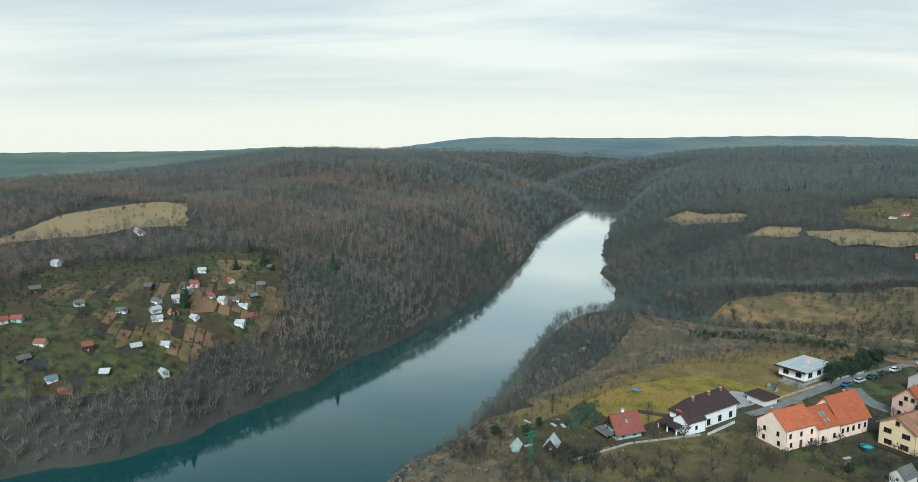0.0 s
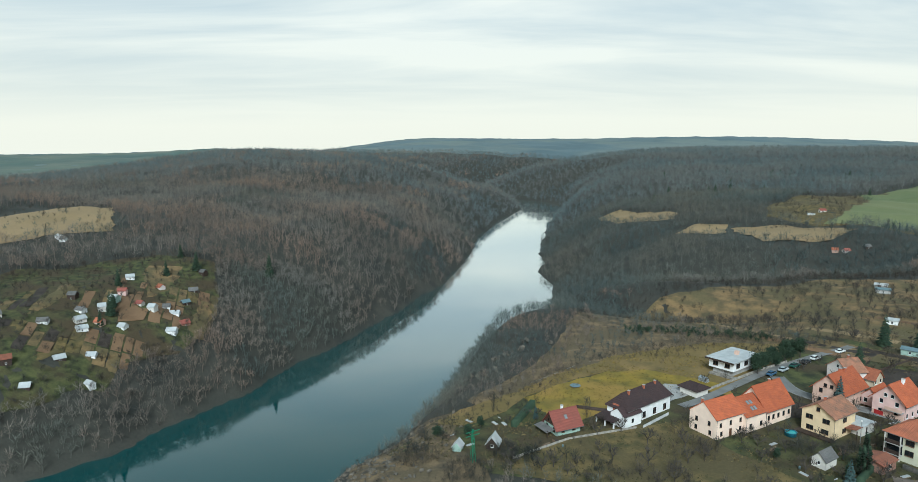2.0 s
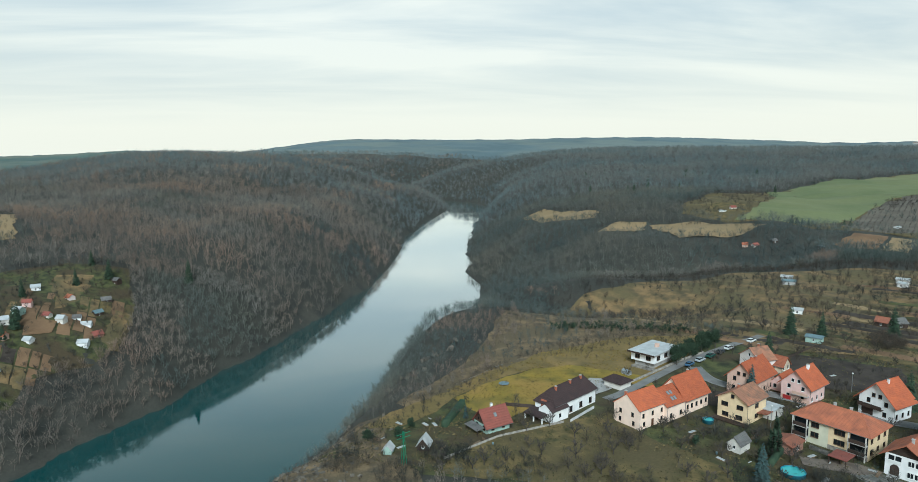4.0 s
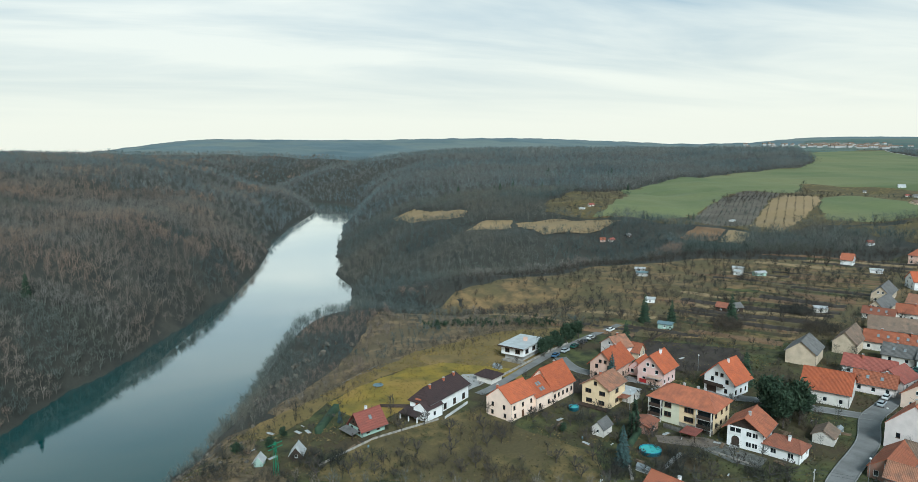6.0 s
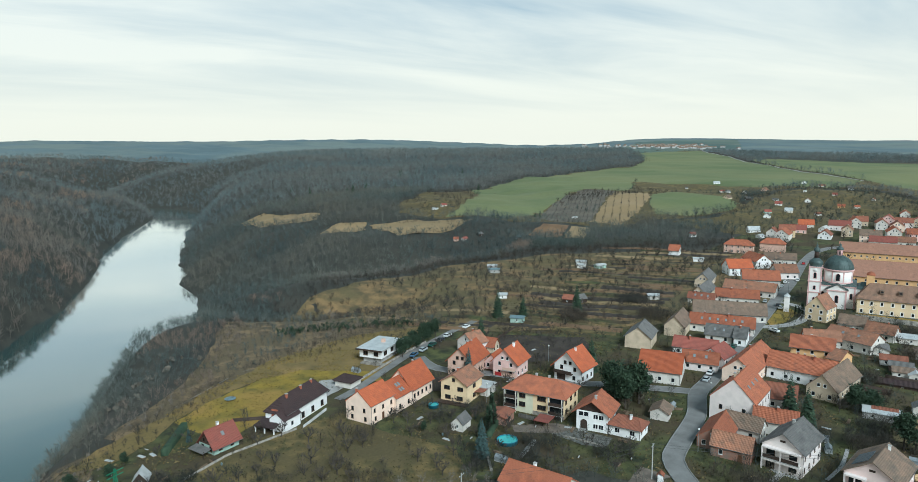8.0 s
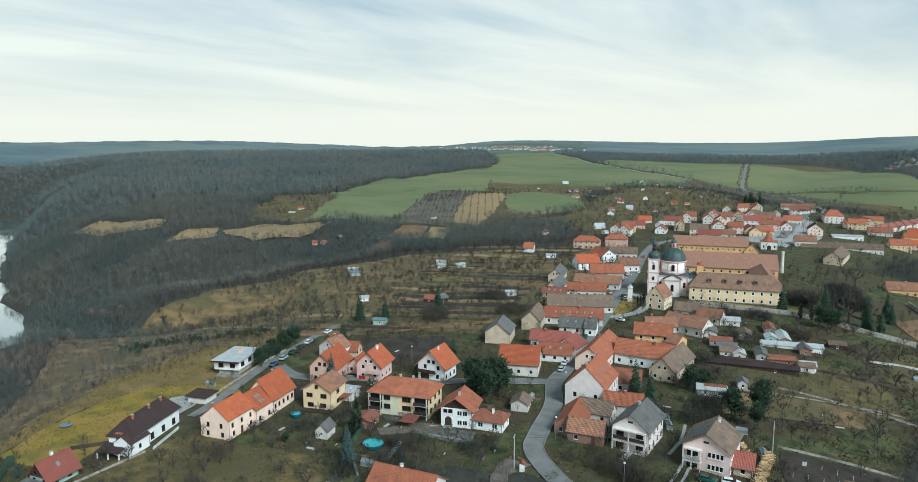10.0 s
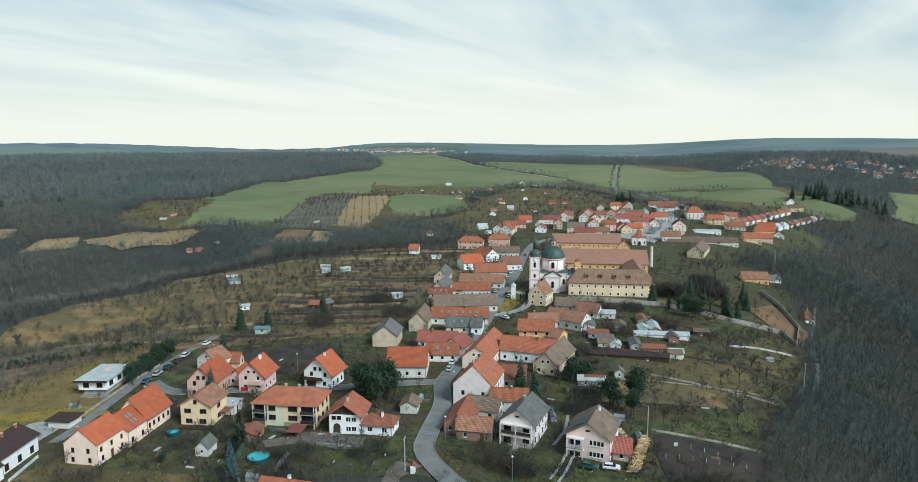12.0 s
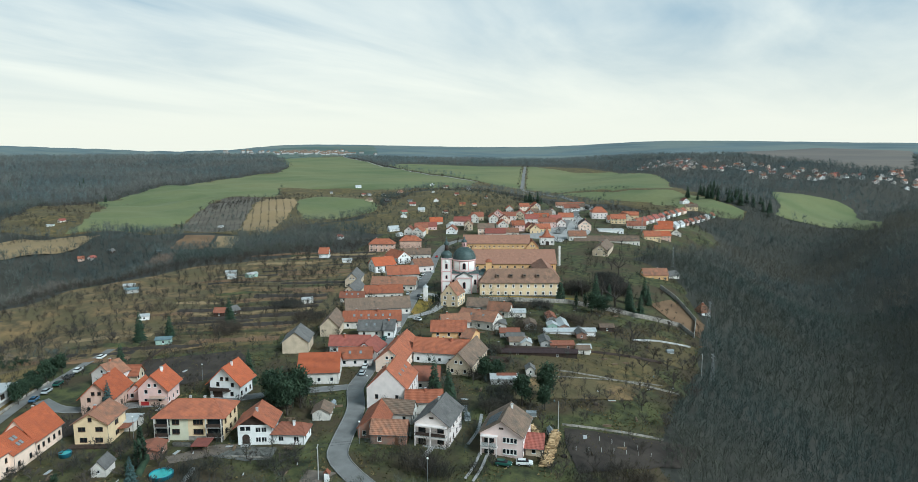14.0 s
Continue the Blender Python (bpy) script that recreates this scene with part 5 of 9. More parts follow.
house('house', 373.7, 297.5, 116.3, 6.6, 7.0, 3.6, 7, label='white cottage with a red roof', wall='white', roof='r_orange', chim=1)
# ---------- church and monastery ----------
def arch_panel(bm, w, h, y0, y1, x=0.0, z=0.0, n=8):
    """A round-headed slab."""
    pts = [(-w / 2, 0), (w / 2, 0)] + [(w / 2 * math.cos(math.pi * i / n), h - w / 2 + w / 2 * math.sin(math.pi * i / n)) for i in range(n + 1)]
    a = [bm.verts.new((x + p, y0, z + q)) for p, q in pts]
    b = [bm.verts.new((x + p, y1, z + q)) for p, q in pts]
    bm.faces.new(a); bm.faces.new(b[::-1])
    for i in range(len(pts)):
        j = (i + 1) % len(pts)
        bm.faces.new((a[j], a[i], b[i], b[j]))
    return bm


def lathe(profile, n=24, sx=1.0):
    bm = bmesh.new()
    rings = []
    for r, z in profile:
        rings.append([bm.verts.new((r * math.cos(2 * math.pi * i / n), r * math.sin(2 * math.pi * i / n), z)) for i in range(n)] if r > 1e-4 else [bm.verts.new((0, 0, z))])
    for a, b in zip(rings[:-1], rings[1:]):
        for i in range(n):
            j = (i + 1) % n
            if len(b) == 1:
                bm.faces.new((a[i], a[j], b[0]))
            elif len(a) == 1:
                bm.faces.new((a[0], b[j], b[i]))
            else:
                bm.faces.new((a[i], a[j], b[j], b[i]))
    bmesh.ops.recalc_face_normals(bm, faces=bm.faces)
    for f in bm.faces:
        f.smooth = True
    return bm


def church_window(o, x, y, z, rot, w=1.3, h=3.0):
    fr = arch_panel(bmesh.new(), w + 0.5, h + 0.4, -0.08, 0.02, z=-0.2)
    p = part("window", fr, "churchpink", o, "arched window in a rose surround", pose(x, y, z, 0, 0, rot))
    part("pane", arch_panel(bmesh.new(), w, h, -0.12, -0.08), "glass", p)


def build_church():
    o = thing("church", 322.3, 162.3, 0, -63.2, "white and rose baroque church with a green copper dome", "church")
    FOOT.append((321.8, 161.8, 16))
    # nave and cross arms; local -y looks over the street corner
    body = bmesh.new()
    box(body, -7.5, 7.5, -6.5, 12, -1, 10.2)
    box(body, -4.0, 4.0, -9.2, -6.5, -1, 8.6)
    box(body, 7.5, 13.5, -6.0, 6, -1, 9.6)
    part("wall", body, "churchwhite", o)
    # rose pilasters and cornices
    for x in (-3.75, 3.75):
        part("pilaster", new_box(x - 0.35, x + 0.35, -9.35, -9.2, -0.5, 8.2), "churchpink", o)
    for x in (-7.15, 7.15):
        part("pilaster", new_box(x - 0.35, x + 0.35, -6.65, -6.5, -0.5, 9.8), "churchpink", o)
    part("cornice", new_box(-4.3, 4.3, -9.6, -6.4, 8.3, 8.8), "churchpink", o)
    part("cornice", new_box(-7.8, 7.8, -6.8, 12.2, 9.9, 10.4), "churchpink", o)
    ped = bmesh.new()
    a = [ped.verts.new(v) for v in ((-4.2, -9.5, 8.8), (4.2, -9.5, 8.8), (0, -9.5, 11.2))]
    b = [ped.verts.new((v.co.x, -5, v.co.z)) for v in a]
    ped.faces.new(a); ped.faces.new(b[::-1])
    for i in range(3):
        j = (i + 1) % 3
        ped.faces.new((a[j], a[i], b[i], b[j]))
    part("pediment", ped, "churchwhite", o)
    pr = bmesh.new()
    for s in (-1, 1):
        q = [pr.verts.new(v) for v in ((s * 4.7, -9.9, 8.75), (0, -9.9, 11.45), (0, -4.5, 11.45), (s * 4.7, -4.5, 8.75))]
        q2 = [pr.verts.new((v.co.x, v.co.y, v.co.z + 0.22)) for v in q]
        pr.faces.new(q); pr.faces.new(q2[::-1])
        for i in range(4):
            j = (i + 1) % 4
            pr.faces.new((q[i], q[j], q2[j], q2[i]))
    bmesh.ops.recalc_face_normals(pr, faces=pr.faces)
    part("roof", pr, "copper", o)
    rf = bmesh.new()
    for x0, x1, y0, y1, z, t in ((-8, 8, -6.9, 12.4, 10.4, 13.2), (7.5, 13.8, -6.4, 6.4, 9.6, 12.0)):
        v = [rf.verts.new(c) for c in ((x0, y0, z), (x1, y0, z), (x1, y1, z), (x0, y1, z))]
        m = [rf.verts.new(c) for c in ((x0 * .6 + x1 * .4, (y0 + y1) / 2, t), (x0 * .4 + x1 * .6, (y0 + y1) / 2, t))]
        for f in ((v[0], v[1], m[1], m[0]), (v[1], v[2], m[1]), (v[2], v[3], m[0], m[1]), (v[3], v[0], m[0]), (v[3], v[2], v[1], v[0])):
            rf.faces.new(f)
    bmesh.ops.recalc_face_normals(rf, faces=rf.faces)
    part("roof", rf, "copper", o)
    # drum, dome and lantern
    drum = part("drum", lathe([(0, 9), (6.0, 9), (6.0, 17.0), (0, 17.0)], 24), "churchwhite", o)
    part("cornice", lathe([(6.0, 16.6), (6.5, 17.0), (6.55, 17.5), (5.8, 17.6)], 24), "churchpink", drum)
    part("cornice", lathe([(6.0, 11.2), (6.25, 11.3), (6.25, 11.7), (6.0, 11.8)], 24), "churchpink", drum)
    for k in range(8):
        ang = k * 45
        c = math.radians(ang - 90)
        if k % 2 == 0:
            church_window(drum, 6.0 * math.cos(c), 6.0 * math.sin(c), 12.6, ang, 1.5, 3.2)
        part("pilaster", new_box(-0.22, 0.22, -0.15, 0.1, 11.8, 16.6), "churchpink", drum, m=pose(6.02 * math.cos(c + .39), 6.02 * math.sin(c + .39), 0, 0, 0, ang + 22.5))
    dome = part("dome", lathe([(6.3, 17.6), (6.15, 18.6), (5.7, 20.0), (4.9, 21.4), (3.7, 22.6), (2.2, 23.5), (1.3, 23.8)], 32), "copper", o, "green-grey copper dome")
    for k in range(16):
        rb = bmesh.new()
        c = 2 * math.pi * k / 16
        pr_ = [(6.33, 17.6), (6.18, 18.6), (5.73, 20.0), (4.93, 21.4), (3.73, 22.6), (2.2, 23.55)]
        for (r0, z0), (r1, z1) in zip(pr_[:-1], pr_[1:]):
            stick(rb, (r0 * math.cos(c), r0 * math.sin(c), z0), (r1 * math.cos(c), r1 * math.sin(c), z1), 0.07, 0.07, 4)
        part("rib", rb, "copper", dome)
    ln = part("lantern", lathe([(0, 23.6), (1.2, 23.6), (1.2, 26.4), (0, 26.4)], 12), "churchpink", o)
    part("cupola", lathe([(1.5, 26.4), (1.55, 26.9), (1.0, 27.6), (0.45, 28.2), (0.6, 28.7), (0.12, 29.3), (0.05, 30.2), (0, 30.3)], 12), "copper", ln)
    for k in range(4):
        church_window(ln, 1.2 * math.cos(k * 1.571), 1.2 * math.sin(k * 1.571), 24.2, k * 90 + 90, 0.6, 1.7)
    # bell tower
    t = part("bell_tower", new_box(-2.7, 2.7, -2.7, 2.7, -1, 18.6, bevel=0.15), "churchwhite", o, "white bell tower with rose bands", pose(-9.4, -4.6, 0))
    for z in (6.3, 11.5, 18.2):
        part("cornice", new_box(-2.95, 2.95, -2.95, 2.95, z, z + 0.45), "churchpink", t)
    for x in (-2.45, 2.45):
        part("pilaster", new_box(x - 0.3, x + 0.3, -2.8, -2.7, 0, 18.2), "churchpink", t)
    for z, w, h in ((13.2, 1.1, 2.6), (7.8, 0.9, 1.8), (2.5, 0.8, 1.6)):
        church_window(t, 0, -2.72, z, 0, w, h)
        church_window(t, -2.72, 0, z, 270, w, h)
    cl = lathe([(0, 0), (0.85, 0), (0.85, 0.1), (0, 0.1)], 16)
    part("clock_face", cl, "frame", t, "round pale clock face", pose(0, -2.72, 17.0, 90))
    part("onion_dome", lathe([(2.9, 18.65), (2.7, 19.0), (3.0, 19.9), (2.9, 20.9), (2.0, 21.8), (1.2, 22.3), (1.05, 22.6)], 16), "copper", t, "dark copper onion dome")
    part("lantern", lathe([(0, 22.4), (1.0, 22.4), (0.95, 25.6), (0, 25.6)], 8), "timber", t, "dark open belfry lantern")
    part("cupola", lathe([(1.3, 25.6), (1.45, 26.3), (0.9, 27.2), (0.35, 27.9), (0.5, 28.4), (0.1, 29.0), (0.04, 30.4), (0, 30.5)], 12), "copper", t)
    church_window(o, 0, -9.2, 2.8, 0, 1.3, 3.4)
    for x in (-5.8, 5.8):
        church_window(o, x, -6.5, 4.5, 0, 1.0, 2.6)
    for z in (2.0, 5.8):
        for x in (9.5, 11.5):
            add_window(o, x, -6.0, z, 0, 0.9, 1.3)


build_church()
mon = house("monastery", 329.5, 132.8, -63.2, 43, 12.5, 7.8, 13.6, "monastery", "r_monk", hip=5.0, over=0.6, win={"F": (11, [1.2, 4.9]), "B": (2, [1.2, 4.9]), "K": (8, [1.2, 4.9])}, chim=0, surround="churchwhite", label="long yellow monastery wing with a lichen-brown hipped roof", category="monastery", group="monastery wings", ww=1.0, wh=1.5)
for dx in (-12, -5, 2, 9):
    dm = part("dormer", new_box(-0.8, 0.8, -1.0, 1.6, -0.6, 0.9), "r_lichen", mon, m=pose(dx, -3.9, 10.6))
    part("pane", new_box(-0.5, 0.5, -1.03, -1.0, 0.0, 0.7), "glass", dm)
part("plinth", new_box(-21.55, 21.55, -6.32, -6.25, -1, 0.9), "stone", mon)
for i in range(11):
    for z in (1.2, 4.9):
        for s in (1,):
            part("surround", new_box(-0.72, 0.72, -6.29, -6.25, z + 1.5, z + 1.75), "frame", mon, m=pose(-21.5 + 43 * (i + 0.5) / 11, 0, 0))
tu = part("stair_turret", new_box(-1.6, 1.6, -1.6, 1.6, 9, 17.0), "ochre", mon, "ochre stair turret with tiled cap", pose(-16.5, 3.5, 0))
part("roof", lathe([(2.5, 16.9), (2.5, 17.1), (1.9, 17.9), (0.0, 18.6)], 4), "r_orange", tu, m=pose(0, 0, 0, 0, 0, 45))
house("monastery", 382.8, 161.0, -63.2, 54, 24, 7.6, 14.2, "ochre", "r_range", hip=0, over=0.5, win={"F": (12, [1.2, 4.9])}, chim=1, label="inner monastery range with a broad rust-brown roof", category="monastery", group="monastery wings")
house("monastery", 361.6, 130.6, 27, 44, 11, 7.4, 11.6, "monastery", "r_range", hip=5, over=0.5, win={"F": (9, [1.2, 4.9]), "K": (9, [1.2, 4.9])}, chim=0, label="east monastery range with a rust-brown roof", category="monastery", group="monastery wings")
house("monastery", 452.0, 201.1, -64, 48, 13, 7.4, 12.6, "ochre", "r_range", hip=0, over=0.5, win={"F": (14, [4.4]), "K": (10, [4.4])}, chim=1, label="ochre farm range with a long orange-brown roof", category="monastery", group="monastery wings", wh=1.2)
house("monastery", 461.3, 176.8, 26, 10, 9, 4.5, 9.6, "ochre", "r_rust", win={"A": (1, [1])}, chim=0, label="gabled ochre porch of the farm range", category="monastery", group="monastery wings")
gate = house("gatehouse", 498.4, 178.7, -64, 11, 9, 6.0, 6.1, "churchwhite", "r_orange", win={"F": (0, []), "B": (1, [2])}, chim=0, over=0.3, label="white gatehouse with steep orange pyramid roof", category="gatehouse", group="")
part("spire", lathe([(5.4, 6.2), (3.4, 8.0), (1.6, 10.5), (0.0, 13.6)], 4), "r_orange", gate, "steep orange tiled spire", pose(0, 0, 0, 0, 0, 45))
part("gateway", arch_panel(bmesh.new(), 2.6, 3.4, -4.56, -4.5), "timber", gate, "dark arched gateway")
for x in (-3.6, 3.6):
    part("niche", arch_panel(bmesh.new(), 0.9, 1.8, -4.55, -4.5, x, 1.6), "glass", gate)


# ---------- loggias, balconies and panels of the nearer houses ----------
def loggia(o, L, x0, x1, z, h, rail_mat="timber", depth=1.3, wallm="palepink"):
    """A projecting loggia bay on the A end: floor slab, roof slab, posts, railing, dark glazed back."""
    T = pose(-L / 2, 0, 0, 0, 0, 270)
    slab = part("balcony_slab", new_box(x0 - 0.1, x1 + 0.1, -depth, 0.05, z - 0.2, z), "concrete", o, m=T)
    for x in (x0, (x0 + x1) / 2, x1):
        part("post", new_box(x - 0.14, x + 0.14, -depth, -depth + 0.28, z, z + h), wallm, o, m=T)
    part("lintel", new_box(x0 - 0.14, x1 + 0.14, -depth, 0.02, z + h, z + h + 0.35), wallm, o, m=T)
    g = part("glazed_door", new_box(x0 + 0.6, x0 + 2.6, -0.06, 0.02, z + 0.02, z + 2.1), "frame_dark", o, m=T)
    part("pane", new_box(x0 + 0.7, x0 + 2.5, -0.075, -0.06, z + 0.12, z + 2.0), "glass", g)
    g = part("glazed_door", new_box(x1 - 2.6, x1 - 0.8, -0.06, 0.02, z + 0.6, z + 2.1), "frame_dark", o, m=T)
    part("pane", new_box(x1 - 2.5, x1 - 0.9, -0.075, -0.06, z + 0.7, z + 2.0), "glass", g)
    if rail_mat:
        r = part("railing", new_box(x0 + 0.14, x1 - 0.14, -depth + 0.06, -depth + 0.14, z, z + 0.9), rail_mat, o, "dark timber balcony railing", T)


for zz in (0.3, 3.3):
    loggia(grey_house, 13.24, -4.2, 4.2, zz, 2.35, "timber" if zz > 1 else None)
part("vent", new_box(-0.6, 0.6, -0.06, 0.0, 7.6, 8.1), "timber", grey_house, "triangular dark attic vent", pose(-6.6, 0, 0, 0, 0, 270))
for zz in (0.3, 3.3):
    loggia(solar_house, 12.94, -5.0, -1.0, zz, 2.3, "sheet" if zz > 1 else None)
    for k in range(4):
        add_window(solar_house, -6.47, -(0.9 + 0.95 * k), zz + 0.9, 270, 0.85, 1.4)
part("vent", new_box(-0.6, 0.6, -0.06, 0.0, 7.6, 8.1), "timber", solar_house, "triangular dark attic vent", pose(-6.45, 0, 0, 0, 0, 270))
M["solar"] = mat("solar_panel", (0.015, 0.050, 0.075), 0.35, 0.15, 1, 5, 0, spec=0.2)
sl = math.degrees(math.atan2(3.5, 5.45))
for i in range(6):
    sp_ = part("solar_panel", new_box(-0.5, 0.5, -1.9, 1.9, 0.28, 0.34), "solar", solar_house, "dark blue solar panel", pose(-4.6 + 1.08 * i, 2.7, 8.22, -sl, 0, 0))
    part("panel_frame", new_box(-0.52, 0.52, -1.92, 1.92, 0.24, 0.29), "steel", sp_)
for zz in (2.9,):
    part("balcony_slab", new_box(-4.6, 2.0, -1.2, 0.0, zz - 0.2, zz), "timber", balcony_house, m=pose(-4.3, 0, 0, 0, 0, 270))
    part("railing", new_box(-4.6, 2.0, -1.2, -1.1, zz, zz + 0.95), "timber", balcony_house, "dark timber balcony", pose(-4.3, 0, 0, 0, 0, 270))
part("garage_door", new_box(-4.0, -0.8, -0.07, 0.02, 0.0, 2.3), "timber", balcony_house, m=pose(-4.3, 0, 0, 0, 0, 270))
part("plinth", new_box(-4.15, 4.15, -0.08, 0.02, -0.5, 1.6), "salmon", pink_house, "red-painted ground storey", pose(-4.7, 0, 0, 0, 0, 270))
part("garage_door", new_box(-3.6, -1.2, -0.14, -0.07, 0.0, 1.55), "redpaint", pink_house, "red garage door", pose(-4.7, 0, 0, 0, 0, 270))
part("balcony_slab", new_box(-0.5, 4.1, -1.2, 0, 2.7, 2.9), "concrete", pink_house, m=pose(-4.7, 0, 0, 0, 0, 270))
part("railing", new_box(-0.5, 4.1, -1.2, -1.1, 2.9, 3.8), "salmon", pink_house, m=pose(-4.7, 0, 0, 0, 0, 270))
part("terrace_roof", new_box(-5.0, 5.2, -2.4, 0.0, 0.3, 0.5), "timber", yellow_house, "brown terrace canopy along the basement", pose(-5.2, 0, 0, 0, 0, 270))
for x in (-4.6, -1.5, 1.6, 4.6):
    part("post", new_box(x - 0.12, x + 0.12, -2.3, -2.1, -1.5, 0.3), "timber", yellow_house, m=pose(-5.2, 0, 0, 0, 0, 270))
part("porch_roof", new_box(-1.0, 4.6, -3.2, 0.0, 2.3, 2.5), "r_rust", yellow_house, "lean-to porch with rust roof", pose(1.0, -4.5, 0, -8))
for x in (-0.6, 4.3):
    part("post", new_box(x - 0.1, x + 0.1, -3.0, -2.8, -0.5, 2.4), "timber", yellow_house, m=pose(1.0, -4.5, 0))
# the arch and stairs of the villa
T = pose(-4.4, 0, 0, 0, 0, 270)
part("porch_arch", arch_panel(bmesh.new(), 1.9, 2.6, -0.08, 0.0, -2.2, 0.5), "timber", villa, "dark arched porch opening", T)
for i in range(5):
    part("step", new_box(-3.4, -1.0, -2.6 + 0.35 * i, -0.05, -0.4 + 0.18 * i, -0.22 + 0.18 * i), "concrete", villa, m=T)
part("loggia_recess", new_box(-3.6, -1.0, -0.06, 0.0, 3.3, 5.2), "glass", villa, "dark glazed loggia above the arch", T)
part("railing", new_box(-3.6, -1.0, -0.16, -0.07, 3.3, 4.1), "frame", villa, "pale loggia parapet", T)
part("post", new_box(-2.4, -2.2, -0.14, -0.05, 4.1, 5.2), "frame", villa, m=T)
for zz in (0.9, 3.6):
    for xx in (1.0, 2.5):
        add_window(villa, -4.4, -xx, zz, 270, 1.35, 1.35)
# rust-brick end of the brown house
part("brick_panel", new_box(-1.0, 1.0, -0.1, 0.02, 0.0, 5.4), "chimney", brown_house, "red brick chimney breast", pose(-9.95, 0.4, 0, 0, 0, 270))
part("terrace_roof", new_box(-4.0, 2.6, -4.6, 0.0, 2.5, 2.7), "r_brown", brown_house, "brown terrace roof on white posts", pose(-9.95, 0, 0, 6, 0, 270))
for x in (-3.7, -0.7, 2.3):
    part("post", new_box(x - 0.14, x + 0.14, -4.4, -4.1, -0.5, 2.2), "white", brown_house, m=pose(-9.95, 0, 0, 0, 0, 270))
for i in range(2):
    for j in range(2):
        skylight(cream_link, -0.4 + 1.2 * i, -1.9 - 1.5 * j, 4.6 + (2.8 - 1.5 * j) * 0.766 + 0.21, 37.5)


def semi_detached():
    """The long yellow and pale green two-family house with a hipped roof and loggias at both ends."""
    L, W = 18.2, 11.2
    o = house("semi_detached_house", 125.1, 145.0, -63.4, L, W, 6.6, 9.4, "yellow", "r_orange", hip=4.2, over=0.7, win={"B": (3, [1.4, 4.2]), "K": (5, [1.4, 4.2])}, chim=3, label="yellow and pale green two-family house with hipped orange roof", ww=1.6, wh=1.3, frame="frame_dark", chim_at=[-0.1, 0.12, 0.22], chim_mat="concrete")
    f = -W / 2
    part("facade_panel", new_box(-L / 2 - 0.02, -0.3, f - 0.05, f + 0.01, -1, 6.4), "palegreen", o, "pale green half of the facade")
    part("facade_panel", new_box(-0.3, L / 2 + 0.02, f - 0.05, f + 0.01, 1.3, 6.4), "yellow", o, "yellow half of the facade")
    part("plinth", new_box(-0.3, L / 2 + 0.03, f - 0.09, f - 0.02, -1, 1.3), "stone", o, "rough stone plinth")
    for x in (-3.6, 2.4):
        for z in (1.9, 4.5):
            add_window(o, x, f - 0.05, z, 0, 2.0 if x < 0 else 2.6, 1.4, "frame_dark")
    for x0, x1 in ((-L / 2 + 0.3, -L / 2 + 3.9), (L / 2 - 4.2, L / 2 - 0.2)):
        for z in (1.6, 4.2):
            part("loggia_recess", new_box(x0, x1, f - 0.07, f - 0.04, z, z + 2.2), "glass", o, "dark glazed loggia")
            part("balcony_slab", new_box(x0 - 0.1, x1 + 0.1, f - 1.3, f, z - 0.2, z), "concrete", o)
            part("railing", new_box(x0, x1, f - 1.3, f - 1.2, z, z + 0.95), "timber", o, "dark balcony railing")
            for x in (x0, x1):
                part("post", new_box(x - 0.12, x + 0.12, f - 1.3, f - 1.05, z - 2.6, z + 2.2), "offwhite", o)
        part("garage_opening", new_box(x0 + 0.3, x1 - 0.3, f - 0.12, f - 0.06, -0.8, 1.2), "timber", o, "dark garage door")


semi_detached()


def flat_villa():
    o = thing("villa", 107.8, 214.2, gz(107.8, 214.2), 34, "white modernist flat-roofed villa on the meadow", "house", "village houses")
    FOOT.append((107.8, 214.2, 9))
    part("wall", new_box(-6.0, 6.5, -3.6, 3.6, -1.5, 2.0), "concrete", o, "recessed grey ground storey")
    part("wall", new_box(-7.2, 7.5, -4.5, 4.5, 2.0, 5.0, bevel=0.05), "white", o)
    part("roof", new_box(-8.6, 8.2, -5.2, 5.2, 5.0, 5.4), "sheet", o, "flat pale roof with dark fascia")
    part("fascia", new_box(-8.65, -8.55, -5.25, 5.25, 4.85, 5.45), "timber", o)
    for x in (-4.6, 0.4, 4.6):
        add_window(o, x, -4.5, 2.9, 0, 2.2, 1.5, "frame_dark")
    for y in (-2.2, 2.0):
        add_window(o, -7.2, y, 2.9, 270, 1.8, 1.5, "frame_dark")
    part("chimney", new_box(1, 2.2, -1, 0.2, 5.3, 6.6), "salmon", o)
    part("terrace_wall", new_box(-9.5, -7.4, -6, 3, -1.5, 0.7), "stone", o)


flat_villa()
FOOT.append((36, 171, 6))
gh = house("cottage", 39.8, 172.0, 22, 7.6, 6.0, 2.4, 5.9, "mint", "r_red", over=0.7, chim=1, label="small mint-green cottage with a rust-red roof", chim_mat="white", frame="frame_dark", win={"F": (2, [0.8]), "A": (2, [0.8]), "K": (2, [0.8])}, sky=1, gable="timber")
part("porch_roof", new_box(-3, 3, -2.6, 0, 2.1, 2.25), "r_grey", gh, "grey porch canopy", pose(-4.2, 0, 0, 8, 0, 270))
for x in (-2.8, 2.8):
    part("post", new_box(x - 0.08, x + 0.08, -2.5, -2.35, -0.5, 2.2), "timber", gh, m=pose(-4.2, 0, 0, 0, 0, 270))
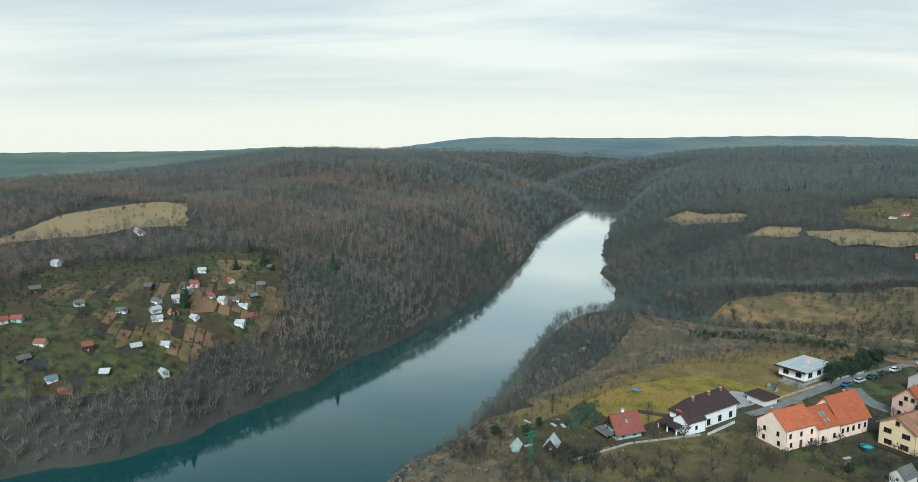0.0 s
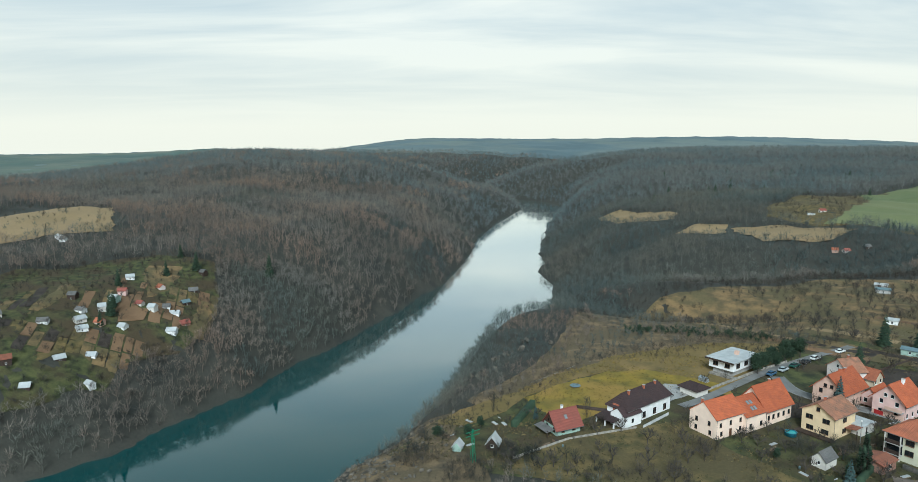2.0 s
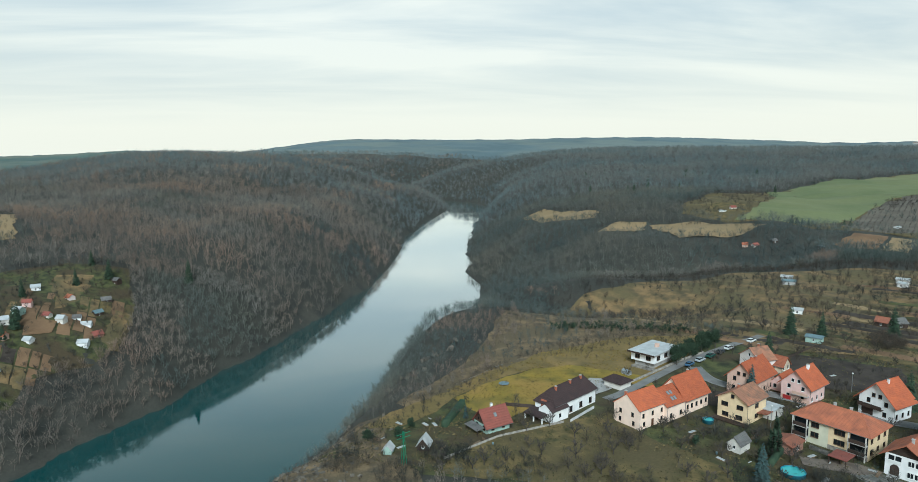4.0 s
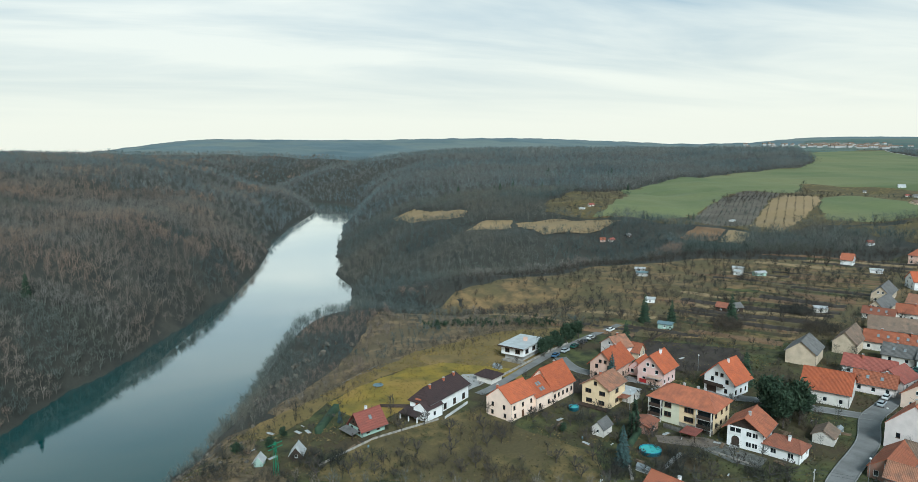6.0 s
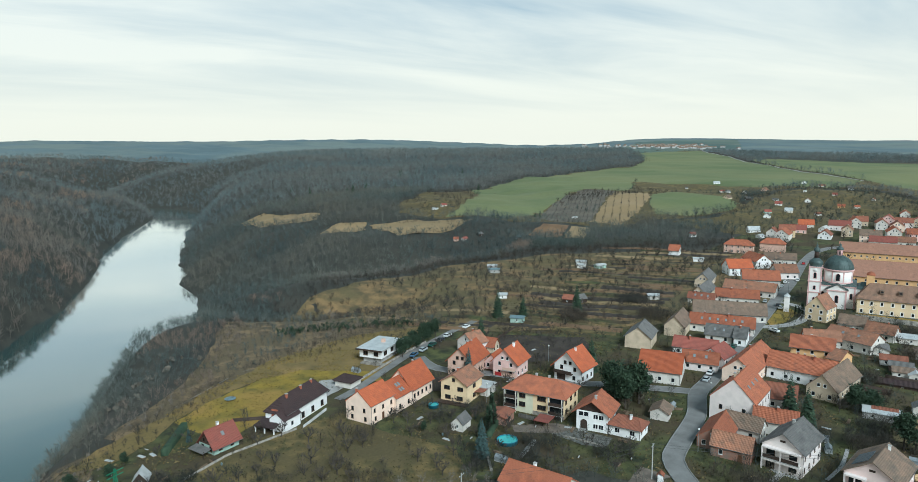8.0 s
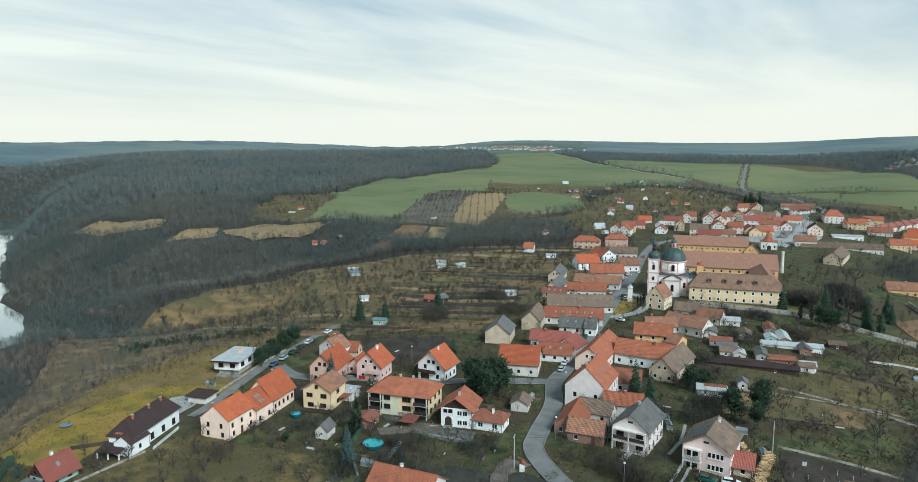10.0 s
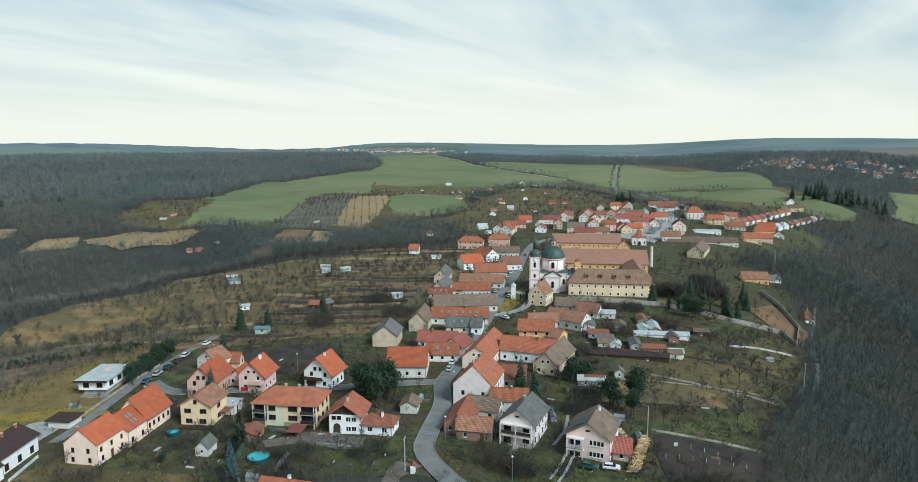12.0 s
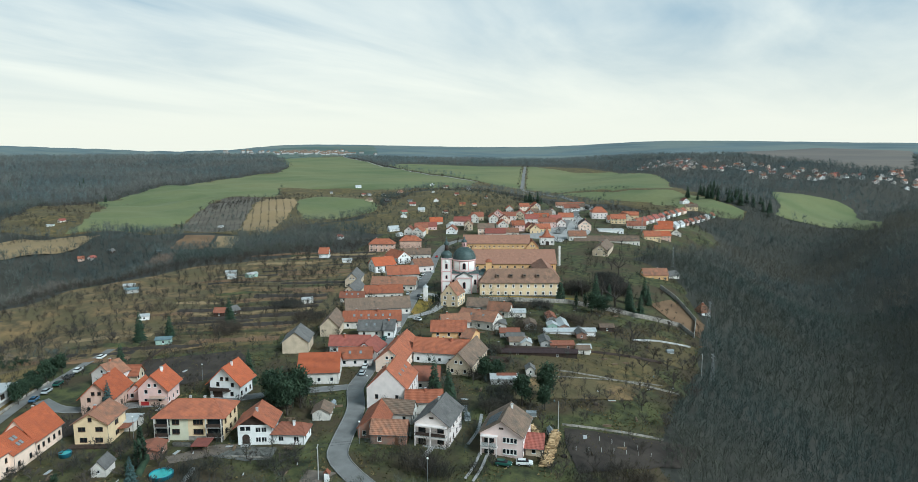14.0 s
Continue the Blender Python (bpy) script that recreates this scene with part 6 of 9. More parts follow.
house("garden_hut", 20.0, 163.3, 70, 3.4, 2.9, 1.7, 3.5, "timber", "sheet", chim=0, over=0.4, label="dark timber garden hut with a pale metal roof", category="hut", group="garden huts", win={"A": (1, [0.8])}, gutter=False, ww=0.8, wh=0.8)
house("garden_hut", 10.8, 163, 70, 2.6, 2.2, 1.5, 2.7, "mint", "sheet", chim=0, over=0.3, label="small white-roofed garden hut with a green front", category="hut", group="garden huts", win={"A": (1, [0.7])}, gutter=False, ww=0.8, wh=0.8)
house("garden_shed", 97.8, 146.6, 30, 5.0, 3.4, 2.3, 4.0, "offwhite", "r_grey", chim=0, over=0.3, label="white garden shed with a dark green-grey roof", category="shed", group="sheds", win={"A": (1, [1.0])}, gutter=False, ww=0.7, wh=0.9)
house("garage", 109.8, 144.4, 28, 6.0, 5.2, 2.4, 3.0, "brick", "r_rust", chim=0, over=0.4, label="low brick garage with a rust-brown roof", category="garage", group="sheds", win={"F": (1, [0.9])}, gutter=False)
house("garage", 118, 165.5, -62, 7.5, 6.0, 2.7, 2.9, "offwhite", "sheet", chim=0, over=0.3, label="flat-roofed pale garage beside the yellow house", category="garage", group="sheds", win={"A": (2, [1.2])}, gutter=False, ww=0.9, wh=0.8)
house("shed", 149, 121, 30, 6.0, 5.0, 2.5, 3.9, "offwhite", "r_lichen", chim=0, over=0.5, label="old whitewashed shed with a sagging brown roof", category="shed", group="sheds", win={"F": (1, [1.0])}, gutter=False)
house("house", 92, 107, -70, 15, 9, 3.6, 6.6, "offwhite", "r_orange", chim=1, label="low house with an orange-red roof in the gardens", chim_mat="white")
house("house", 86.0, 194.6, -60, 6.2, 5.4, 2.4, 3.6, "offwhite", "r_brown", hip=1.6, chim=0, over=0.6, win={}, label="open shelter with a dark brown hipped roof", category="shelter", group="sheds", gutter=False)

drape("pavement", [(115.5, 129.5), (117.5, 120.0), (121.5, 115.5), (127.0, 118.5), (123.0, 128.0), (119.0, 132.0)], 2, 0.26, "stonepave", "rough stone terrace before the villa", "terrace", 0.1)
cp = thing("carport", 117.5, 135.0, gz(117.5, 135.0), 28, "low carport with a flat dark red roof", "carport", "sheds")
part("roof", new_box(-2.6, 2.6, -2.2, 2.2, 2.1, 2.28, bevel=0.04), "r_red", cp)
for sx in (-2.3, 2.3):
    for sy in (-1.9, 1.9):
        part("post", new_box(sx - 0.08, sx + 0.08, sy - 0.08, sy + 0.08, -0.5, 2.1), "timber", cp)


def stakes(rows):
    """Pale stakes in two rows on the dug plot."""
    for (ax, ay), (bx, by), n in rows:
        for k in range(n):
            x, y = ax + (bx - ax) * k / (n - 1), ay + (by - ay) * k / (n - 1)
            single("garden_stake", tube(bmesh.new(), 0.05, 0.04, -0.3, 1.5, 6), "frame", pose(x, y, gz(x, y)), "pale stake in the dug vegetable plot", "stake", "garden stakes")


stakes([((165.5, 50.2), (177.0, 32.9), 7), ((175.0, 50.1), (178.2, 36.9), 5)])

# ---------- vehicles ----------
CARPAINT = {"white": (0.72, 0.72, 0.70), "silver": (0.42, 0.45, 0.46), "dark": (0.03, 0.035, 0.04), "red": (0.40, 0.03, 0.03), "green": (0.03, 0.09, 0.07), "blue": (0.06, 0.12, 0.20)}
for k, c in CARPAINT.items():
    M["car_" + k] = mat("car_paint_" + k, c, 0.25, 0.05, 0.5, 3, 0, spec=0.5)
M["tyre"] = mat("tyre_rubber", (0.02, 0.02, 0.02), 0.9, 0.2, 2, 9, 0)


def car_body(van=False):
    bm = bmesh.new()
    prof = [(-2.1, 0.35), (2.1, 0.35), (2.15, 0.7), (1.95, 0.95), (1.1, 1.05), (-2.0, 1.08), (-2.15, 0.75)]
    a = [bm.verts.new((x, -0.86, z)) for x, z in prof]
    b = [bm.verts.new((x, 0.86, z)) for x, z in prof]
    bm.faces.new(a); bm.faces.new(b[::-1])
    for i in range(len(prof)):
        j = (i + 1) % len(prof)
        bm.faces.new((a[j], a[i], b[i], b[j]))
    bmesh.ops.recalc_face_normals(bm, faces=bm.faces)
    bmesh.ops.bevel(bm, geom=list(bm.edges), offset=0.07, segments=1, affect="EDGES")
    return bm


def cabin_mesh(grow, top):
    bm = bmesh.new()
    v = []
    for y, z, x0, x1 in ((-0.80 - grow, 1.0, -1.95, 1.15), (-0.62 - grow, top, -1.6, 0.35), (0.62 + grow, top, -1.6, 0.35), (0.80 + grow, 1.0, -1.95, 1.15)):
        v.append([bm.verts.new((x0, y, z)), bm.verts.new((x1, y, z))])
    for i in range(3):
        bm.faces.new((v[i][0], v[i][1], v[i + 1][1], v[i + 1][0]))
    for k in (0, 1):
        bm.faces.new([v[i][k] for i in range(4)])
    bm.faces.new((v[0][0], v[3][0], v[3][1], v[0][1]))
    bmesh.ops.recalc_face_normals(bm, faces=bm.faces)
    return bm


CAR_MESH = {}


def car(x, y, rot, paint, label=""):
    o = thing("car", x, y, gz(x, y) + 0.34, rot, label or f"parked {paint} car beside the road", "car", "parked cars")
    if not CAR_MESH:
        CAR_MESH["cabin"] = mesh_of(cabin_mesh(0.0, 1.46), "cabin", "glass")
        tb = bmesh.new(); bmesh.ops.create_cone(tb, cap_ends=True, segments=14, radius1=0.32, radius2=0.32, depth=0.2, matrix=pose(0, 0, 0, 90))
        CAR_MESH["tyre"] = mesh_of(tb, "tyre", "tyre")
        rb = bmesh.new(); bmesh.ops.create_cone(rb, cap_ends=True, segments=10, radius1=0.19, radius2=0.19, depth=0.23, matrix=pose(0, 0, 0, 90))
        CAR_MESH["rim"] = mesh_of(rb, "rim", "steel")
        CAR_MESH["lamp"] = mesh_of(new_box(-0.04, 0.04, -0.16, 0.16, -0.07, 0.07), "headlight", "frame")
    if paint not in CAR_MESH:
        CAR_MESH[paint] = mesh_of(car_body(), "body", "car_" + paint)
        rf = bmesh.new(); box(rf, -1.58, 0.3, -0.6, 0.6, 1.45, 1.5, bevel=0.02)
        CAR_MESH["roof" + paint] = mesh_of(rf, "roof", "car_" + paint)
    part("body", CAR_MESH[paint], "glass", o)
    c = part("cabin", CAR_MESH["cabin"], "glass", o, "dark glazed cabin")
    part("roof", CAR_MESH["roof" + paint], "glass", c)
    for sx in (-1.3, 1.3):
        for sy in (-0.8, 0.8):
            w = part("wheel", CAR_MESH["tyre"], "tyre", o, m=pose(sx, sy, 0.32))
            part("rim", CAR_MESH["rim"], "steel", w)
    for sy in (-0.6, 0.6):
        part("headlight", CAR_MESH["lamp"], "frame", o, m=pose(2.12, sy, 0.72))
    return o


for x, y, r, p in ((183.8, 131.6, 23, "silver"), (190.1, 134.8, 23, "white"), (200.6, 139.0, 23, "dark"), (214.5, 145.2, 23, "white"), (222.2, 148.1, 23, "green"), (229.8, 151.1, 23, "dark"), (239.8, 154.0, 23, "red"), (287.2, 177.8, 26, "dark"),
                   (281.2, 175.0, 26, "white"), (298.4, 183.5, 27, "silver"), (326.7, 194.7, 26, "dark"), (336.9, 198.4, 25, "silver"), (348.0, 203.1, 25, "white"), (358.0, 201.8, 26, "white"), (296.2, 175.5, 25, "dark"), (292.1, 171.7, 25, "white"), (254.5, 151.7, 80, "white"),
                   (371.3, 214.4, 27, "silver"), (381.5, 219.1, 27, "white"), (392.6, 223.8, 27, "dark"), (408.7, 227.3, 27, "red"), (118, 207.5, 36, "blue"), (124, 211, 32, "silver"), (130, 214.5, 30, "green"), (136, 218, 30, "dark"), (141.5, 221.5, 30, "white"), (155, 228, 28, "white"),
                   (149.4, 58.5, -68, "white"), (146.2, 62.8, -75, "green"), (136, 162, -55, "white")):
    car(x, y, r, p)


# ---------- small garden things ----------
def pool(x, y, r, label):
    o = thing("swimming_pool", x, y, gz(x, y) + 0.15, 20, label, "pool", "garden pools")
    part("pool_wall", lathe([(r - 0.05, 0), (r, 0), (r + 0.02, 1.0), (r + 0.1, 1.05), (r - 0.12, 1.08), (r - 0.1, 0.9)], 28), "poolrim", o)
    part("water_surface", lathe([(0, 0.85), (r - 0.08, 0.85)], 28), "pool", o)
    lad = bmesh.new()
    for s in (-0.25, 0.25):
        stick(lad, (r + 0.35, s, 0), (r, s, 1.5), 0.03, 0.03)
    for i in range(4):
        stick(lad, (r + 0.3 - 0.08 * i, -0.25, 0.25 + 0.3 * i), (r + 0.3 - 0.08 * i, 0.25, 0.25 + 0.3 * i), 0.02, 0.02)
    part("ladder", lad, "steel", o)


pool(102.5, 132.1, 2.7, "round turquoise garden pool with a blue wall")
pool(99, 163.1, 1.5, "small round blue garden pool")
tr = thing("trampoline", 51.0, 203.4, gz(51, 203.4), 0, "round trampoline with a blue-grey mat on the lawn", "trampoline")
part("mat", lathe([(0, 0.85), (2.2, 0.88), (2.5, 0.92), (2.55, 0.84), (0, 0.8)], 24), "tarp", tr)
for k in range(6):
    a = k * 1.047
    part("leg", stick(bmesh.new(), (2.4 * math.cos(a), 2.4 * math.sin(a), -0.2), (2.4 * math.cos(a), 2.4 * math.sin(a), 0.86), 0.04, 0.04), "steel", tr)
tr.matrix_basis = tr.matrix_basis @ Matrix.Diagonal((0.68, 0.68, 0.8, 1))


def log_pile(ax, ay, bx, by, n, label):
    o = thing("log_pile", ax, ay, gz(ax, ay), 0, label, "log pile", kind="stuff")
    rng = random.Random(4)
    bm = bmesh.new()
    for i in range(n):
        t = rng.random()
        lay = int(rng.random() ** 1.6 * 6)
        x, y = (bx - ax) * t, (by - ay) * t
        d = math.atan2(by - ay, bx - ax) + math.pi / 2 + rng.uniform(-0.5, 0.5)
        off = rng.uniform(-1.1, 1.1) * (1 - lay / 8)
        cx, cy = x + off * math.cos(d), y + off * math.sin(d)
        l = rng.uniform(0.5, 0.9)
        z = 0.25 + lay * 0.27
        stick(bm, (cx - l * math.cos(d), cy - l * math.sin(d), z + rng.uniform(-.08, .08)), (cx + l * math.cos(d), cy + l * math.sin(d), z + rng.uniform(-.08, .08)), 0.14, 0.13, 6)
    me = mesh_of(bm, "log_pile", "log")
    ob = new("logs", me)
    ob.parent = o


log_pile(151.4, 53.9, 171.2, 57.9, 620, "long heap of pale split logs")
log_pile(168.4, 62.7, 170.9, 65.1, 60, "small heap of pale logs")


def wall_line(name, pts, h, th, material, label, category="wall", step=3.0, cap=None):
    """A garden wall or fence that steps along the land."""
    V, F = [], []
    for (ax, ay), (bx, by) in zip(pts[:-1], pts[1:]):
        n = max(1, int(math.hypot(bx - ax, by - ay) / step))
        d = Vector((bx - ax, by - ay)).normalized()
        nx, ny = -d.y * th / 2, d.x * th / 2
        for k in range(n + 1):
            x, y = ax + (bx - ax) * k / n, ay + (by - ay) * k / n
            z = gz(x, y)
            i = len(V)
            V += [(x - nx, y - ny, z - 0.5), (x - nx, y - ny, z + h), (x + nx, y + ny, z + h), (x + nx, y + ny, z - 0.5)]
            if k:
                for q in range(3):
                    F += [i - 4 + q, i + q, i + q + 1, i - 3 + q]
            if k in (0, n):
                F += [i, i + 1, i + 2, i + 3]
    me = raw_mesh(name, np.array(V), np.array(F), 4, material)
    return tagged(new(name, me), label, category, kind="structure")


wall_line("garden_wall", [(24, 156), (40, 165.5), (60, 170.8)], 0.8, 0.12, "stone", "low pale boundary wall of the orchard")
wall_line("garden_wall", [(62, 171), (72, 179)], 0.9, 0.2, "concrete", "pale yard wall of the brown-roofed house")
wall_line("garden_wall", [(47, 186), (58, 181)], 1.2, 0.2, "timber", "dark board fence by the lawn")
wall_line("garden_wall", [(91, 196), (116, 212), (130, 219.5)], 1.0, 0.25, "stone", "stone roadside wall along the lane")
wall_line("garden_wall", [(36, 209), (48, 218), (60, 227), (74, 231)], 0.15, 0.25, "stone", "low stone edging of the lawn")
wall_line("garden_wall", [(303.3, 144.3), (309.8, 129.1), (321.1, 102.8), (320.7, 90.8), (322.2, 70.8), (331.6, 50.5), (323.4, 42.7)], 2.2, 0.4, "stone", "old monastery garden wall")
wall_line("garden_wall", [(323.4, 42.7), (351.5, 45.9), (381.9, 61.0), (398.3, 72.6)], 2.4, 0.4, "stone", "old monastery garden wall")
wall_line("garden_wall", [(178.7, 58.5), (184.3, 46.3), (191.3, 32.3)], 0.7, 0.3, "stone", "low wall of the dug plot")
wall_line("garden_wall", [(207.6, 86.1), (223.8, 59.6), (237.3, 41.2)], 0.6, 0.15, "stone", "low wall between back gardens")
wall_line("garden_wall", [(236.0, 101.2), (248.3, 74.9), (263.4, 46.4)], 1.2, 0.2, "timber", "dark board fence between back gardens")
wall_line("garden_wall", [(138, 131), (141, 122)], 0.0 + 1.1, 0.15, "timber", "dark fence beside the villa garden")
wall_line("garden_wall", [(115.5, 143.5), (117.5, 139)], 1.2, 0.7, "stone", "rockery wall beside the hedge")
wall_line("garden_wall", [(90, 122), (100, 141)], 0.8, 0.6, "stone", "heaped stone edging of the gardens")
wall_line("garden_wall", [(128, 190), (150, 205), (175, 218)], 1.0, 0.1, "timber", "dark garden fence")
wall_line("garden_wall", [(221.8, 74.5), (227.7, 54.0), (235.4, 34.8)], 0.7, 0.3, "stone", "pale dry-stone wall across the back gardens")
wall_line("garden_wall", [(282.3, 62.0), (293.1, 53.7), (304.2, 41.6)], 0.9, 0.5, "concrete", "long strip of pale sheeting beside the garden path")
wall_line("garden_wall", [(116.8, 127.6), (121.7, 115.8)], 0.6, 0.3, "stone", "low terrace wall of the villa garden")
wall_line("garden_wall", [(108.5, 128.2), (100.0, 123.6)], 0.9, 0.8, "concrete", "stacked pale blocks along the garden edge")
wall_line("garden_wall", [(233.6, 94.6), (247.1, 74.2)], 1.8, 0.3, "timber", "dark plank fence behind the sheds")
wall_line("garden_wall", [(215.6, 107.7), (220.4, 92.5)], 2.0, 0.3, "timber", "tall dark board fence behind the barns")
wall_line("hedge", [(27, 175), (35, 190)], 1.8, 1.6, "needle", "dark clipped evergreen hedge", "hedge")
wall_line("hedge", [(100, 137), (112, 147)], 1.6, 1.2, "needle", "dark clipped evergreen hedge", "hedge")


def lamp_post(x, y, h=6.0):
    o = thing("street_lamp", x, y, gz(x, y), 0, "grey steel street lamp with a round white head", "street lamp", "street lamps")
    part("pole", tube(bmesh.new(), 0.08, 0.05, 0, h, 8), "steel", o)
    part("lamp_head", lathe([(0, h), (0.22, h + 0.05), (0.28, h + 0.25), (0.15, h + 0.45), (0, h + 0.5)], 10), "frame", o, "round white lamp head")


for x, y in ((155.4, 157.5), (154, 175), (129.4, 74.8), (139.0, 101.0), (169.5, 119.7), (224.2, 141.6), (267.0, 168.4), (323.5, 186.8), (114, 157)):
    lamp_post(x, y)


def utility_pole(x, y, h, arms=1):
    o = thing("utility_pole", x, y, gz(x, y), 25, "grey concrete utility pole with cross arm", "pole", "utility poles")
    part("pole", tube(bmesh.new(), 0.16, 0.1, -0.5, h, 8), "concrete", o)
    for k in range(arms):
        part("cross_arm", new_box(-0.9, 0.9, -0.05, 0.05, h - 0.6 - k, h - 0.48 - k), "steel", o)
        for s in (-0.8, 0.0, 0.8):
            part("insulator", tube(bmesh.new(), 0.05, 0.04, h - 0.48 - k, h - 0.25 - k, 6, s), "frame", o)
    return Vector((x, y, gz(x, y) + h - 0.3))


def cable(a, b, sag=1.5, r=0.025):
    """One hanging wire, a single closed tube."""
    bm = bmesh.new()
    d = (b - a).normalized()
    side = d.cross(Vector((0, 0, 1))).normalized() * r
    up = Vector((0, 0, r))
    rings = []
    for i in range(11):
        p = a.lerp(b, i / 10) - Vector((0, 0, sag * 4 * (i / 10) * (1 - i / 10)))
        rings.append([bm.verts.new(p + q) for q in (side, up, -side, -up)])
    for p, q in zip(rings[:-1], rings[1:]):
        for k in range(4):
            bm.faces.new((p[k], p[(k + 1) % 4], q[(k + 1) % 4], q[k]))
    bm.faces.new(rings[0]); bm.faces.new(rings[-1][::-1])
    tagged(new("power_cable", mesh_of(bm, "power_cable", "cable")), "thin dark power cable hanging between poles", "cable", "power cables")


tops = [utility_pole(x, y, 9) for x, y in ((30, 118), (74, 111), (118.3, 98), (173.7, 58.0), (269.8, 32.2))]
for a, b in zip(tops[:-1], tops[1:]):
    for o_ in (-0.8, 0.8):
        cable(a + Vector((o_ * 0.3, o_, 0)), b + Vector((o_ * 0.3, o_, 0)))


def lattice_mast(x, y, h, material="steel", w=1.4, label="grey lattice power pylon with cross arms"):
    o = thing("pylon", x, y, gz(x, y), 30, label, "pylon", "power pylons")
    for sx in (-1, 1):
        for sy in (-1, 1):
            part("leg", stick(bmesh.new(), (sx * w / 2, sy * w / 2, -0.5), (sx * 0.15, sy * 0.15, h), 0.07, 0.05, 4), material, o)
    near = material == "greenpaint"
    br = bmesh.new()
    n = int(h / 1.6)
    for i in range(n):
        z0, z1 = h * i / n, h * (i + 1) / n
        f0, f1 = w / 2 * (1 - i / n) + 0.15 * i / n, w / 2 * (1 - (i + 1) / n) + 0.15 * (i + 1) / n
        for (ax, ay), (bx, by) in (((-1, -1), (1, -1)), ((1, -1), (1, 1)), ((1, 1), (-1, 1)), ((-1, 1), (-1, -1))):
            stick(br, (ax * f0, ay * f0, z0), (bx * f1, by * f1, z1), 0.035, 0.035, 4)
            if near:
                part("brace", br, material, o)
                br = bmesh.new()
    if not near:
        tagged(part("bracing", br, material, o), kind="stuff")
    else:
        br.free()
    for z in (h * 0.8, h * 0.92):
        part("cross_arm", new_box(-2.0, 2.0, -0.08, 0.08, z, z + 0.15), material, o)
    return Vector((x, y, gz(x, y) + h * 0.9))


pt = [lattice_mast(269.7, 28.2, 11), lattice_mast(353.3, 39.8, 14), lattice_mast(472.5, 78.4, 14), lattice_mast(624.1, 132.1, 14)]
for a, b in zip(pt[:-1], pt[1:]):
    for s in (-1.8, 1.8):
        cable(a + Vector((0, s, 0)), b + Vector((0, s, 0)), 2.5, 0.04)
lattice_mast(14, 155.8, 8.5, "greenpaint", 1.0, "green lattice mast beside the garden huts")
lattice_mast(996.8, 396.5, 38, "steel", 3.0, "tall lattice radio mast beside the field road")
for x, y, h, m, lab in ((418.7, 141.5, 13, "offwhite", "tall white boiler chimney"),):
    single("chimney_stack", tube(bmesh.new(), 1.1, 0.9, -1, h, 10), m, pose(x, y, gz(x, y)), lab, "chimney")
col = thing("column", 289.8, 167.7, 0, 27, "white baroque gate pillar with a red cap", "pillar")
part("shaft", new_box(-1.1, 1.1, -1.1, 1.1, -0.5, 7.2, bevel=0.08), "churchwhite", col)
part("cap", lathe([(1.9, 7.2), (1.9, 7.5), (0.8, 8.2), (0, 9.0)], 4), "sheet", col, m=pose(0, 0, 0, 0, 0, 45))
sh = thing("wayside_shrine", 119.2, 96.2, gz(119, 96), 30, "small white wayside shrine with an orange tiled cap", "shrine")
part("body", new_box(-0.7, 0.7, -0.6, 0.6, -0.4, 2.0, bevel=0.05), "white", sh)
part("roof", roof_mesh(1.5, 1.4, 2.0, 2.6, 0, 0.12, 0.1), "r_orange", sh)
part("niche", arch_panel(bmesh.new(), 0.5, 0.9, -0.63, -0.6, 0, 0.7), "timber", sh)
# ---------- smaller and farther houses ----------
def far_house(x, y, rot, L, W, eave, ridge, wall, roof, label, hip=0.0, small=False, blind=False):
    """A house seen from afar, with fewer openings."""
    if not ridge:
        ridge = eave + W * 0.5 * 0.78
    rows = [0.9] if eave < 5 else [0.9, 3.6]
    n = max(1, int(L / 3.4))
    if blind:
        w = {}
    elif small:
        w = {"F": (min(n, 2), [0.9]), "A": (1, [0.9])}
    else:
        w = {"F": (n, rows), "A": (2, rows)}
    return house("garden_house" if small else "house", x, y, rot, L, W, eave, ridge, wall, roof, hip=hip, over=0.35, win=w, chim=0 if small else 1, label=label, category="hut" if small else "house",
                 group="garden huts" if small else "village houses", gutter=False, ww=0.8 if small else 1.0, wh=1.0 if small else 1.3)


# ---------- far end of the village ----------
far_house(730.8, 308.7, 26, 16.0, 8.5, 4.2, 0, 'offwhite', 'r_orange', 'greyish white house with a orange tiled roof')
far_house(734.9, 279.6, 28, 11.1, 8.8, 5.6, 0, 'yellow', 'r_red', 'yellow house with a red roof')
far_house(582.4, 262.7, 29, 15.4, 8.1, 5.6, 0, 'offwhite', 'r_orange', 'greyish white house with a orange tiled roof')
far_house(544.3, 236.4, 30, 13.5, 9.4, 5.6, 0, 'offwhite', 'r_new', 'greyish white house with a bright orange roof')
far_house(546.7, 223.0, -56, 11.1, 8.7, 5.6, 0, 'pink', 'r_orange', 'pink house with a orange tiled roof')
far_house(603.6, 267.3, 22, 12.3, 9.5, 5.6, 0, 'pink', 'r_red', 'pink house with a red roof')
far_house(649.0, 262.2, 21, 16.7, 9.9, 5.6, 0, 'sand', 'r_red', 'weathered sand house with a red roof')
far_house(592.6, 227.6, -61, 12.9, 8.7, 5.6, 0, 'palepink', 'r_red', 'pale pink house with a red roof')
far_house(637.5, 236.1, -69, 13.3, 8.7, 3.4, 0, 'yellow', 'r_lichen', 'yellow house with a lichen-brown roof')
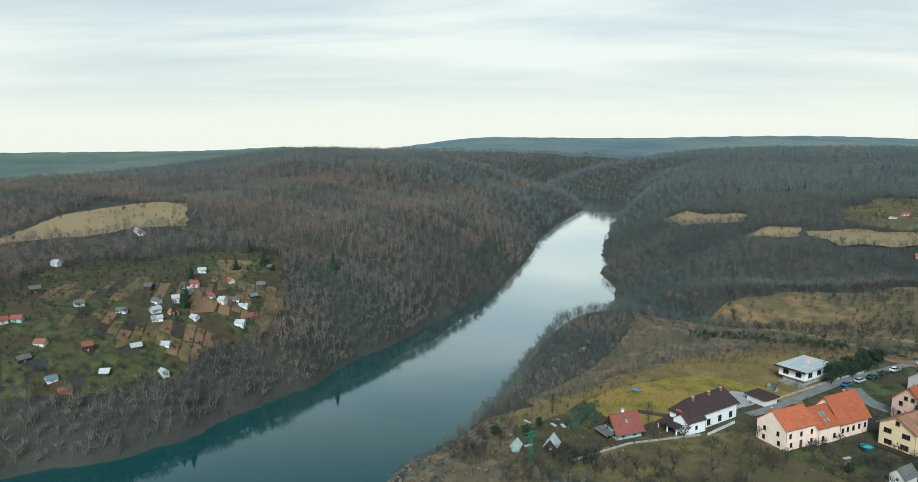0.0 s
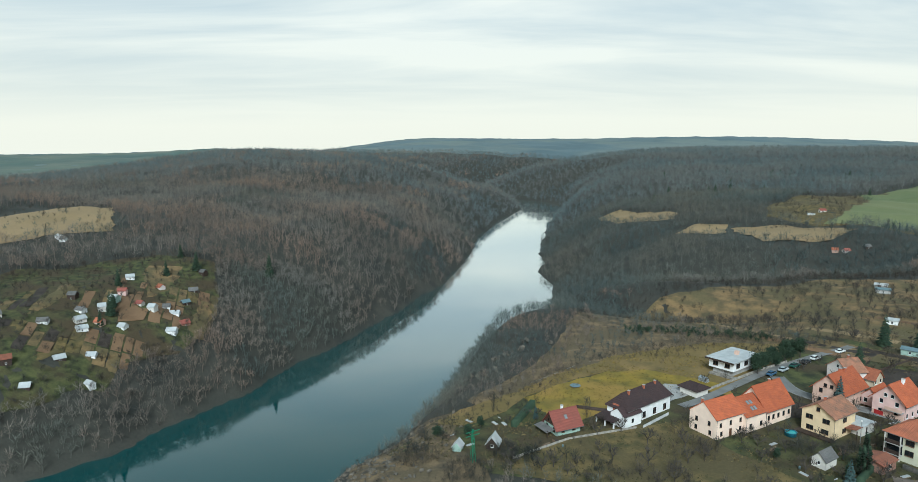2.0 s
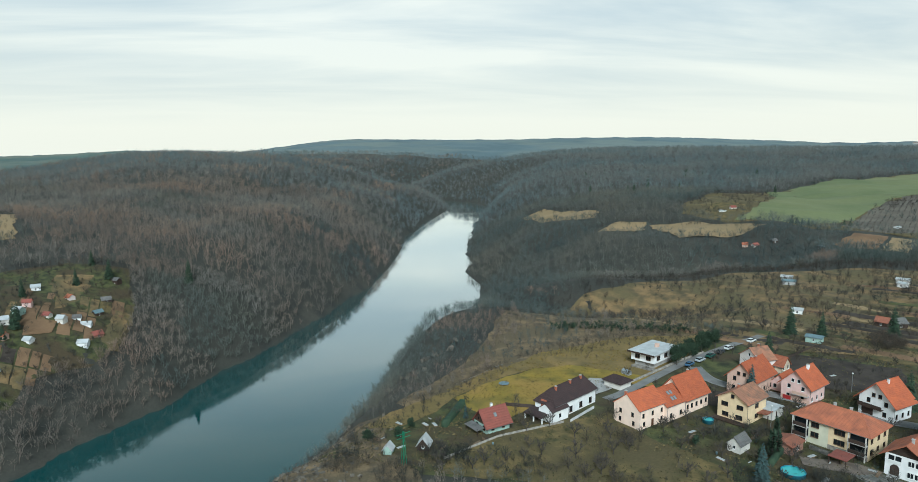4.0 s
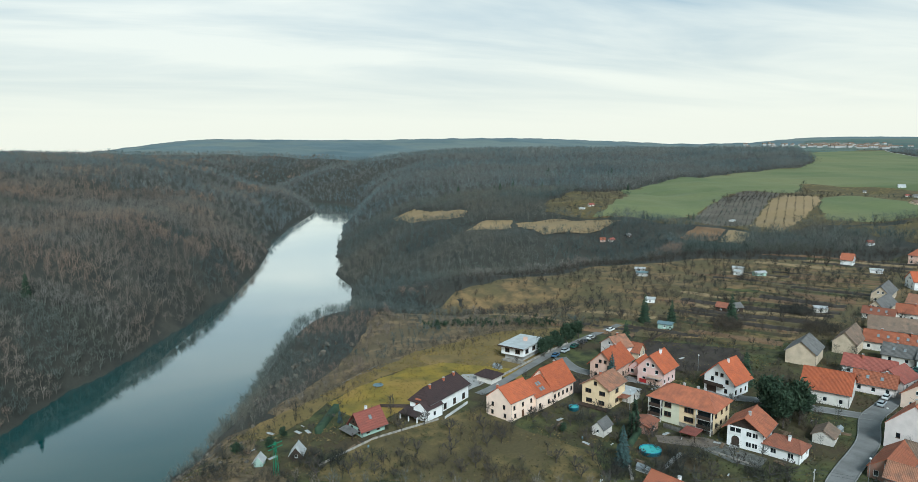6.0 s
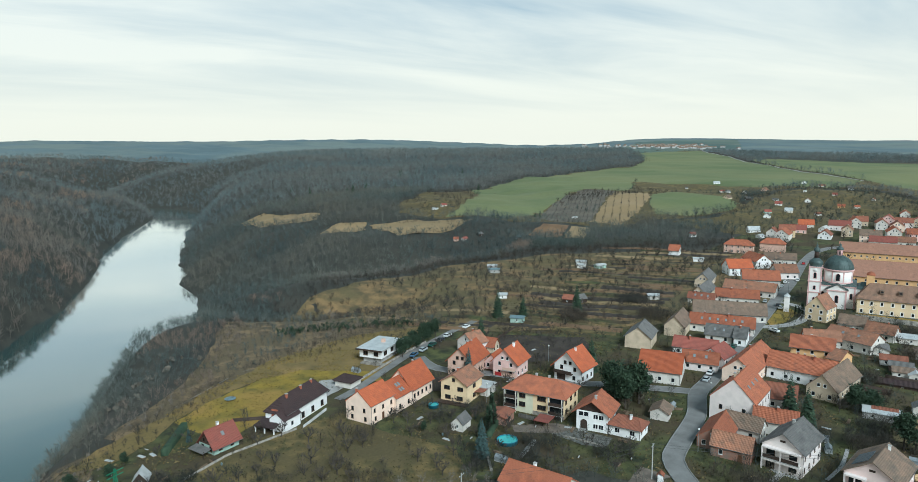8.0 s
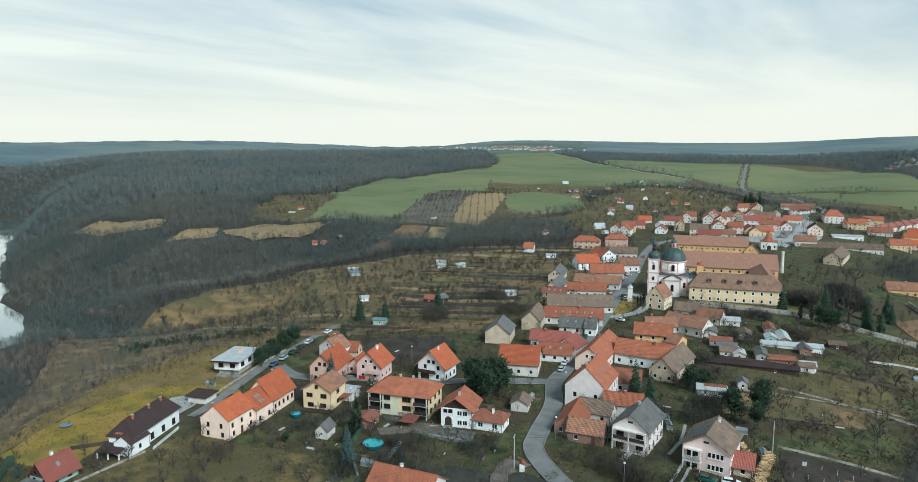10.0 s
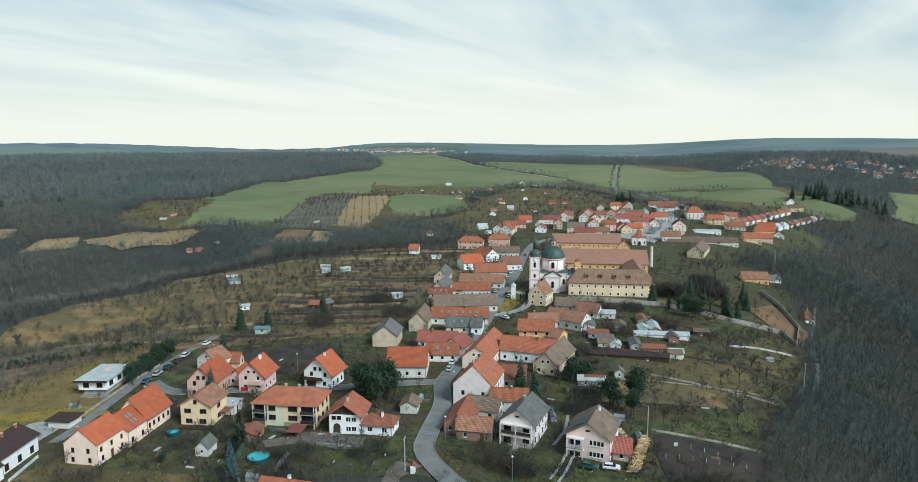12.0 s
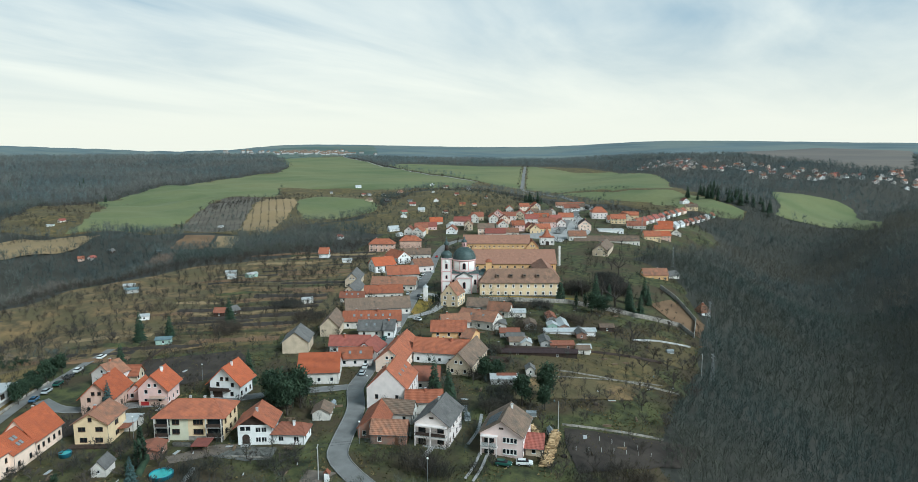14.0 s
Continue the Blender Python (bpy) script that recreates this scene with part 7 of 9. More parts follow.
far_house(587.9, 210.8, -70, 16.2, 8.4, 5.6, 0, 'pink', 'r_rust', 'pink house with a rust-brown roof')
far_house(635.9, 219.6, -58, 11.2, 9.9, 4.2, 0, 'pink', 'r_red', 'pink house with a red roof')
far_house(600.4, 202.1, 24, 16.8, 8.2, 5.6, 0, 'palepink', 'r_rust', 'pale pink house with a rust-brown roof')
far_house(654.5, 215.0, -64, 14.6, 9.7, 4.2, 0, 'offwhite', 'r_orange', 'greyish white house with a orange tiled roof')
far_house(707.8, 248.7, 24, 15.0, 8.1, 4.2, 0, 'offwhite', 'r_lichen', 'greyish white house with a lichen-brown roof')
far_house(827.3, 276.7, -63, 16.8, 9.2, 5.6, 0, 'palepink', 'r_old', 'pale pink house with a faded tile roof')
far_house(662.7, 164.1, -70, 14.2, 9.5, 5.6, 0, 'yellow', 'r_orange', 'yellow house with a orange tiled roof')
far_house(687.7, 163.8, 33, 17.0, 9.7, 4.2, 0, 'sand', 'r_orange', 'weathered sand house with a orange tiled roof')
far_house(643.9, 142.1, -70, 17.3, 9.4, 3.4, 0, 'offwhite', 'r_rust', 'greyish white house with a rust-brown roof')
far_house(696.9, 160.1, -71, 16.2, 8.3, 4.2, 0, 'yellow', 'r_orange', 'yellow house with a orange tiled roof')
far_house(522.7, 242.3, -63, 13.9, 9.9, 5.6, 0, 'cream', 'r_lichen', 'cream house with a lichen-brown roof')
far_house(517.6, 231.2, -67, 17.0, 9.0, 3.4, 0, 'offwhite', 'r_red', 'greyish white house with a red roof')
far_house(525.7, 222.9, -69, 17.2, 8.2, 3.4, 0, 'offwhite', 'r_old', 'greyish white house with a faded tile roof')
far_house(584.4, 280.2, -58, 11.1, 9.3, 4.2, 0, 'sand', 'r_rust', 'weathered sand house with a rust-brown roof')
far_house(517.8, 272.6, 23, 15.3, 9.0, 3.4, 0, 'white', 'r_rust', 'white house with a rust-brown roof')
far_house(518.2, 297.4, -57, 16.4, 8.1, 3.4, 0, 'pink', 'r_red', 'pink house with a red roof')
far_house(546.7, 304.4, -57, 11.6, 9.0, 4.2, 0, 'offwhite', 'r_new', 'greyish white house with a bright orange roof')
far_house(550.2, 278.7, -65, 15.5, 9.2, 4.2, 0, 'palepink', 'r_red', 'pale pink house with a red roof')
far_house(537.1, 266.2, 26, 11.9, 8.0, 5.6, 0, 'sand', 'r_old', 'weathered sand house with a faded tile roof')
far_house(499.8, 292.7, -62, 11.3, 8.9, 5.6, 0, 'yellow', 'r_rust', 'yellow house with a rust-brown roof')
far_house(673.1, 244.2, -61, 14.0, 8.7, 4.2, 0, 'yellow', 'r_lichen', 'yellow house with a lichen-brown roof')
far_house(684.5, 265.0, 26, 12.7, 9.1, 5.6, 0, 'offwhite', 'r_new', 'greyish white house with a bright orange roof')
far_house(491.2, 299.2, 23, 11.9, 8.1, 4.2, 0, 'offwhite', 'r_rust', 'greyish white house with a rust-brown roof')
far_house(487.1, 288.1, 21, 15.8, 9.9, 5.6, 0, 'offwhite', 'r_orange', 'greyish white house with a orange tiled roof')
far_house(887.1, 128.1, -59, 14.9, 8.2, 5.6, 0, 'yellow', 'r_lichen', 'yellow house with a lichen-brown roof')
far_house(660.7, 118.6, -67, 13.7, 9.1, 5.6, 0, 'white', 'r_new', 'white house with a bright orange roof')
far_house(647.1, 107.0, 22, 11.2, 9.7, 3.4, 0, 'offwhite', 'r_lichen', 'greyish white house with a lichen-brown roof')
far_house(719.5, 230.4, -60, 16.9, 9.9, 5.6, 0, 'white', 'r_rust', 'white house with a rust-brown roof')
far_house(769.2, 239.3, -70, 16.4, 9.0, 5.6, 0, 'sand', 'r_rust', 'weathered sand house with a rust-brown roof')
far_house(739.2, 293.6, -56, 11.4, 8.6, 5.6, 0, 'cream', 'r_orange', 'cream house with a orange tiled roof')
far_house(597.0, 252.0, -67, 12.3, 8.5, 5.6, 0, 'palepink', 'r_rust', 'pale pink house with a rust-brown roof')
far_house(555.2, 214.8, 29, 17.6, 9.1, 3.4, 0, 'yellow', 'r_red', 'yellow house with a red roof')
far_house(553.2, 203.2, -55, 13.9, 9.5, 3.4, 0, 'yellow', 'r_orange', 'yellow house with a orange tiled roof')
far_house(756.1, 286.0, 34, 14.6, 8.9, 5.6, 0, 'offwhite', 'r_new', 'greyish white house with a bright orange roof')
far_house(687.2, 302.5, 27, 13.7, 8.3, 4.2, 0, 'sand', 'r_orange', 'weathered sand house with a orange tiled roof')
far_house(610.1, 232.5, -63, 16.0, 9.7, 4.2, 0, 'cream', 'r_new', 'cream house with a bright orange roof')
far_house(647.2, 238.7, -57, 15.5, 9.6, 3.4, 0, 'white', 'r_new', 'white house with a bright orange roof')
far_house(674.4, 170.9, -66, 14.1, 9.0, 3.4, 0, 'offwhite', 'r_orange', 'greyish white house with a orange tiled roof')
far_house(570.2, 277.1, 30, 15.0, 8.4, 5.6, 0, 'offwhite', 'r_orange', 'greyish white house with a orange tiled roof')
far_house(696.0, 265.8, -69, 12.3, 9.1, 5.6, 0, 'palepink', 'r_lichen', 'pale pink house with a lichen-brown roof')
far_house(915.1, 130.8, 23, 16.4, 8.7, 4.2, 0, 'pink', 'r_orange', 'pink house with a orange tiled roof')
far_house(645.5, 117.5, -65, 16.9, 8.2, 4.2, 0, 'yellow', 'r_new', 'yellow house with a bright orange roof')
far_house(742.2, 231.5, -62, 17.4, 8.2, 5.6, 0, 'offwhite', 'r_lichen', 'greyish white house with a lichen-brown roof')
far_house(902.0, 279.2, 30, 13.7, 10.0, 3.4, 0, 'cream', 'r_orange', 'cream house with a orange tiled roof')
far_house(584.9, 251.9, 25, 13.1, 9.7, 4.2, 0, 'cream', 'r_rust', 'cream house with a rust-brown roof')
far_house(545.4, 206.6, 24, 17.3, 8.6, 4.2, 0, 'yellow', 'r_rust', 'yellow house with a rust-brown roof')
far_house(692.0, 191.8, -63, 16, 13, 7, 0, 'palepink', 'r_orange', 'large pale house with a hipped orange roof', hip=5)
far_house(585.9, 174.8, 20, 15, 11, 5.4, 0, 'cream', 'r_brown', 'cream gabled house with a dark roof')
far_house(591.7, 153.1, -63, 22, 9, 4.2, 4.5, 'white', 'sheet', 'low white hall with a flat pale roof')
far_house(587.2, 116.3, -63, 14, 10, 6, 0, 'yellow', 'r_orange', 'yellow house with an orange roof')
far_house(612.4, 112.2, -63, 14, 9, 5.6, 0, 'salmon', 'r_new', 'red-orange house with an orange roof')
far_house(533.4, 141.1, -63, 52, 9, 4, 0, 'offwhite', 'r_lichen', 'long old barn with a lichen-brown roof')
far_house(525.1, 162.8, -63, 14, 9, 4, 0, 'offwhite', 'r_old', 'farm building with a faded tile roof')
far_house(486.7, 130.7, 8, 34, 11, 4.2, 0, 'sand', 'r_lichen', 'long diagonal barn with a lichen-brown roof')
far_house(425.5, 81.6, -63, 15, 9, 3.6, 0, 'ochre', 'r_old', 'ochre garden house with an old tile roof')
far_house(436.9, 74.4, -30, 12, 6, 2.6, 0, 'offwhite', 'r_grey', 'long grey-roofed garden shed')
far_house(375.6, 46.1, -40, 6, 5.5, 3.0, 7.0, 'white', 'r_old', 'white garden pavilion with a steep tile roof', hip=2.4)
far_house(949.5, 145.7, 30, 12, 9, 5.5, 0, 'white', 'r_red', 'white chapel-like house with a red roof')
far_house(661.8, 145.0, -10, 12, 9, 4.4, 0, 'palepink', 'r_rust', 'terraced house with a reddish tiled roof')
far_house(674.8, 142.4, -10, 12, 9, 4.4, 0, 'offwhite', 'r_red', 'terraced house with a reddish tiled roof')
far_house(685.7, 139.3, -6, 12, 9, 4.4, 0, 'palepink', 'r_red', 'terraced house with a reddish tiled roof')
far_house(698.7, 136.5, -8, 12, 9, 4.4, 0, 'offwhite', 'r_red', 'terraced house with a reddish tiled roof')
far_house(740.9, 138.9, -8, 12, 9, 4.4, 0, 'palepink', 'r_red', 'terraced house with a reddish tiled roof')
far_house(802.8, 144.3, -5, 12, 9, 4.4, 0, 'white', 'r_orange', 'terraced house with a reddish tiled roof')
far_house(824.6, 141.9, -7, 12, 9, 4.4, 0, 'white', 'r_rust', 'terraced house with a reddish tiled roof')
far_house(849.4, 139.7, -8, 12, 9, 4.4, 0, 'white', 'r_rust', 'terraced house with a reddish tiled roof')
far_house(860.4, 135.0, -9, 12, 9, 4.4, 0, 'cream', 'r_rust', 'terraced house with a reddish tiled roof')
far_house(677.0, 112.8, -6, 11, 8, 3.6, 0, 'white', 'sheet', 'terraced house with a pale sheet roof')
far_house(692.7, 110.4, -11, 11, 8, 3.6, 0, 'white', 'sheet', 'terraced house with a pale sheet roof')
far_house(788.0, 120.0, -5, 11, 8, 3.6, 0, 'salmon', 'r_red', 'terraced house with a reddish tiled roof')
far_house(805.7, 117.0, -7, 11, 8, 3.6, 0, 'palepink', 'r_rust', 'terraced house with a reddish tiled roof')
far_house(828.4, 114.4, -9, 11, 8, 3.6, 0, 'palepink', 'r_rust', 'terraced house with a reddish tiled roof')
far_house(845.1, 110.9, -11, 11, 8, 3.6, 0, 'white', 'r_rust', 'terraced house with a reddish tiled roof')
far_house(855.9, 106.4, -10, 11, 8, 3.6, 0, 'palepink', 'sheet', 'terraced house with a pale sheet roof')
far_house(868.7, 102.0, -7, 11, 8, 3.6, 0, 'mint', 'r_rust', 'terraced house with a reddish tiled roof')
far_house(285.8, 100.1, 27, 10, 4, 2.4, 3.4, 'concrete', 'r_rust', 'rust-brown roof on a low grey concrete garden shed', small=True)
far_house(277.6, 91.8, 27, 12, 4, 2.4, 3.4, 'brick', 'sheet', 'pale sheet roof on a low brick garden shed', small=True)
far_house(269.2, 103.6, 27, 8, 5, 2.4, 3.4, 'concrete', 'r_lichen', 'lichen-brown roof on a low grey concrete garden shed', small=True)
far_house(242.3, 98.1, -63, 7, 5, 2.4, 3.4, 'offwhite', 'r_lichen', 'lichen-brown roof on a low greyish white garden shed', small=True)
far_house(269.9, 81.4, 27, 9, 4, 2.4, 3.4, 'brick', 'r_grey', 'grey roof on a low brick garden shed', small=True)
far_house(248.8, 89.4, 27, 9, 4, 2.4, 3.4, 'concrete', 'r_grey', 'grey roof on a low grey concrete garden shed', small=True)
far_house(252.5, 106.2, -63, 8, 6, 2.4, 3.4, 'concrete', 'r_rust', 'rust-brown roof on a low grey concrete garden shed', small=True)
far_house(262.2, 115.3, 27, 9, 6, 2.4, 3.4, 'offwhite', 'r_grey', 'grey roof on a low greyish white garden shed', small=True)
far_house(248.1, 73.6, -63, 5, 4, 2.4, 3.4, 'offwhite', 'r_lichen', 'lichen-brown roof on a low greyish white garden shed', small=True)
far_house(200.8, 85.4, -63, 6, 4, 2.4, 3.4, 'offwhite', 'r_rust', 'rust-brown roof on a low greyish white garden shed', small=True)
far_house(213.5, 81.9, 27, 4, 3, 2.4, 3.4, 'offwhite', 'r_grey', 'grey roof on a low greyish white garden shed', small=True)
far_house(284.1, 116.6, -63, 9, 6, 2.4, 3.4, 'offwhite', 'sheet', 'pale sheet roof on a low greyish white garden shed', small=True)
far_house(187.1, 114.7, -63, 7, 5, 2.4, 3.4, 'timber', 'r_grey', 'grey roof on a low dark timber garden shed', small=True)
far_house(270.6, 86.3, -63, 22, 4, 2.4, 3.3, 'white', 'sheet', 'pale sheet roof on a low white garden shed', small=True)
far_house(235.1, 87.5, -66, 30, 4, 2.4, 3.3, 'timber', 'r_brown', 'dark brown roof on a low dark timber garden shed', small=True)
far_house(250.2, 73.8, -63, 5, 4, 2.4, 3.3, 'white', 'sheet', 'pale sheet roof on a low white garden shed', small=True)
far_house(248.9, 82.4, -63, 9, 5, 2.4, 3.3, 'brick', 'r_rust', 'rust-brown roof on a low brick garden shed', small=True)
far_house(200.5, 86.1, -63, 9, 5, 2.4, 3.3, 'concrete', 'sheet', 'pale sheet roof on a low grey concrete garden shed', small=True)
far_house(272.4, 94.7, 27, 5, 4, 2.4, 3.3, 'mint', 'sheet', 'pale sheet roof on a low mint green garden shed', small=True)
far_house(247.6, 101.6, -63, 7, 4, 2.4, 3.3, 'timber', 'r_grey', 'grey roof on a low dark timber garden shed', small=True)
far_house(242.4, 94.9, 27, 6, 4, 2.4, 3.3, 'offwhite', 'sheet', 'pale sheet roof on a low greyish white garden shed', small=True)
far_house(287.6, 74.9, -63, 6, 4, 2.4, 3.3, 'timber', 'r_lichen', 'lichen-brown roof on a low dark timber garden shed', small=True)
far_house(438.0, 81.2, -63, 13, 8, 2.4, 3.3, 'sand', 'r_lichen', 'lichen-brown roof on a low weathered sand garden shed', small=True)
# ---------- garden colony over the river ----------
far_house(-164.6, 347.4, 0, 4.7, 3.6, 2.3, 0, 'white', 'sheet', 'white garden cottage with a pale sheet roof', small=True)
far_house(-157.3, 327.6, -35, 4.5, 3.4, 3.6, 0, 'white', 'sheet', 'white garden cottage with a pale sheet roof', small=True)
far_house(-196.8, 299.0, 51, 4.6, 3.8, 2.3, 0, 'white', 'tarp', 'white garden cottage with a blue-grey roof', small=True)
far_house(-233.7, 333.1, 7, 5.4, 3.6, 2.6, 0, 'mint', 'r_red', 'mint green garden cottage with a red roof', small=True)
far_house(-239.0, 329.3, 51, 4.3, 4.0, 2.6, 0, 'offwhite', 'r_red', 'greyish white garden cottage with a red roof', small=True)
far_house(-268.9, 424.9, -12, 5.0, 4.2, 2.6, 0, 'white', 'sheet', 'white garden cottage with a pale sheet roof', small=True)
far_house(-194.5, 361.6, 9, 5.3, 3.9, 2.6, 0, 'white', 'r_grey', 'white garden cottage with a grey roof', small=True)
far_house(-178.6, 435.2, 23, 4.9, 3.4, 2.6, 0, 'white', 'sheet', 'white garden cottage with a pale sheet roof', small=True)
far_house(-172.9, 409.3, 4, 4.6, 3.5, 3.6, 0, 'pink', 'r_red', 'pink garden cottage with a red roof', small=True)
far_house(-157.7, 428.3, -37, 4.1, 4.0, 2.3, 0, 'palepink', 'r_orange', 'pale pink garden cottage with a orange tiled roof', small=True)
far_house(-147.1, 406.9, 8, 4.1, 3.6, 2.3, 0, 'white', 'r_grey', 'white garden cottage with a grey roof', small=True)
far_house(-160.4, 376.3, -20, 4.3, 3.9, 2.6, 0, 'white', 'sheet', 'white garden cottage with a pale sheet roof', small=True)
far_house(-179.9, 369.9, 52, 5.6, 3.9, 2.6, 0, 'offwhite', 'sheet', 'greyish white garden cottage with a pale sheet roof', small=True)
far_house(-175.5, 362.2, 35, 5.5, 3.4, 2.6, 0, 'white', 'sheet', 'white garden cottage with a pale sheet roof', small=True)
far_house(-184.2, 381.0, -22, 5.0, 3.8, 2.6, 0, 'white', 'r_grey', 'white garden cottage with a grey roof', small=True)
far_house(-194.7, 395.1, -7, 4.7, 3.9, 3.6, 0, 'timber', 'r_grey', 'dark timber garden cottage with a grey roof', small=True)
far_house(-134.0, 396.8, 44, 5.1, 4.3, 2.3, 0, 'brick', 'r_red', 'brick garden cottage with a red roof', small=True)
far_house(-137.3, 385.2, -4, 5.4, 3.8, 3.6, 0, 'white', 'sheet', 'white garden cottage with a pale sheet roof', small=True)
far_house(-170.8, 372.6, -17, 4.3, 4.2, 2.6, 0, 'salmon', 'r_orange', 'salmon garden cottage with a orange tiled roof', small=True)
far_house(-174.9, 335.9, 42, 5.2, 3.9, 2.6, 0, 'timber', 'sheet', 'dark timber garden cottage with a pale sheet roof', small=True)
far_house(-192.1, 322.3, 30, 4.8, 4.2, 3.6, 0, 'timber', 'r_rust', 'dark timber garden cottage with a rust-brown roof', small=True)
far_house(-189.4, 297.1, 31, 5.5, 3.4, 2.3, 0, 'brick', 'r_red', 'brick garden cottage with a red roof', small=True)
far_house(-175.6, 387.1, 28, 4.0, 3.9, 3.6, 0, 'offwhite', 'sheet', 'greyish white garden cottage with a pale sheet roof', small=True)
far_house(-141.3, 462.1, -34, 4.2, 3.6, 3.6, 0, 'timber', 'r_grey', 'dark timber garden cottage with a grey roof', small=True)
far_house(-140.1, 418.9, 50, 5.0, 3.4, 2.6, 0, 'timber', 'tarp', 'dark timber garden cottage with a blue-grey roof', small=True)
far_house(-260.2, 515.9, -40, 5.2, 3.7, 2.6, 0, 'white', 'sheet', 'white garden cottage with a pale sheet roof', small=True)
far_house(-254.5, 510.7, -6, 4.3, 4.2, 2.3, 0, 'white', 'r_grey', 'white garden cottage with a grey roof', small=True)
far_house(-152.1, 398.5, -19, 4.5, 3.9, 3.6, 0, 'offwhite', 'sheet', 'greyish white garden cottage with a pale sheet roof', small=True)
far_house(-173.3, 398.8, -26, 5.1, 4.4, 3.6, 0, 'mint', 'sheet', 'mint green garden cottage with a pale sheet roof', small=True)
far_house(-212.5, 303.9, 57, 5.6, 3.5, 2.6, 0, 'timber', 'r_grey', 'dark timber garden cottage with a grey roof', small=True)
far_house(-179.6, 314.1, 10, 4.4, 4.0, 2.6, 0, 'timber', 'sheet', 'dark timber garden cottage with a pale sheet roof', small=True)
far_house(-252.0, 376.3, 38, 5.5, 3.7, 3.6, 0, 'timber', 'r_grey', 'dark timber garden cottage with a grey roof', small=True)
far_house(-216.8, 359.3, 43, 4.7, 4.0, 2.3, 0, 'offwhite', 'r_grey', 'greyish white garden cottage with a grey roof', small=True)
far_house(-159.9, 400.6, -20, 4.2, 3.4, 2.3, 0, 'offwhite', 'r_red', 'greyish white garden cottage with a red roof', small=True)
far_house(-141.5, 403.8, -0, 5.4, 3.5, 2.6, 0, 'white', 'sheet', 'white garden cottage with a pale sheet roof', small=True)
far_house(-140.6, 436.8, 24, 5.3, 4.1, 2.3, 0, 'timber', 'r_grey', 'dark timber garden cottage with a grey roof', small=True)
far_house(-212.5, 317.8, 0, 5.2, 4.3, 2.6, 0, 'offwhite', 'r_rust', 'greyish white garden cottage with a rust-brown roof', small=True)
# ---------- huts on the terraces and in the fields ----------
far_house(246.9, 334.2, -41, 5.7, 4.2, 2.4, 3.0, 'concrete', 'sheet', 'grey concrete garden hut with a pale sheet roof', small=True)
far_house(238.1, 320.5, -32, 6.4, 3.7, 2.4, 3.0, 'concrete', 'tarp', 'grey concrete garden hut with a blue-grey roof', small=True)
far_house(200.1, 262.3, -40, 4.3, 3.0, 2.4, 3.0, 'white', 'sheet', 'white garden hut with a pale sheet roof', small=True)
far_house(178.3, 223.0, -51, 5.6, 3.5, 2.4, 3.0, 'mint', 'tarp', 'mint green garden hut with a blue-grey roof', small=True)
far_house(227.8, 236.9, -1, 5.9, 4.4, 2.4, 0, 'timber', 'r_grey', 'dark timber garden hut with a grey roof', small=True)
far_house(223.4, 239.7, -63, 4.9, 4.2, 2.4, 0, 'timber', 'r_rust', 'dark timber garden hut with a rust-brown roof', small=True)
far_house(327.2, 483.7, 14, 5.3, 3.4, 2.4, 0, 'offwhite', 'r_red', 'greyish white garden hut with a red roof', small=True)
far_house(320.3, 486.7, -26, 4.2, 3.4, 2.4, 0, 'salmon', 'r_orange', 'salmon garden hut with a orange tiled roof', small=True)
far_house(341.7, 481.2, 5, 4.6, 3.5, 2.4, 0, 'timber', 'r_grey', 'dark timber garden hut with a grey roof', small=True)
far_house(358.8, 449.2, 18, 4.5, 3.3, 2.4, 3.0, 'timber', 'tarp', 'dark timber garden hut with a blue-grey roof', small=True)
far_house(385.9, 609.8, 1, 5.8, 3.7, 2.4, 0, 'offwhite', 'r_red', 'greyish white garden hut with a red roof', small=True)
far_house(373.7, 607.6, -51, 6.1, 3.6, 2.4, 3.0, 'white', 'sheet', 'white garden hut with a pale sheet roof', small=True)
far_house(479.5, 507.8, 19, 5.6, 3.6, 2.4, 3.0, 'white', 'sheet', 'white garden hut with a pale sheet roof', small=True)
far_house(298.8, 293.3, -11, 6.5, 3.7, 2.4, 3.0, 'mint', 'sheet', 'mint green garden hut with a pale sheet roof', small=True)
far_house(287.4, 297.7, -68, 4.1, 4.4, 2.4, 3.0, 'white', 'sheet', 'white garden hut with a pale sheet roof', small=True)
far_house(298.5, 309.4, -55, 6.2, 3.0, 2.4, 3.0, 'offwhite', 'sheet', 'greyish white garden hut with a pale sheet roof', small=True)
far_house(387.0, 310.0, -23, 5.3, 3.1, 2.4, 0, 'white', 'r_orange', 'white garden hut with a orange tiled roof', small=True)
far_house(447.5, 339.7, -21, 4.5, 3.3, 2.4, 0, 'white', 'r_red', 'white garden hut with a red roof', small=True)
far_house(847.8, 658.2, -50, 4.1, 3.7, 2.4, 0, 'white', 'r_grey', 'white garden hut with a grey roof', small=True)
far_house(802.1, 565.4, -26, 6.0, 3.2, 2.4, 0, 'offwhite', 'r_red', 'greyish white garden hut with a red roof', small=True)
far_house(364.4, 271.4, -49, 6.3, 3.7, 2.4, 3.0, 'white', 'sheet', 'white garden hut with a pale sheet roof', small=True)
far_house(260.2, 218.9, -42, 5.2, 4.2, 2.4, 3.0, 'offwhite', 'sheet', 'greyish white garden hut with a pale sheet roof', small=True)
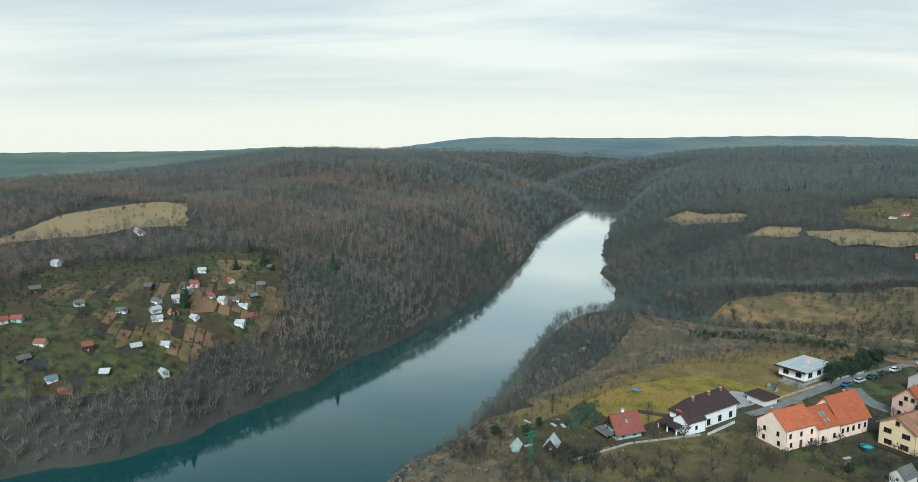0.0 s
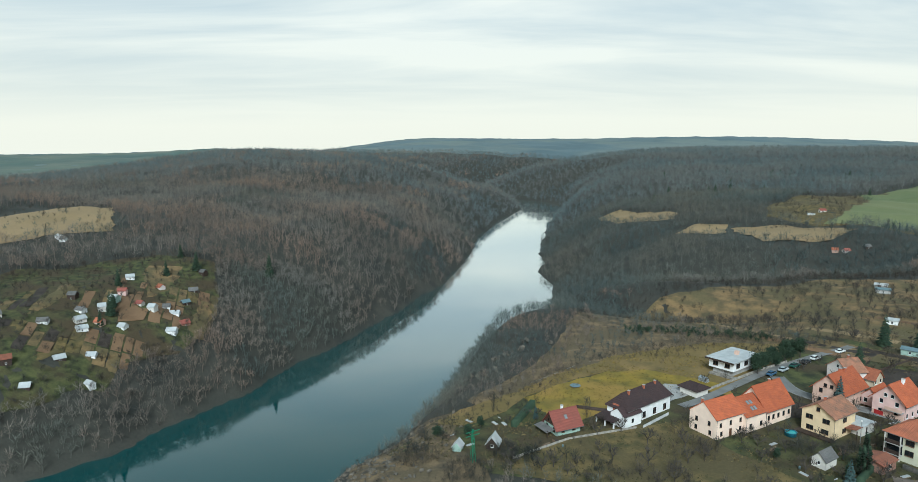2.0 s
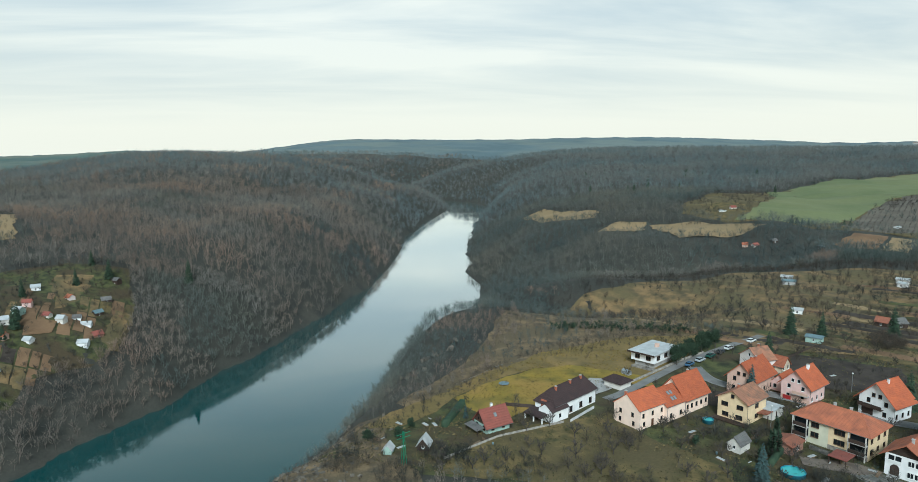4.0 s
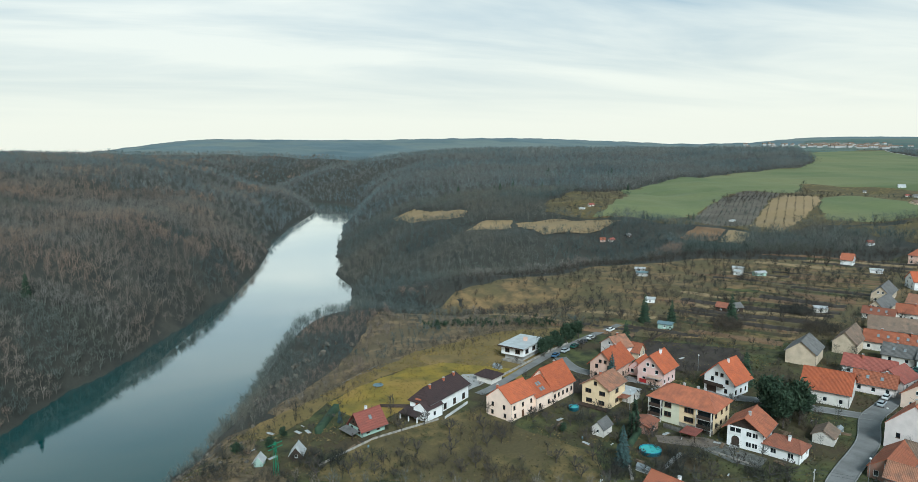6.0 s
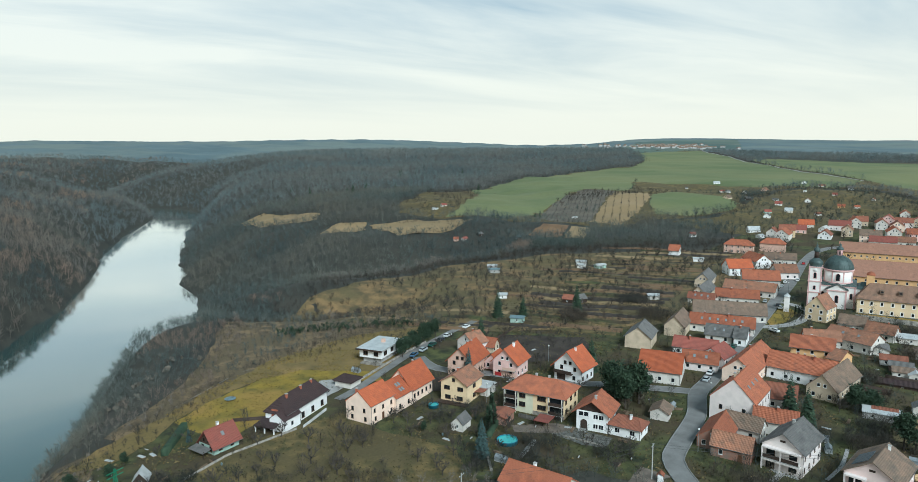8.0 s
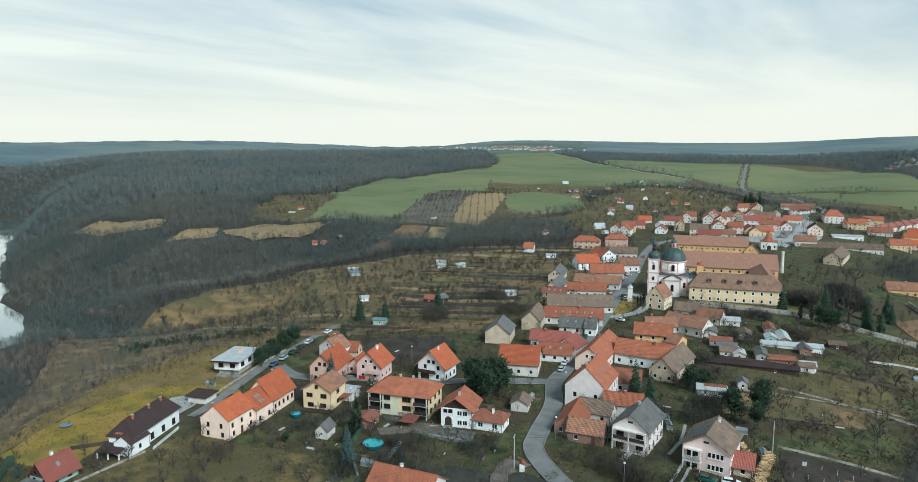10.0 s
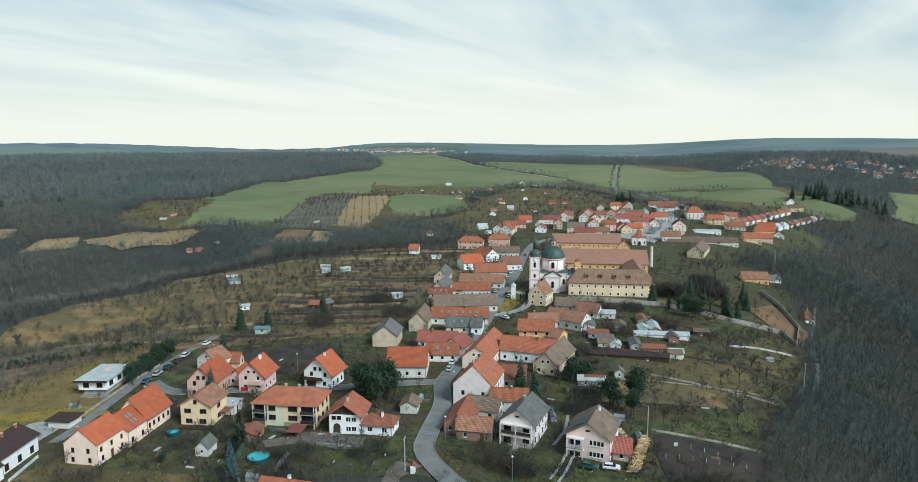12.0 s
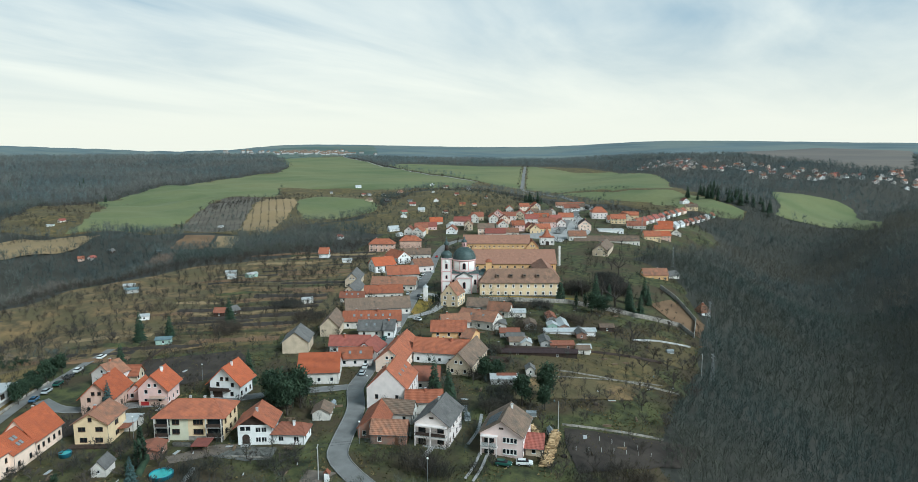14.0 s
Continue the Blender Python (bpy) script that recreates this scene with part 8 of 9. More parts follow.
far_house(479.6, 302.4, -7, 4.9, 4.2, 2.4, 3.0, 'white', 'sheet', 'white garden hut with a pale sheet roof', small=True)
far_house(824.5, 463.3, 24, 6.4, 3.6, 2.4, 3.0, 'white', 'sheet', 'white garden hut with a pale sheet roof', small=True)
far_house(814.9, 421.6, -48, 5.2, 4.5, 2.4, 0, 'offwhite', 'r_red', 'greyish white garden hut with a red roof', small=True)
far_house(747.6, 454.8, -67, 6.4, 3.4, 2.4, 0, 'white', 'r_grey', 'white garden hut with a grey roof', small=True)
far_house(817.6, 379.2, 13, 4.9, 3.5, 2.4, 0, 'offwhite', 'r_orange', 'greyish white garden hut with a orange tiled roof', small=True)
far_house(706.5, 463.8, -18, 5.9, 4.4, 2.4, 0, 'timber', 'r_grey', 'dark timber garden hut with a grey roof', small=True)
far_house(1004.9, 498.1, -55, 4.0, 3.9, 2.4, 0, 'white', 'r_red', 'white garden hut with a red roof', small=True)
far_house(646.1, 378.1, -70, 4.1, 4.4, 2.4, 3.0, 'offwhite', 'sheet', 'greyish white garden hut with a pale sheet roof', small=True)
far_house(617.2, 383.0, -35, 6.5, 4.2, 2.4, 0, 'mint', 'r_red', 'mint green garden hut with a red roof', small=True)
far_house(665.5, 359.1, -15, 6.4, 3.5, 2.4, 0, 'white', 'r_rust', 'white garden hut with a rust-brown roof', small=True)
far_house(745.7, 361.6, -42, 5.2, 3.4, 2.4, 0, 'offwhite', 'r_orange', 'greyish white garden hut with a orange tiled roof', small=True)
far_house(809.7, 561.5, -10, 6.3, 4.3, 2.4, 0, 'white', 'r_grey', 'white garden hut with a grey roof', small=True)
far_house(704.0, 424.3, -63, 7, 5.5, 2.8, 0, 'white', 'r_red', 'white garden house with a red roof', small=True)
far_house(600.7, 372.9, 27, 8, 6.1, 2.8, 0, 'white', 'r_grey', 'white garden house with a grey roof', small=True)
far_house(519.9, 295.4, -40, 9, 6.7, 2.8, 0, 'mint', 'r_red', 'mint green garden house with a red roof', small=True)
far_house(538.4, 284.6, 10, 10, 5.5, 2.8, 0, 'white', 'sheet', 'white garden house with a pale sheet roof', small=True)
far_house(637.8, 373.3, -63, 7, 6.1, 2.8, 0, 'offwhite', 'sheet', 'greyish white garden house with a pale sheet roof', small=True)
far_house(1029.5, 580.8, 27, 8, 6.7, 2.8, 0, 'white', 'sheet', 'white garden house with a pale sheet roof', small=True)
far_house(1009.5, 542.3, -40, 9, 5.5, 2.8, 0, 'palepink', 'r_old', 'pale pink garden house with a faded tile roof', small=True)
far_house(848.9, 532.4, 10, 10, 6.1, 2.8, 0, 'salmon', 'r_old', 'salmon garden house with a faded tile roof', small=True)
far_house(997.2, 494.3, -63, 7, 6.7, 2.8, 0, 'white', 'r_grey', 'white garden house with a grey roof', small=True)
far_house(822.0, 544.5, 27, 8, 5.5, 2.8, 0, 'offwhite', 'r_grey', 'greyish white garden house with a grey roof', small=True)
far_house(909.1, 650.8, -40, 9, 6.1, 2.8, 0, 'white', 'sheet', 'white garden house with a pale sheet roof', small=True)
far_house(684.4, 474.8, 10, 10, 6.7, 2.8, 0, 'sand', 'r_lichen', 'weathered sand garden house with a lichen-brown roof', small=True)
far_house(751.1, 380.5, -63, 7, 5.5, 2.8, 0, 'ochre', 'r_orange', 'ochre garden house with a orange tiled roof', small=True)
far_house(763.7, 425.0, 27, 8, 6.1, 2.8, 0, 'white', 'r_old', 'white garden house with a faded tile roof', small=True)
far_house(498.0, 320.1, -40, 9, 6.7, 2.8, 0, 'white', 'sheet', 'white garden house with a pale sheet roof', small=True)
# ---------- woods ----------
def bare_wood(name, P, h, nb, rng, material, label, wide=0.09, spread=1.0):
    """Leafless trees as one mesh: each a forked trunk with nb tapering limbs and twigs."""
    n = len(P)
    if not n:
        return
    z = ground(P[:, 0], P[:, 1])
    base = np.c_[P, z]
    lean = rng.normal(0, 0.06, (n, 2))
    u = 0.22 + 0.72 * rng.random((n, nb)) ** 0.8
    az = rng.random((n, nb)) * 2 * np.pi
    el = np.radians(18 + 62 * rng.random((n, nb)))
    ln = h[:, None] * (0.20 + 0.28 * rng.random((n, nb))) * (1.15 - 0.55 * u) * spread
    st = base[:, None, :] + np.stack([lean[:, :1] * h[:, None] * u, lean[:, 1:] * h[:, None] * u, h[:, None] * u * 0.85], -1)
    # twigs fork off a little way from the trunk
    off = rng.random((n, nb)) * 0.16 * h[:, None] * spread
    st[..., 0] += np.cos(az) * off; st[..., 1] += np.sin(az) * off; st[..., 2] += off * 0.5
    dr = np.stack([np.cos(az) * np.cos(el), np.sin(az) * np.cos(el), np.sin(el)], -1)
    tip = st + dr * ln[..., None]
    pa = rng.random((n, nb)) * 2 * np.pi
    w = wide * h[:, None] * (0.25 + 0.35 * rng.random((n, nb)))
    pv = np.stack([np.cos(pa), np.sin(pa), 0.6 * np.sin(pa * 3)], -1) * w[..., None] * 0.5
    tri = np.stack([st - pv, st + pv, tip], 2).reshape(-1, 3)
    tr = []
    for k in (0, 1.57):
        q = np.stack([np.cos(k) * np.ones(n), np.sin(k) * np.ones(n), np.zeros(n)], -1) * (0.016 * h)[:, None]
        tp = base + np.c_[lean * h[:, None], 0.8 * h]
        b0 = base - [0, 0, 0.4]
        tr.append(np.stack([b0 - q, b0 + q, tp], 1).reshape(-1, 3))
    V = np.concatenate([tri] + tr)
    me = raw_mesh(name, V, np.arange(len(V)), 3, material)
    return tagged(new(name, me), label, "woods", kind="stuff")


def jitter_grid(x0, x1, y0, y1, s, rng):
    gx, gy = np.meshgrid(np.arange(x0, x1, s), np.arange(y0, y1, s))
    P = np.c_[gx.ravel(), gy.ravel()]
    return P + rng.uniform(-0.48, 0.48, P.shape) * s


def build_woods():
    rng = np.random.default_rng(5)
    for lo, hi, s, nb, hh, wd, sp in ((40, 300, 3.0, 50, 5.4, 0.050, 1.25), (300, 520, 4.1, 48, 6.8, 0.054, 1.35), (520, 950, 6.6, 36, 9.0, 0.055, 1.45), (950, 1700, 11.5, 26, 11.0, 0.09, 1.5), (1700, 2700, 17, 18, 12.0, 0.15, 2.0)):
        P = jitter_grid(-hi, hi, -0.4 * hi, hi, s, rng)
        d = np.hypot(P[:, 0], P[:, 1])
        az = np.degrees(np.arctan2(P[:, 0], P[:, 1]))
        ok = (d >= lo) & (d < hi) & (az > -40) & (az < 104)
        P = P[ok]
        ok = ground(P[:, 0], P[:, 1]) > WATER + 0.6
        for poly in OPEN:
            ok &= ~in_poly(P[:, 0], P[:, 1], poly)
        ok &= ~in_poly(P[:, 0], P[:, 1], HEATH) | (rng.random(len(P)) < 0.62)
        P = P[ok]
        d = np.hypot(P[:, 0], P[:, 1])
        _, side, _ = seg_dist(P[:, 0], P[:, 1], RIVER)
        oak = (side < 0) & (wob(P[:, 0], P[:, 1], 300, 0.4) > -0.75)
        oak &= (d < 1000) | (wob(P[:, 0], P[:, 1], 210, 2.2) > 0.35)
        scrub = (side > 0) & (d < 420)
        bank = ground(P[:, 0], P[:, 1]) < -7
        oak |= (side > 0) & (lo < 500) & (P[:, 1] > 1.2 * P[:, 0]) & (wob(P[:, 0], P[:, 1], 95, 1.3) > 0.25) & ~bank
        h = hh * rng.uniform(0.65, 1.25, len(P)) * np.where(scrub, np.where(bank, 1.0, 0.62), 1.0)
        bare_wood("oak_wood", P[oak], h[oak], nb, rng, "twig_brown", "russet-brown leafless oak wood on the hillsides", wd, sp)
        east = ~oak & (P[:, 1] < 1.2 * P[:, 0]) & (lo < 520)
        rest = ~oak & ~east
        # from 950 m out the twigs take the colour with haze painted in
        bare_wood("bare_wood", P[rest], h[rest], nb, rng, "twig_far_hazed" if lo >= 950 else "twig_slope", "grey-brown leafless winter woodland on the slopes", wd, sp)
        bare_wood("bare_wood", P[east], h[east], nb, rng, "twig_grey", "dark grey leafless woodland in the ravine behind the gardens", wd, sp)


build_woods()
# ---------- village on the far slope ----------
def far_village():
    rng = random.Random(21)
    n = 0
    while n < 112:
        az, t = rng.uniform(77.5, 97.5), rng.gauss(0.5, 0.24)
        lo, hi = np.interp(az, (78, 82.5, 86.7, 90.7, 97), (1700, 1430, 1350, 1290, 1480)), np.interp(az, (78, 82.5, 86.7, 90.7, 97), (2000, 2150, 1800, 1620, 1590))
        d = lo + (hi - lo) * min(max(t, 0), 1)
        x, y = d * math.sin(radians(az)), d * math.cos(radians(az))
        far_house(round(x, 1), round(y, 1), rng.uniform(-80, 40), rng.uniform(9, 14), rng.uniform(7, 9), rng.choice((3.4, 5.4)), 0, rng.choice(("white", "offwhite", "cream", "palepink")), rng.choice(("r_orange", "r_red", "r_old", "r_grey")), "pale village house on the distant slope", small=True, blind=True)
        n += 1


far_village()


# ---------- single trees ----------
def limb(bm, a, d, l, r, depth, rng):
    b = a + d * l
    r = max(r, 0.03)
    stick(bm, a, b, r, max(0.02, r * 0.66), 5 if depth > 1 else 3)
    if depth == 0:
        return
    for k in range(3 if depth > 1 else 4):
        t = rng.uniform(0.45, 1.0)
        nd = (d + Vector((rng.uniform(-0.8, 0.8), rng.uniform(-0.8, 0.8), rng.uniform(-0.1, 0.55)))).normalized()
        limb(bm, a + d * l * t, nd, l * rng.uniform(0.5, 0.78), r * 0.5, depth - 1, rng)


def bare_tree(seed, h, label):
    """A leafless fruit tree: short trunk, forked limbs, fine twigs."""
    rng = random.Random(seed)
    o = thing("fruit_tree", 0, 0, -500, 0, label, "tree", "orchard trees")
    tb = bmesh.new()
    stick(tb, (0, 0, -0.4), (0.08, 0.03, h * 0.3), 0.035 * h, 0.024 * h, 7)
    part("trunk", tb, "bark", o)
    cb = bmesh.new()
    for k in range(5):
        a = k * 1.257 + rng.uniform(-0.4, 0.4)
        limb(cb, Vector((0.08, 0.03, h * rng.uniform(0.24, 0.32))), Vector((math.cos(a) * 0.75, math.sin(a) * 0.75, rng.uniform(0.5, 1.1))).normalized(), h * 0.38, 0.02 * h, 3, rng)
    part("crown", cb, "bark", o, "bare forked limbs and twigs")
    return o


def conifer(seed, h, w, needle="needle", label="", column=False):
    """A spruce: straight trunk and whorls of drooping needle boughs."""
    rng = random.Random(seed)
    o = thing("conifer", 0, 0, -500, 0, label or "dark green spruce with drooping boughs", "tree", "conifers")
    part("trunk", stick(bmesh.new(), (0, 0, -0.5), (0, 0, h * 0.96), 0.02 * h, 0.01, 7), "bark", o)
    V = []
    tiers = int(h * 2.3)
    for i in range(tiers):
        t = (i + 0.5) / tiers
        z = h * (0.06 + 0.94 * t)
        r = w * ((1 - t) ** 0.8 * 0.95 + 0.05) if not column else w * math.sin(math.pi * min(0.97, 0.12 + 0.86 * t)) ** 0.6
        n = max(5, int(14 * (1 - t) + 5))
        for k in range(n):
            a = rng.uniform(0, 6.283)
            l = r * rng.uniform(0.7, 1.12)
            dz = (-0.28 if not column else 0.7) * l + rng.uniform(-0.15, 0.15)
            ww = 0.24 * l + 0.12
            c, s = math.cos(a), math.sin(a)
            p0 = (0.08 * c, 0.08 * s, z)
            m1 = (0.6 * l * c - ww * s, 0.6 * l * s + ww * c, z + 0.5 * dz - 0.12)
            m2 = (0.6 * l * c + ww * s, 0.6 * l * s - ww * c, z + 0.5 * dz - 0.12)
            p1 = (l * c, l * s, z + dz)
            mid = (0.55 * l * c, 0.55 * l * s, z + 0.45 * dz + 0.1)
            V += [p0, m1, mid, p0, mid, m2, mid, m1, p1, mid, p1, m2]
    V = np.array(V)
    part("crown", raw_mesh("crown", V, np.arange(len(V)), 3, needle), needle, o)
    return o


def pine(seed, h, w, label):
    """A broad pine or evergreen: short trunk, limbs, clumps of needle tufts with gaps."""
    rng = np.random.default_rng(seed)
    o = thing("pine_tree", 0, 0, -500, 0, label, "tree", "conifers")
    tb = stick(bmesh.new(), (0, 0, -0.5), (0.2, 0, h * 0.85), 0.03 * h, 0.04, 7)
    C = np.c_[rng.normal(0, 0.42 * w, 26), rng.normal(0, 0.42 * w, 26), h * rng.uniform(0.3, 0.95, 26)]
    C[:, :2] *= (1.15 - 0.75 * (C[:, 2:] / h))
    for c in C[:14]:
        stick(tb, (0.1, 0, c[2] * 0.75), tuple(c), 0.05, 0.02, 4)
    part("trunk", tb, "bark", o)
    P = np.repeat(C, 130, 0) + rng.normal(0, 0.2 * w, (26 * 130, 3)) * [1, 1, 0.7]
    a, b = rng.normal(0, 0.22, P.shape), rng.normal(0, 0.22, P.shape)
    V = np.stack([P - a, P + a, P + b], 1).reshape(-1, 3)
    part("crown", raw_mesh("crown", V, np.arange(len(V)), 3, "needle"), "needle", o)
    return o


def scatter(protos, spots, rng, smin=0.8, smax=1.2):
    for x, y in spots:
        s = rng.uniform(smin, smax)
        p = rng.choice(protos)
        q = copy_thing(p, pose(0, 0, 0))
        q.matrix_basis = pose(x, y, gz(x, y), 0, 0, rng.uniform(0, 360)) @ Matrix.Diagonal((s, s, s * rng.uniform(0.9, 1.1), 1))


def drop_protos(protos):
    for p in protos:
        for o in (*p.children_recursive, p):
            bpy.data.objects.remove(o)


def clear(x, y, pad=1.5):
    if any((x - a) ** 2 + (y - b) ** 2 < (r * 0.8 + pad) ** 2 for a, b, r in FOOT):
        return False
    for line, w in ((STREET, 5), (SIDE, 4), (HILL, 4)):
        d, _, _ = seg_dist(np.array([x]), np.array([y]), line)
        if d[0] < w:
            return False
    return True


def plant():
    rng = random.Random(8)
    fruit = [bare_tree(i, h, "leafless fruit tree with spreading bare limbs") for i, h in enumerate((3.2, 3.8, 3.5, 4.4))]
    spots = []
    while len(spots) < 210:
        z = rng.random()
        if z < 0.34:
            x, y = rng.uniform(22, 112), rng.uniform(108, 182)
        elif z < 0.62:
            x, y = rng.uniform(118, 330), rng.uniform(30, 110)
        elif z < 0.8:
            x, y = rng.uniform(80, 175), rng.uniform(95, 220)
        else:
            x, y = rng.uniform(130, 250), rng.uniform(200, 300)
        if in_poly([x], [y], LAWNISH)[0] or not any(in_poly([x], [y], p)[0] for p in OPEN[:3]) or not clear(x, y):
            continue
        if any((x - a) ** 2 + (y - b) ** 2 < 9 for a, b in spots):
            continue
        spots.append((x, y))
    scatter(fruit, spots, rng)
    big = bare_tree(40, 15, "tall leafless park tree with a wide crown")
    scatter([big], [(349.8, 94.0), (341.1, 102.2), (354.6, 85.8), (332.5, 82.5), (423.3, 107.9), (411.1, 100.2)], rng, 0.7, 1.05)
    spruce = [conifer(3, 13, 3.4), conifer(4, 12, 3.0)]
    scatter(spruce, [(180.5, 101.6), (177.2, 94.6), (326.7, 68.6), (330.5, 74.5), (338.9, 94.3), (160, 160), (342.7, 88.2), (325.3, 108.7), (212, 222), (176, 234), (186, 229), (149, 209)], rng, 0.75, 1.12)
    far = [(806 + rng.uniform(-14, 14), 313 + rng.uniform(-14, 14)) for _ in range(9)]
    tall = []
    for k in range(30):
        az = rng.uniform(81.2, 87.6)
        d = np.interp(az, (81.5, 88), (1022, 963)) + rng.uniform(-32, 32)
        tall.append((d * math.sin(radians(az)), d * math.cos(radians(az))))
    for k in range(26):
        az, d = rng.uniform(19, 36), rng.uniform(900, 1500)
        far.append((d * math.sin(radians(az)), d * math.cos(radians(az))))
    for k in range(8):
        az, d = rng.uniform(-26, -10), rng.uniform(380, 520)
        far.append((d * math.sin(radians(az)), d * math.cos(radians(az))))
    scatter(spruce, [p for p in far if gz(*p) > WATER + 16], rng, 0.7, 1.25)
    scatter(spruce, tall, rng, 0.8, 1.8)
    scatter(spruce, [(401, 541), (404, 538), (408, 536), (412, 533), (443, 527), (447, 524)], rng, 0.5, 0.7)
    blue = conifer(9, 11, 2.6, "needle_blue", "blue-green spruce in the garden")
    scatter([blue], [(92.3, 129.2), (121.5, 177.5)], rng, 0.6, 1.0)
    scatter([blue], [(34, 180)], rng, 0.36, 0.4)
    cyp = conifer(12, 5.2, 0.85, "needle", "slim dark columnar cypress", True)
    scatter([cyp], [(111.3, 150.8), (102.9, 140.7), (104.7, 141.1), (98, 138), (157, 163), (289.7, 160.2), (287.8, 162.3), (291.3, 162.7), (317.0, 97.9), (318.8, 93.9)], rng, 0.85, 1.5)
    pn = [pine(5, 9, 3.4, "dark dense pine with ragged crown"), pine(6, 8, 3.8, "dark broad evergreen tree")]
    spots = [(114, 209), (119.2, 213.5), (124, 216), (121, 219), (129, 219), (133, 222), (126, 222), (138, 225), (136, 228), (147.5, 135.5), (151, 131), (145, 131), (149, 139), (154, 133), (185.8, 66.4), (184.9, 73.4), (310.3, 88.1), (312.5, 84.0), (88, 150), (198.7, 92.3), (201.7, 89.2), (14, 170), (18, 176), (6, 173)]
    scatter(pn, spots[:9], rng, 0.5, 0.85)
    scatter(pn, spots[9:14], rng, 1.0, 1.45)
    scatter(pn, spots[14:18] + spots[19:21], rng, 0.8, 1.2)
    scatter(pn, spots[21:] + [spots[18]], rng, 0.3, 0.45)
    # conifers of the monastery park, a dense pine by the pink house and larger trees at the gardens' rim
    scatter(spruce, [(344.5, 78.5), (359.0, 73.5), (352.0, 70.0)], rng, 0.8, 1.0)
    scatter(pn, [(194.5, 68.5)], rng, 1.15, 1.25)
    rim = [(266, 39), (258, 43), (232, 30), (228, 37), (201, 33), (280, 36), (266, 50), (270, 60), (247, 50), (240, 38), (216, 34), (251, 60), (283, 48), (290, 64), (300, 56), (276, 68), (208, 42), (219, 44)]
    scatter(fruit, [q for q in rim if clear(*q)], rng, 1.25, 1.8)
    drop_protos(fruit + spruce + pn + [big, blue, cyp])


LAWNISH = [(32, 205), (50, 230), (78, 243), (128, 244), (112, 222), (90, 202), (62, 190), (44, 183)]
plant()


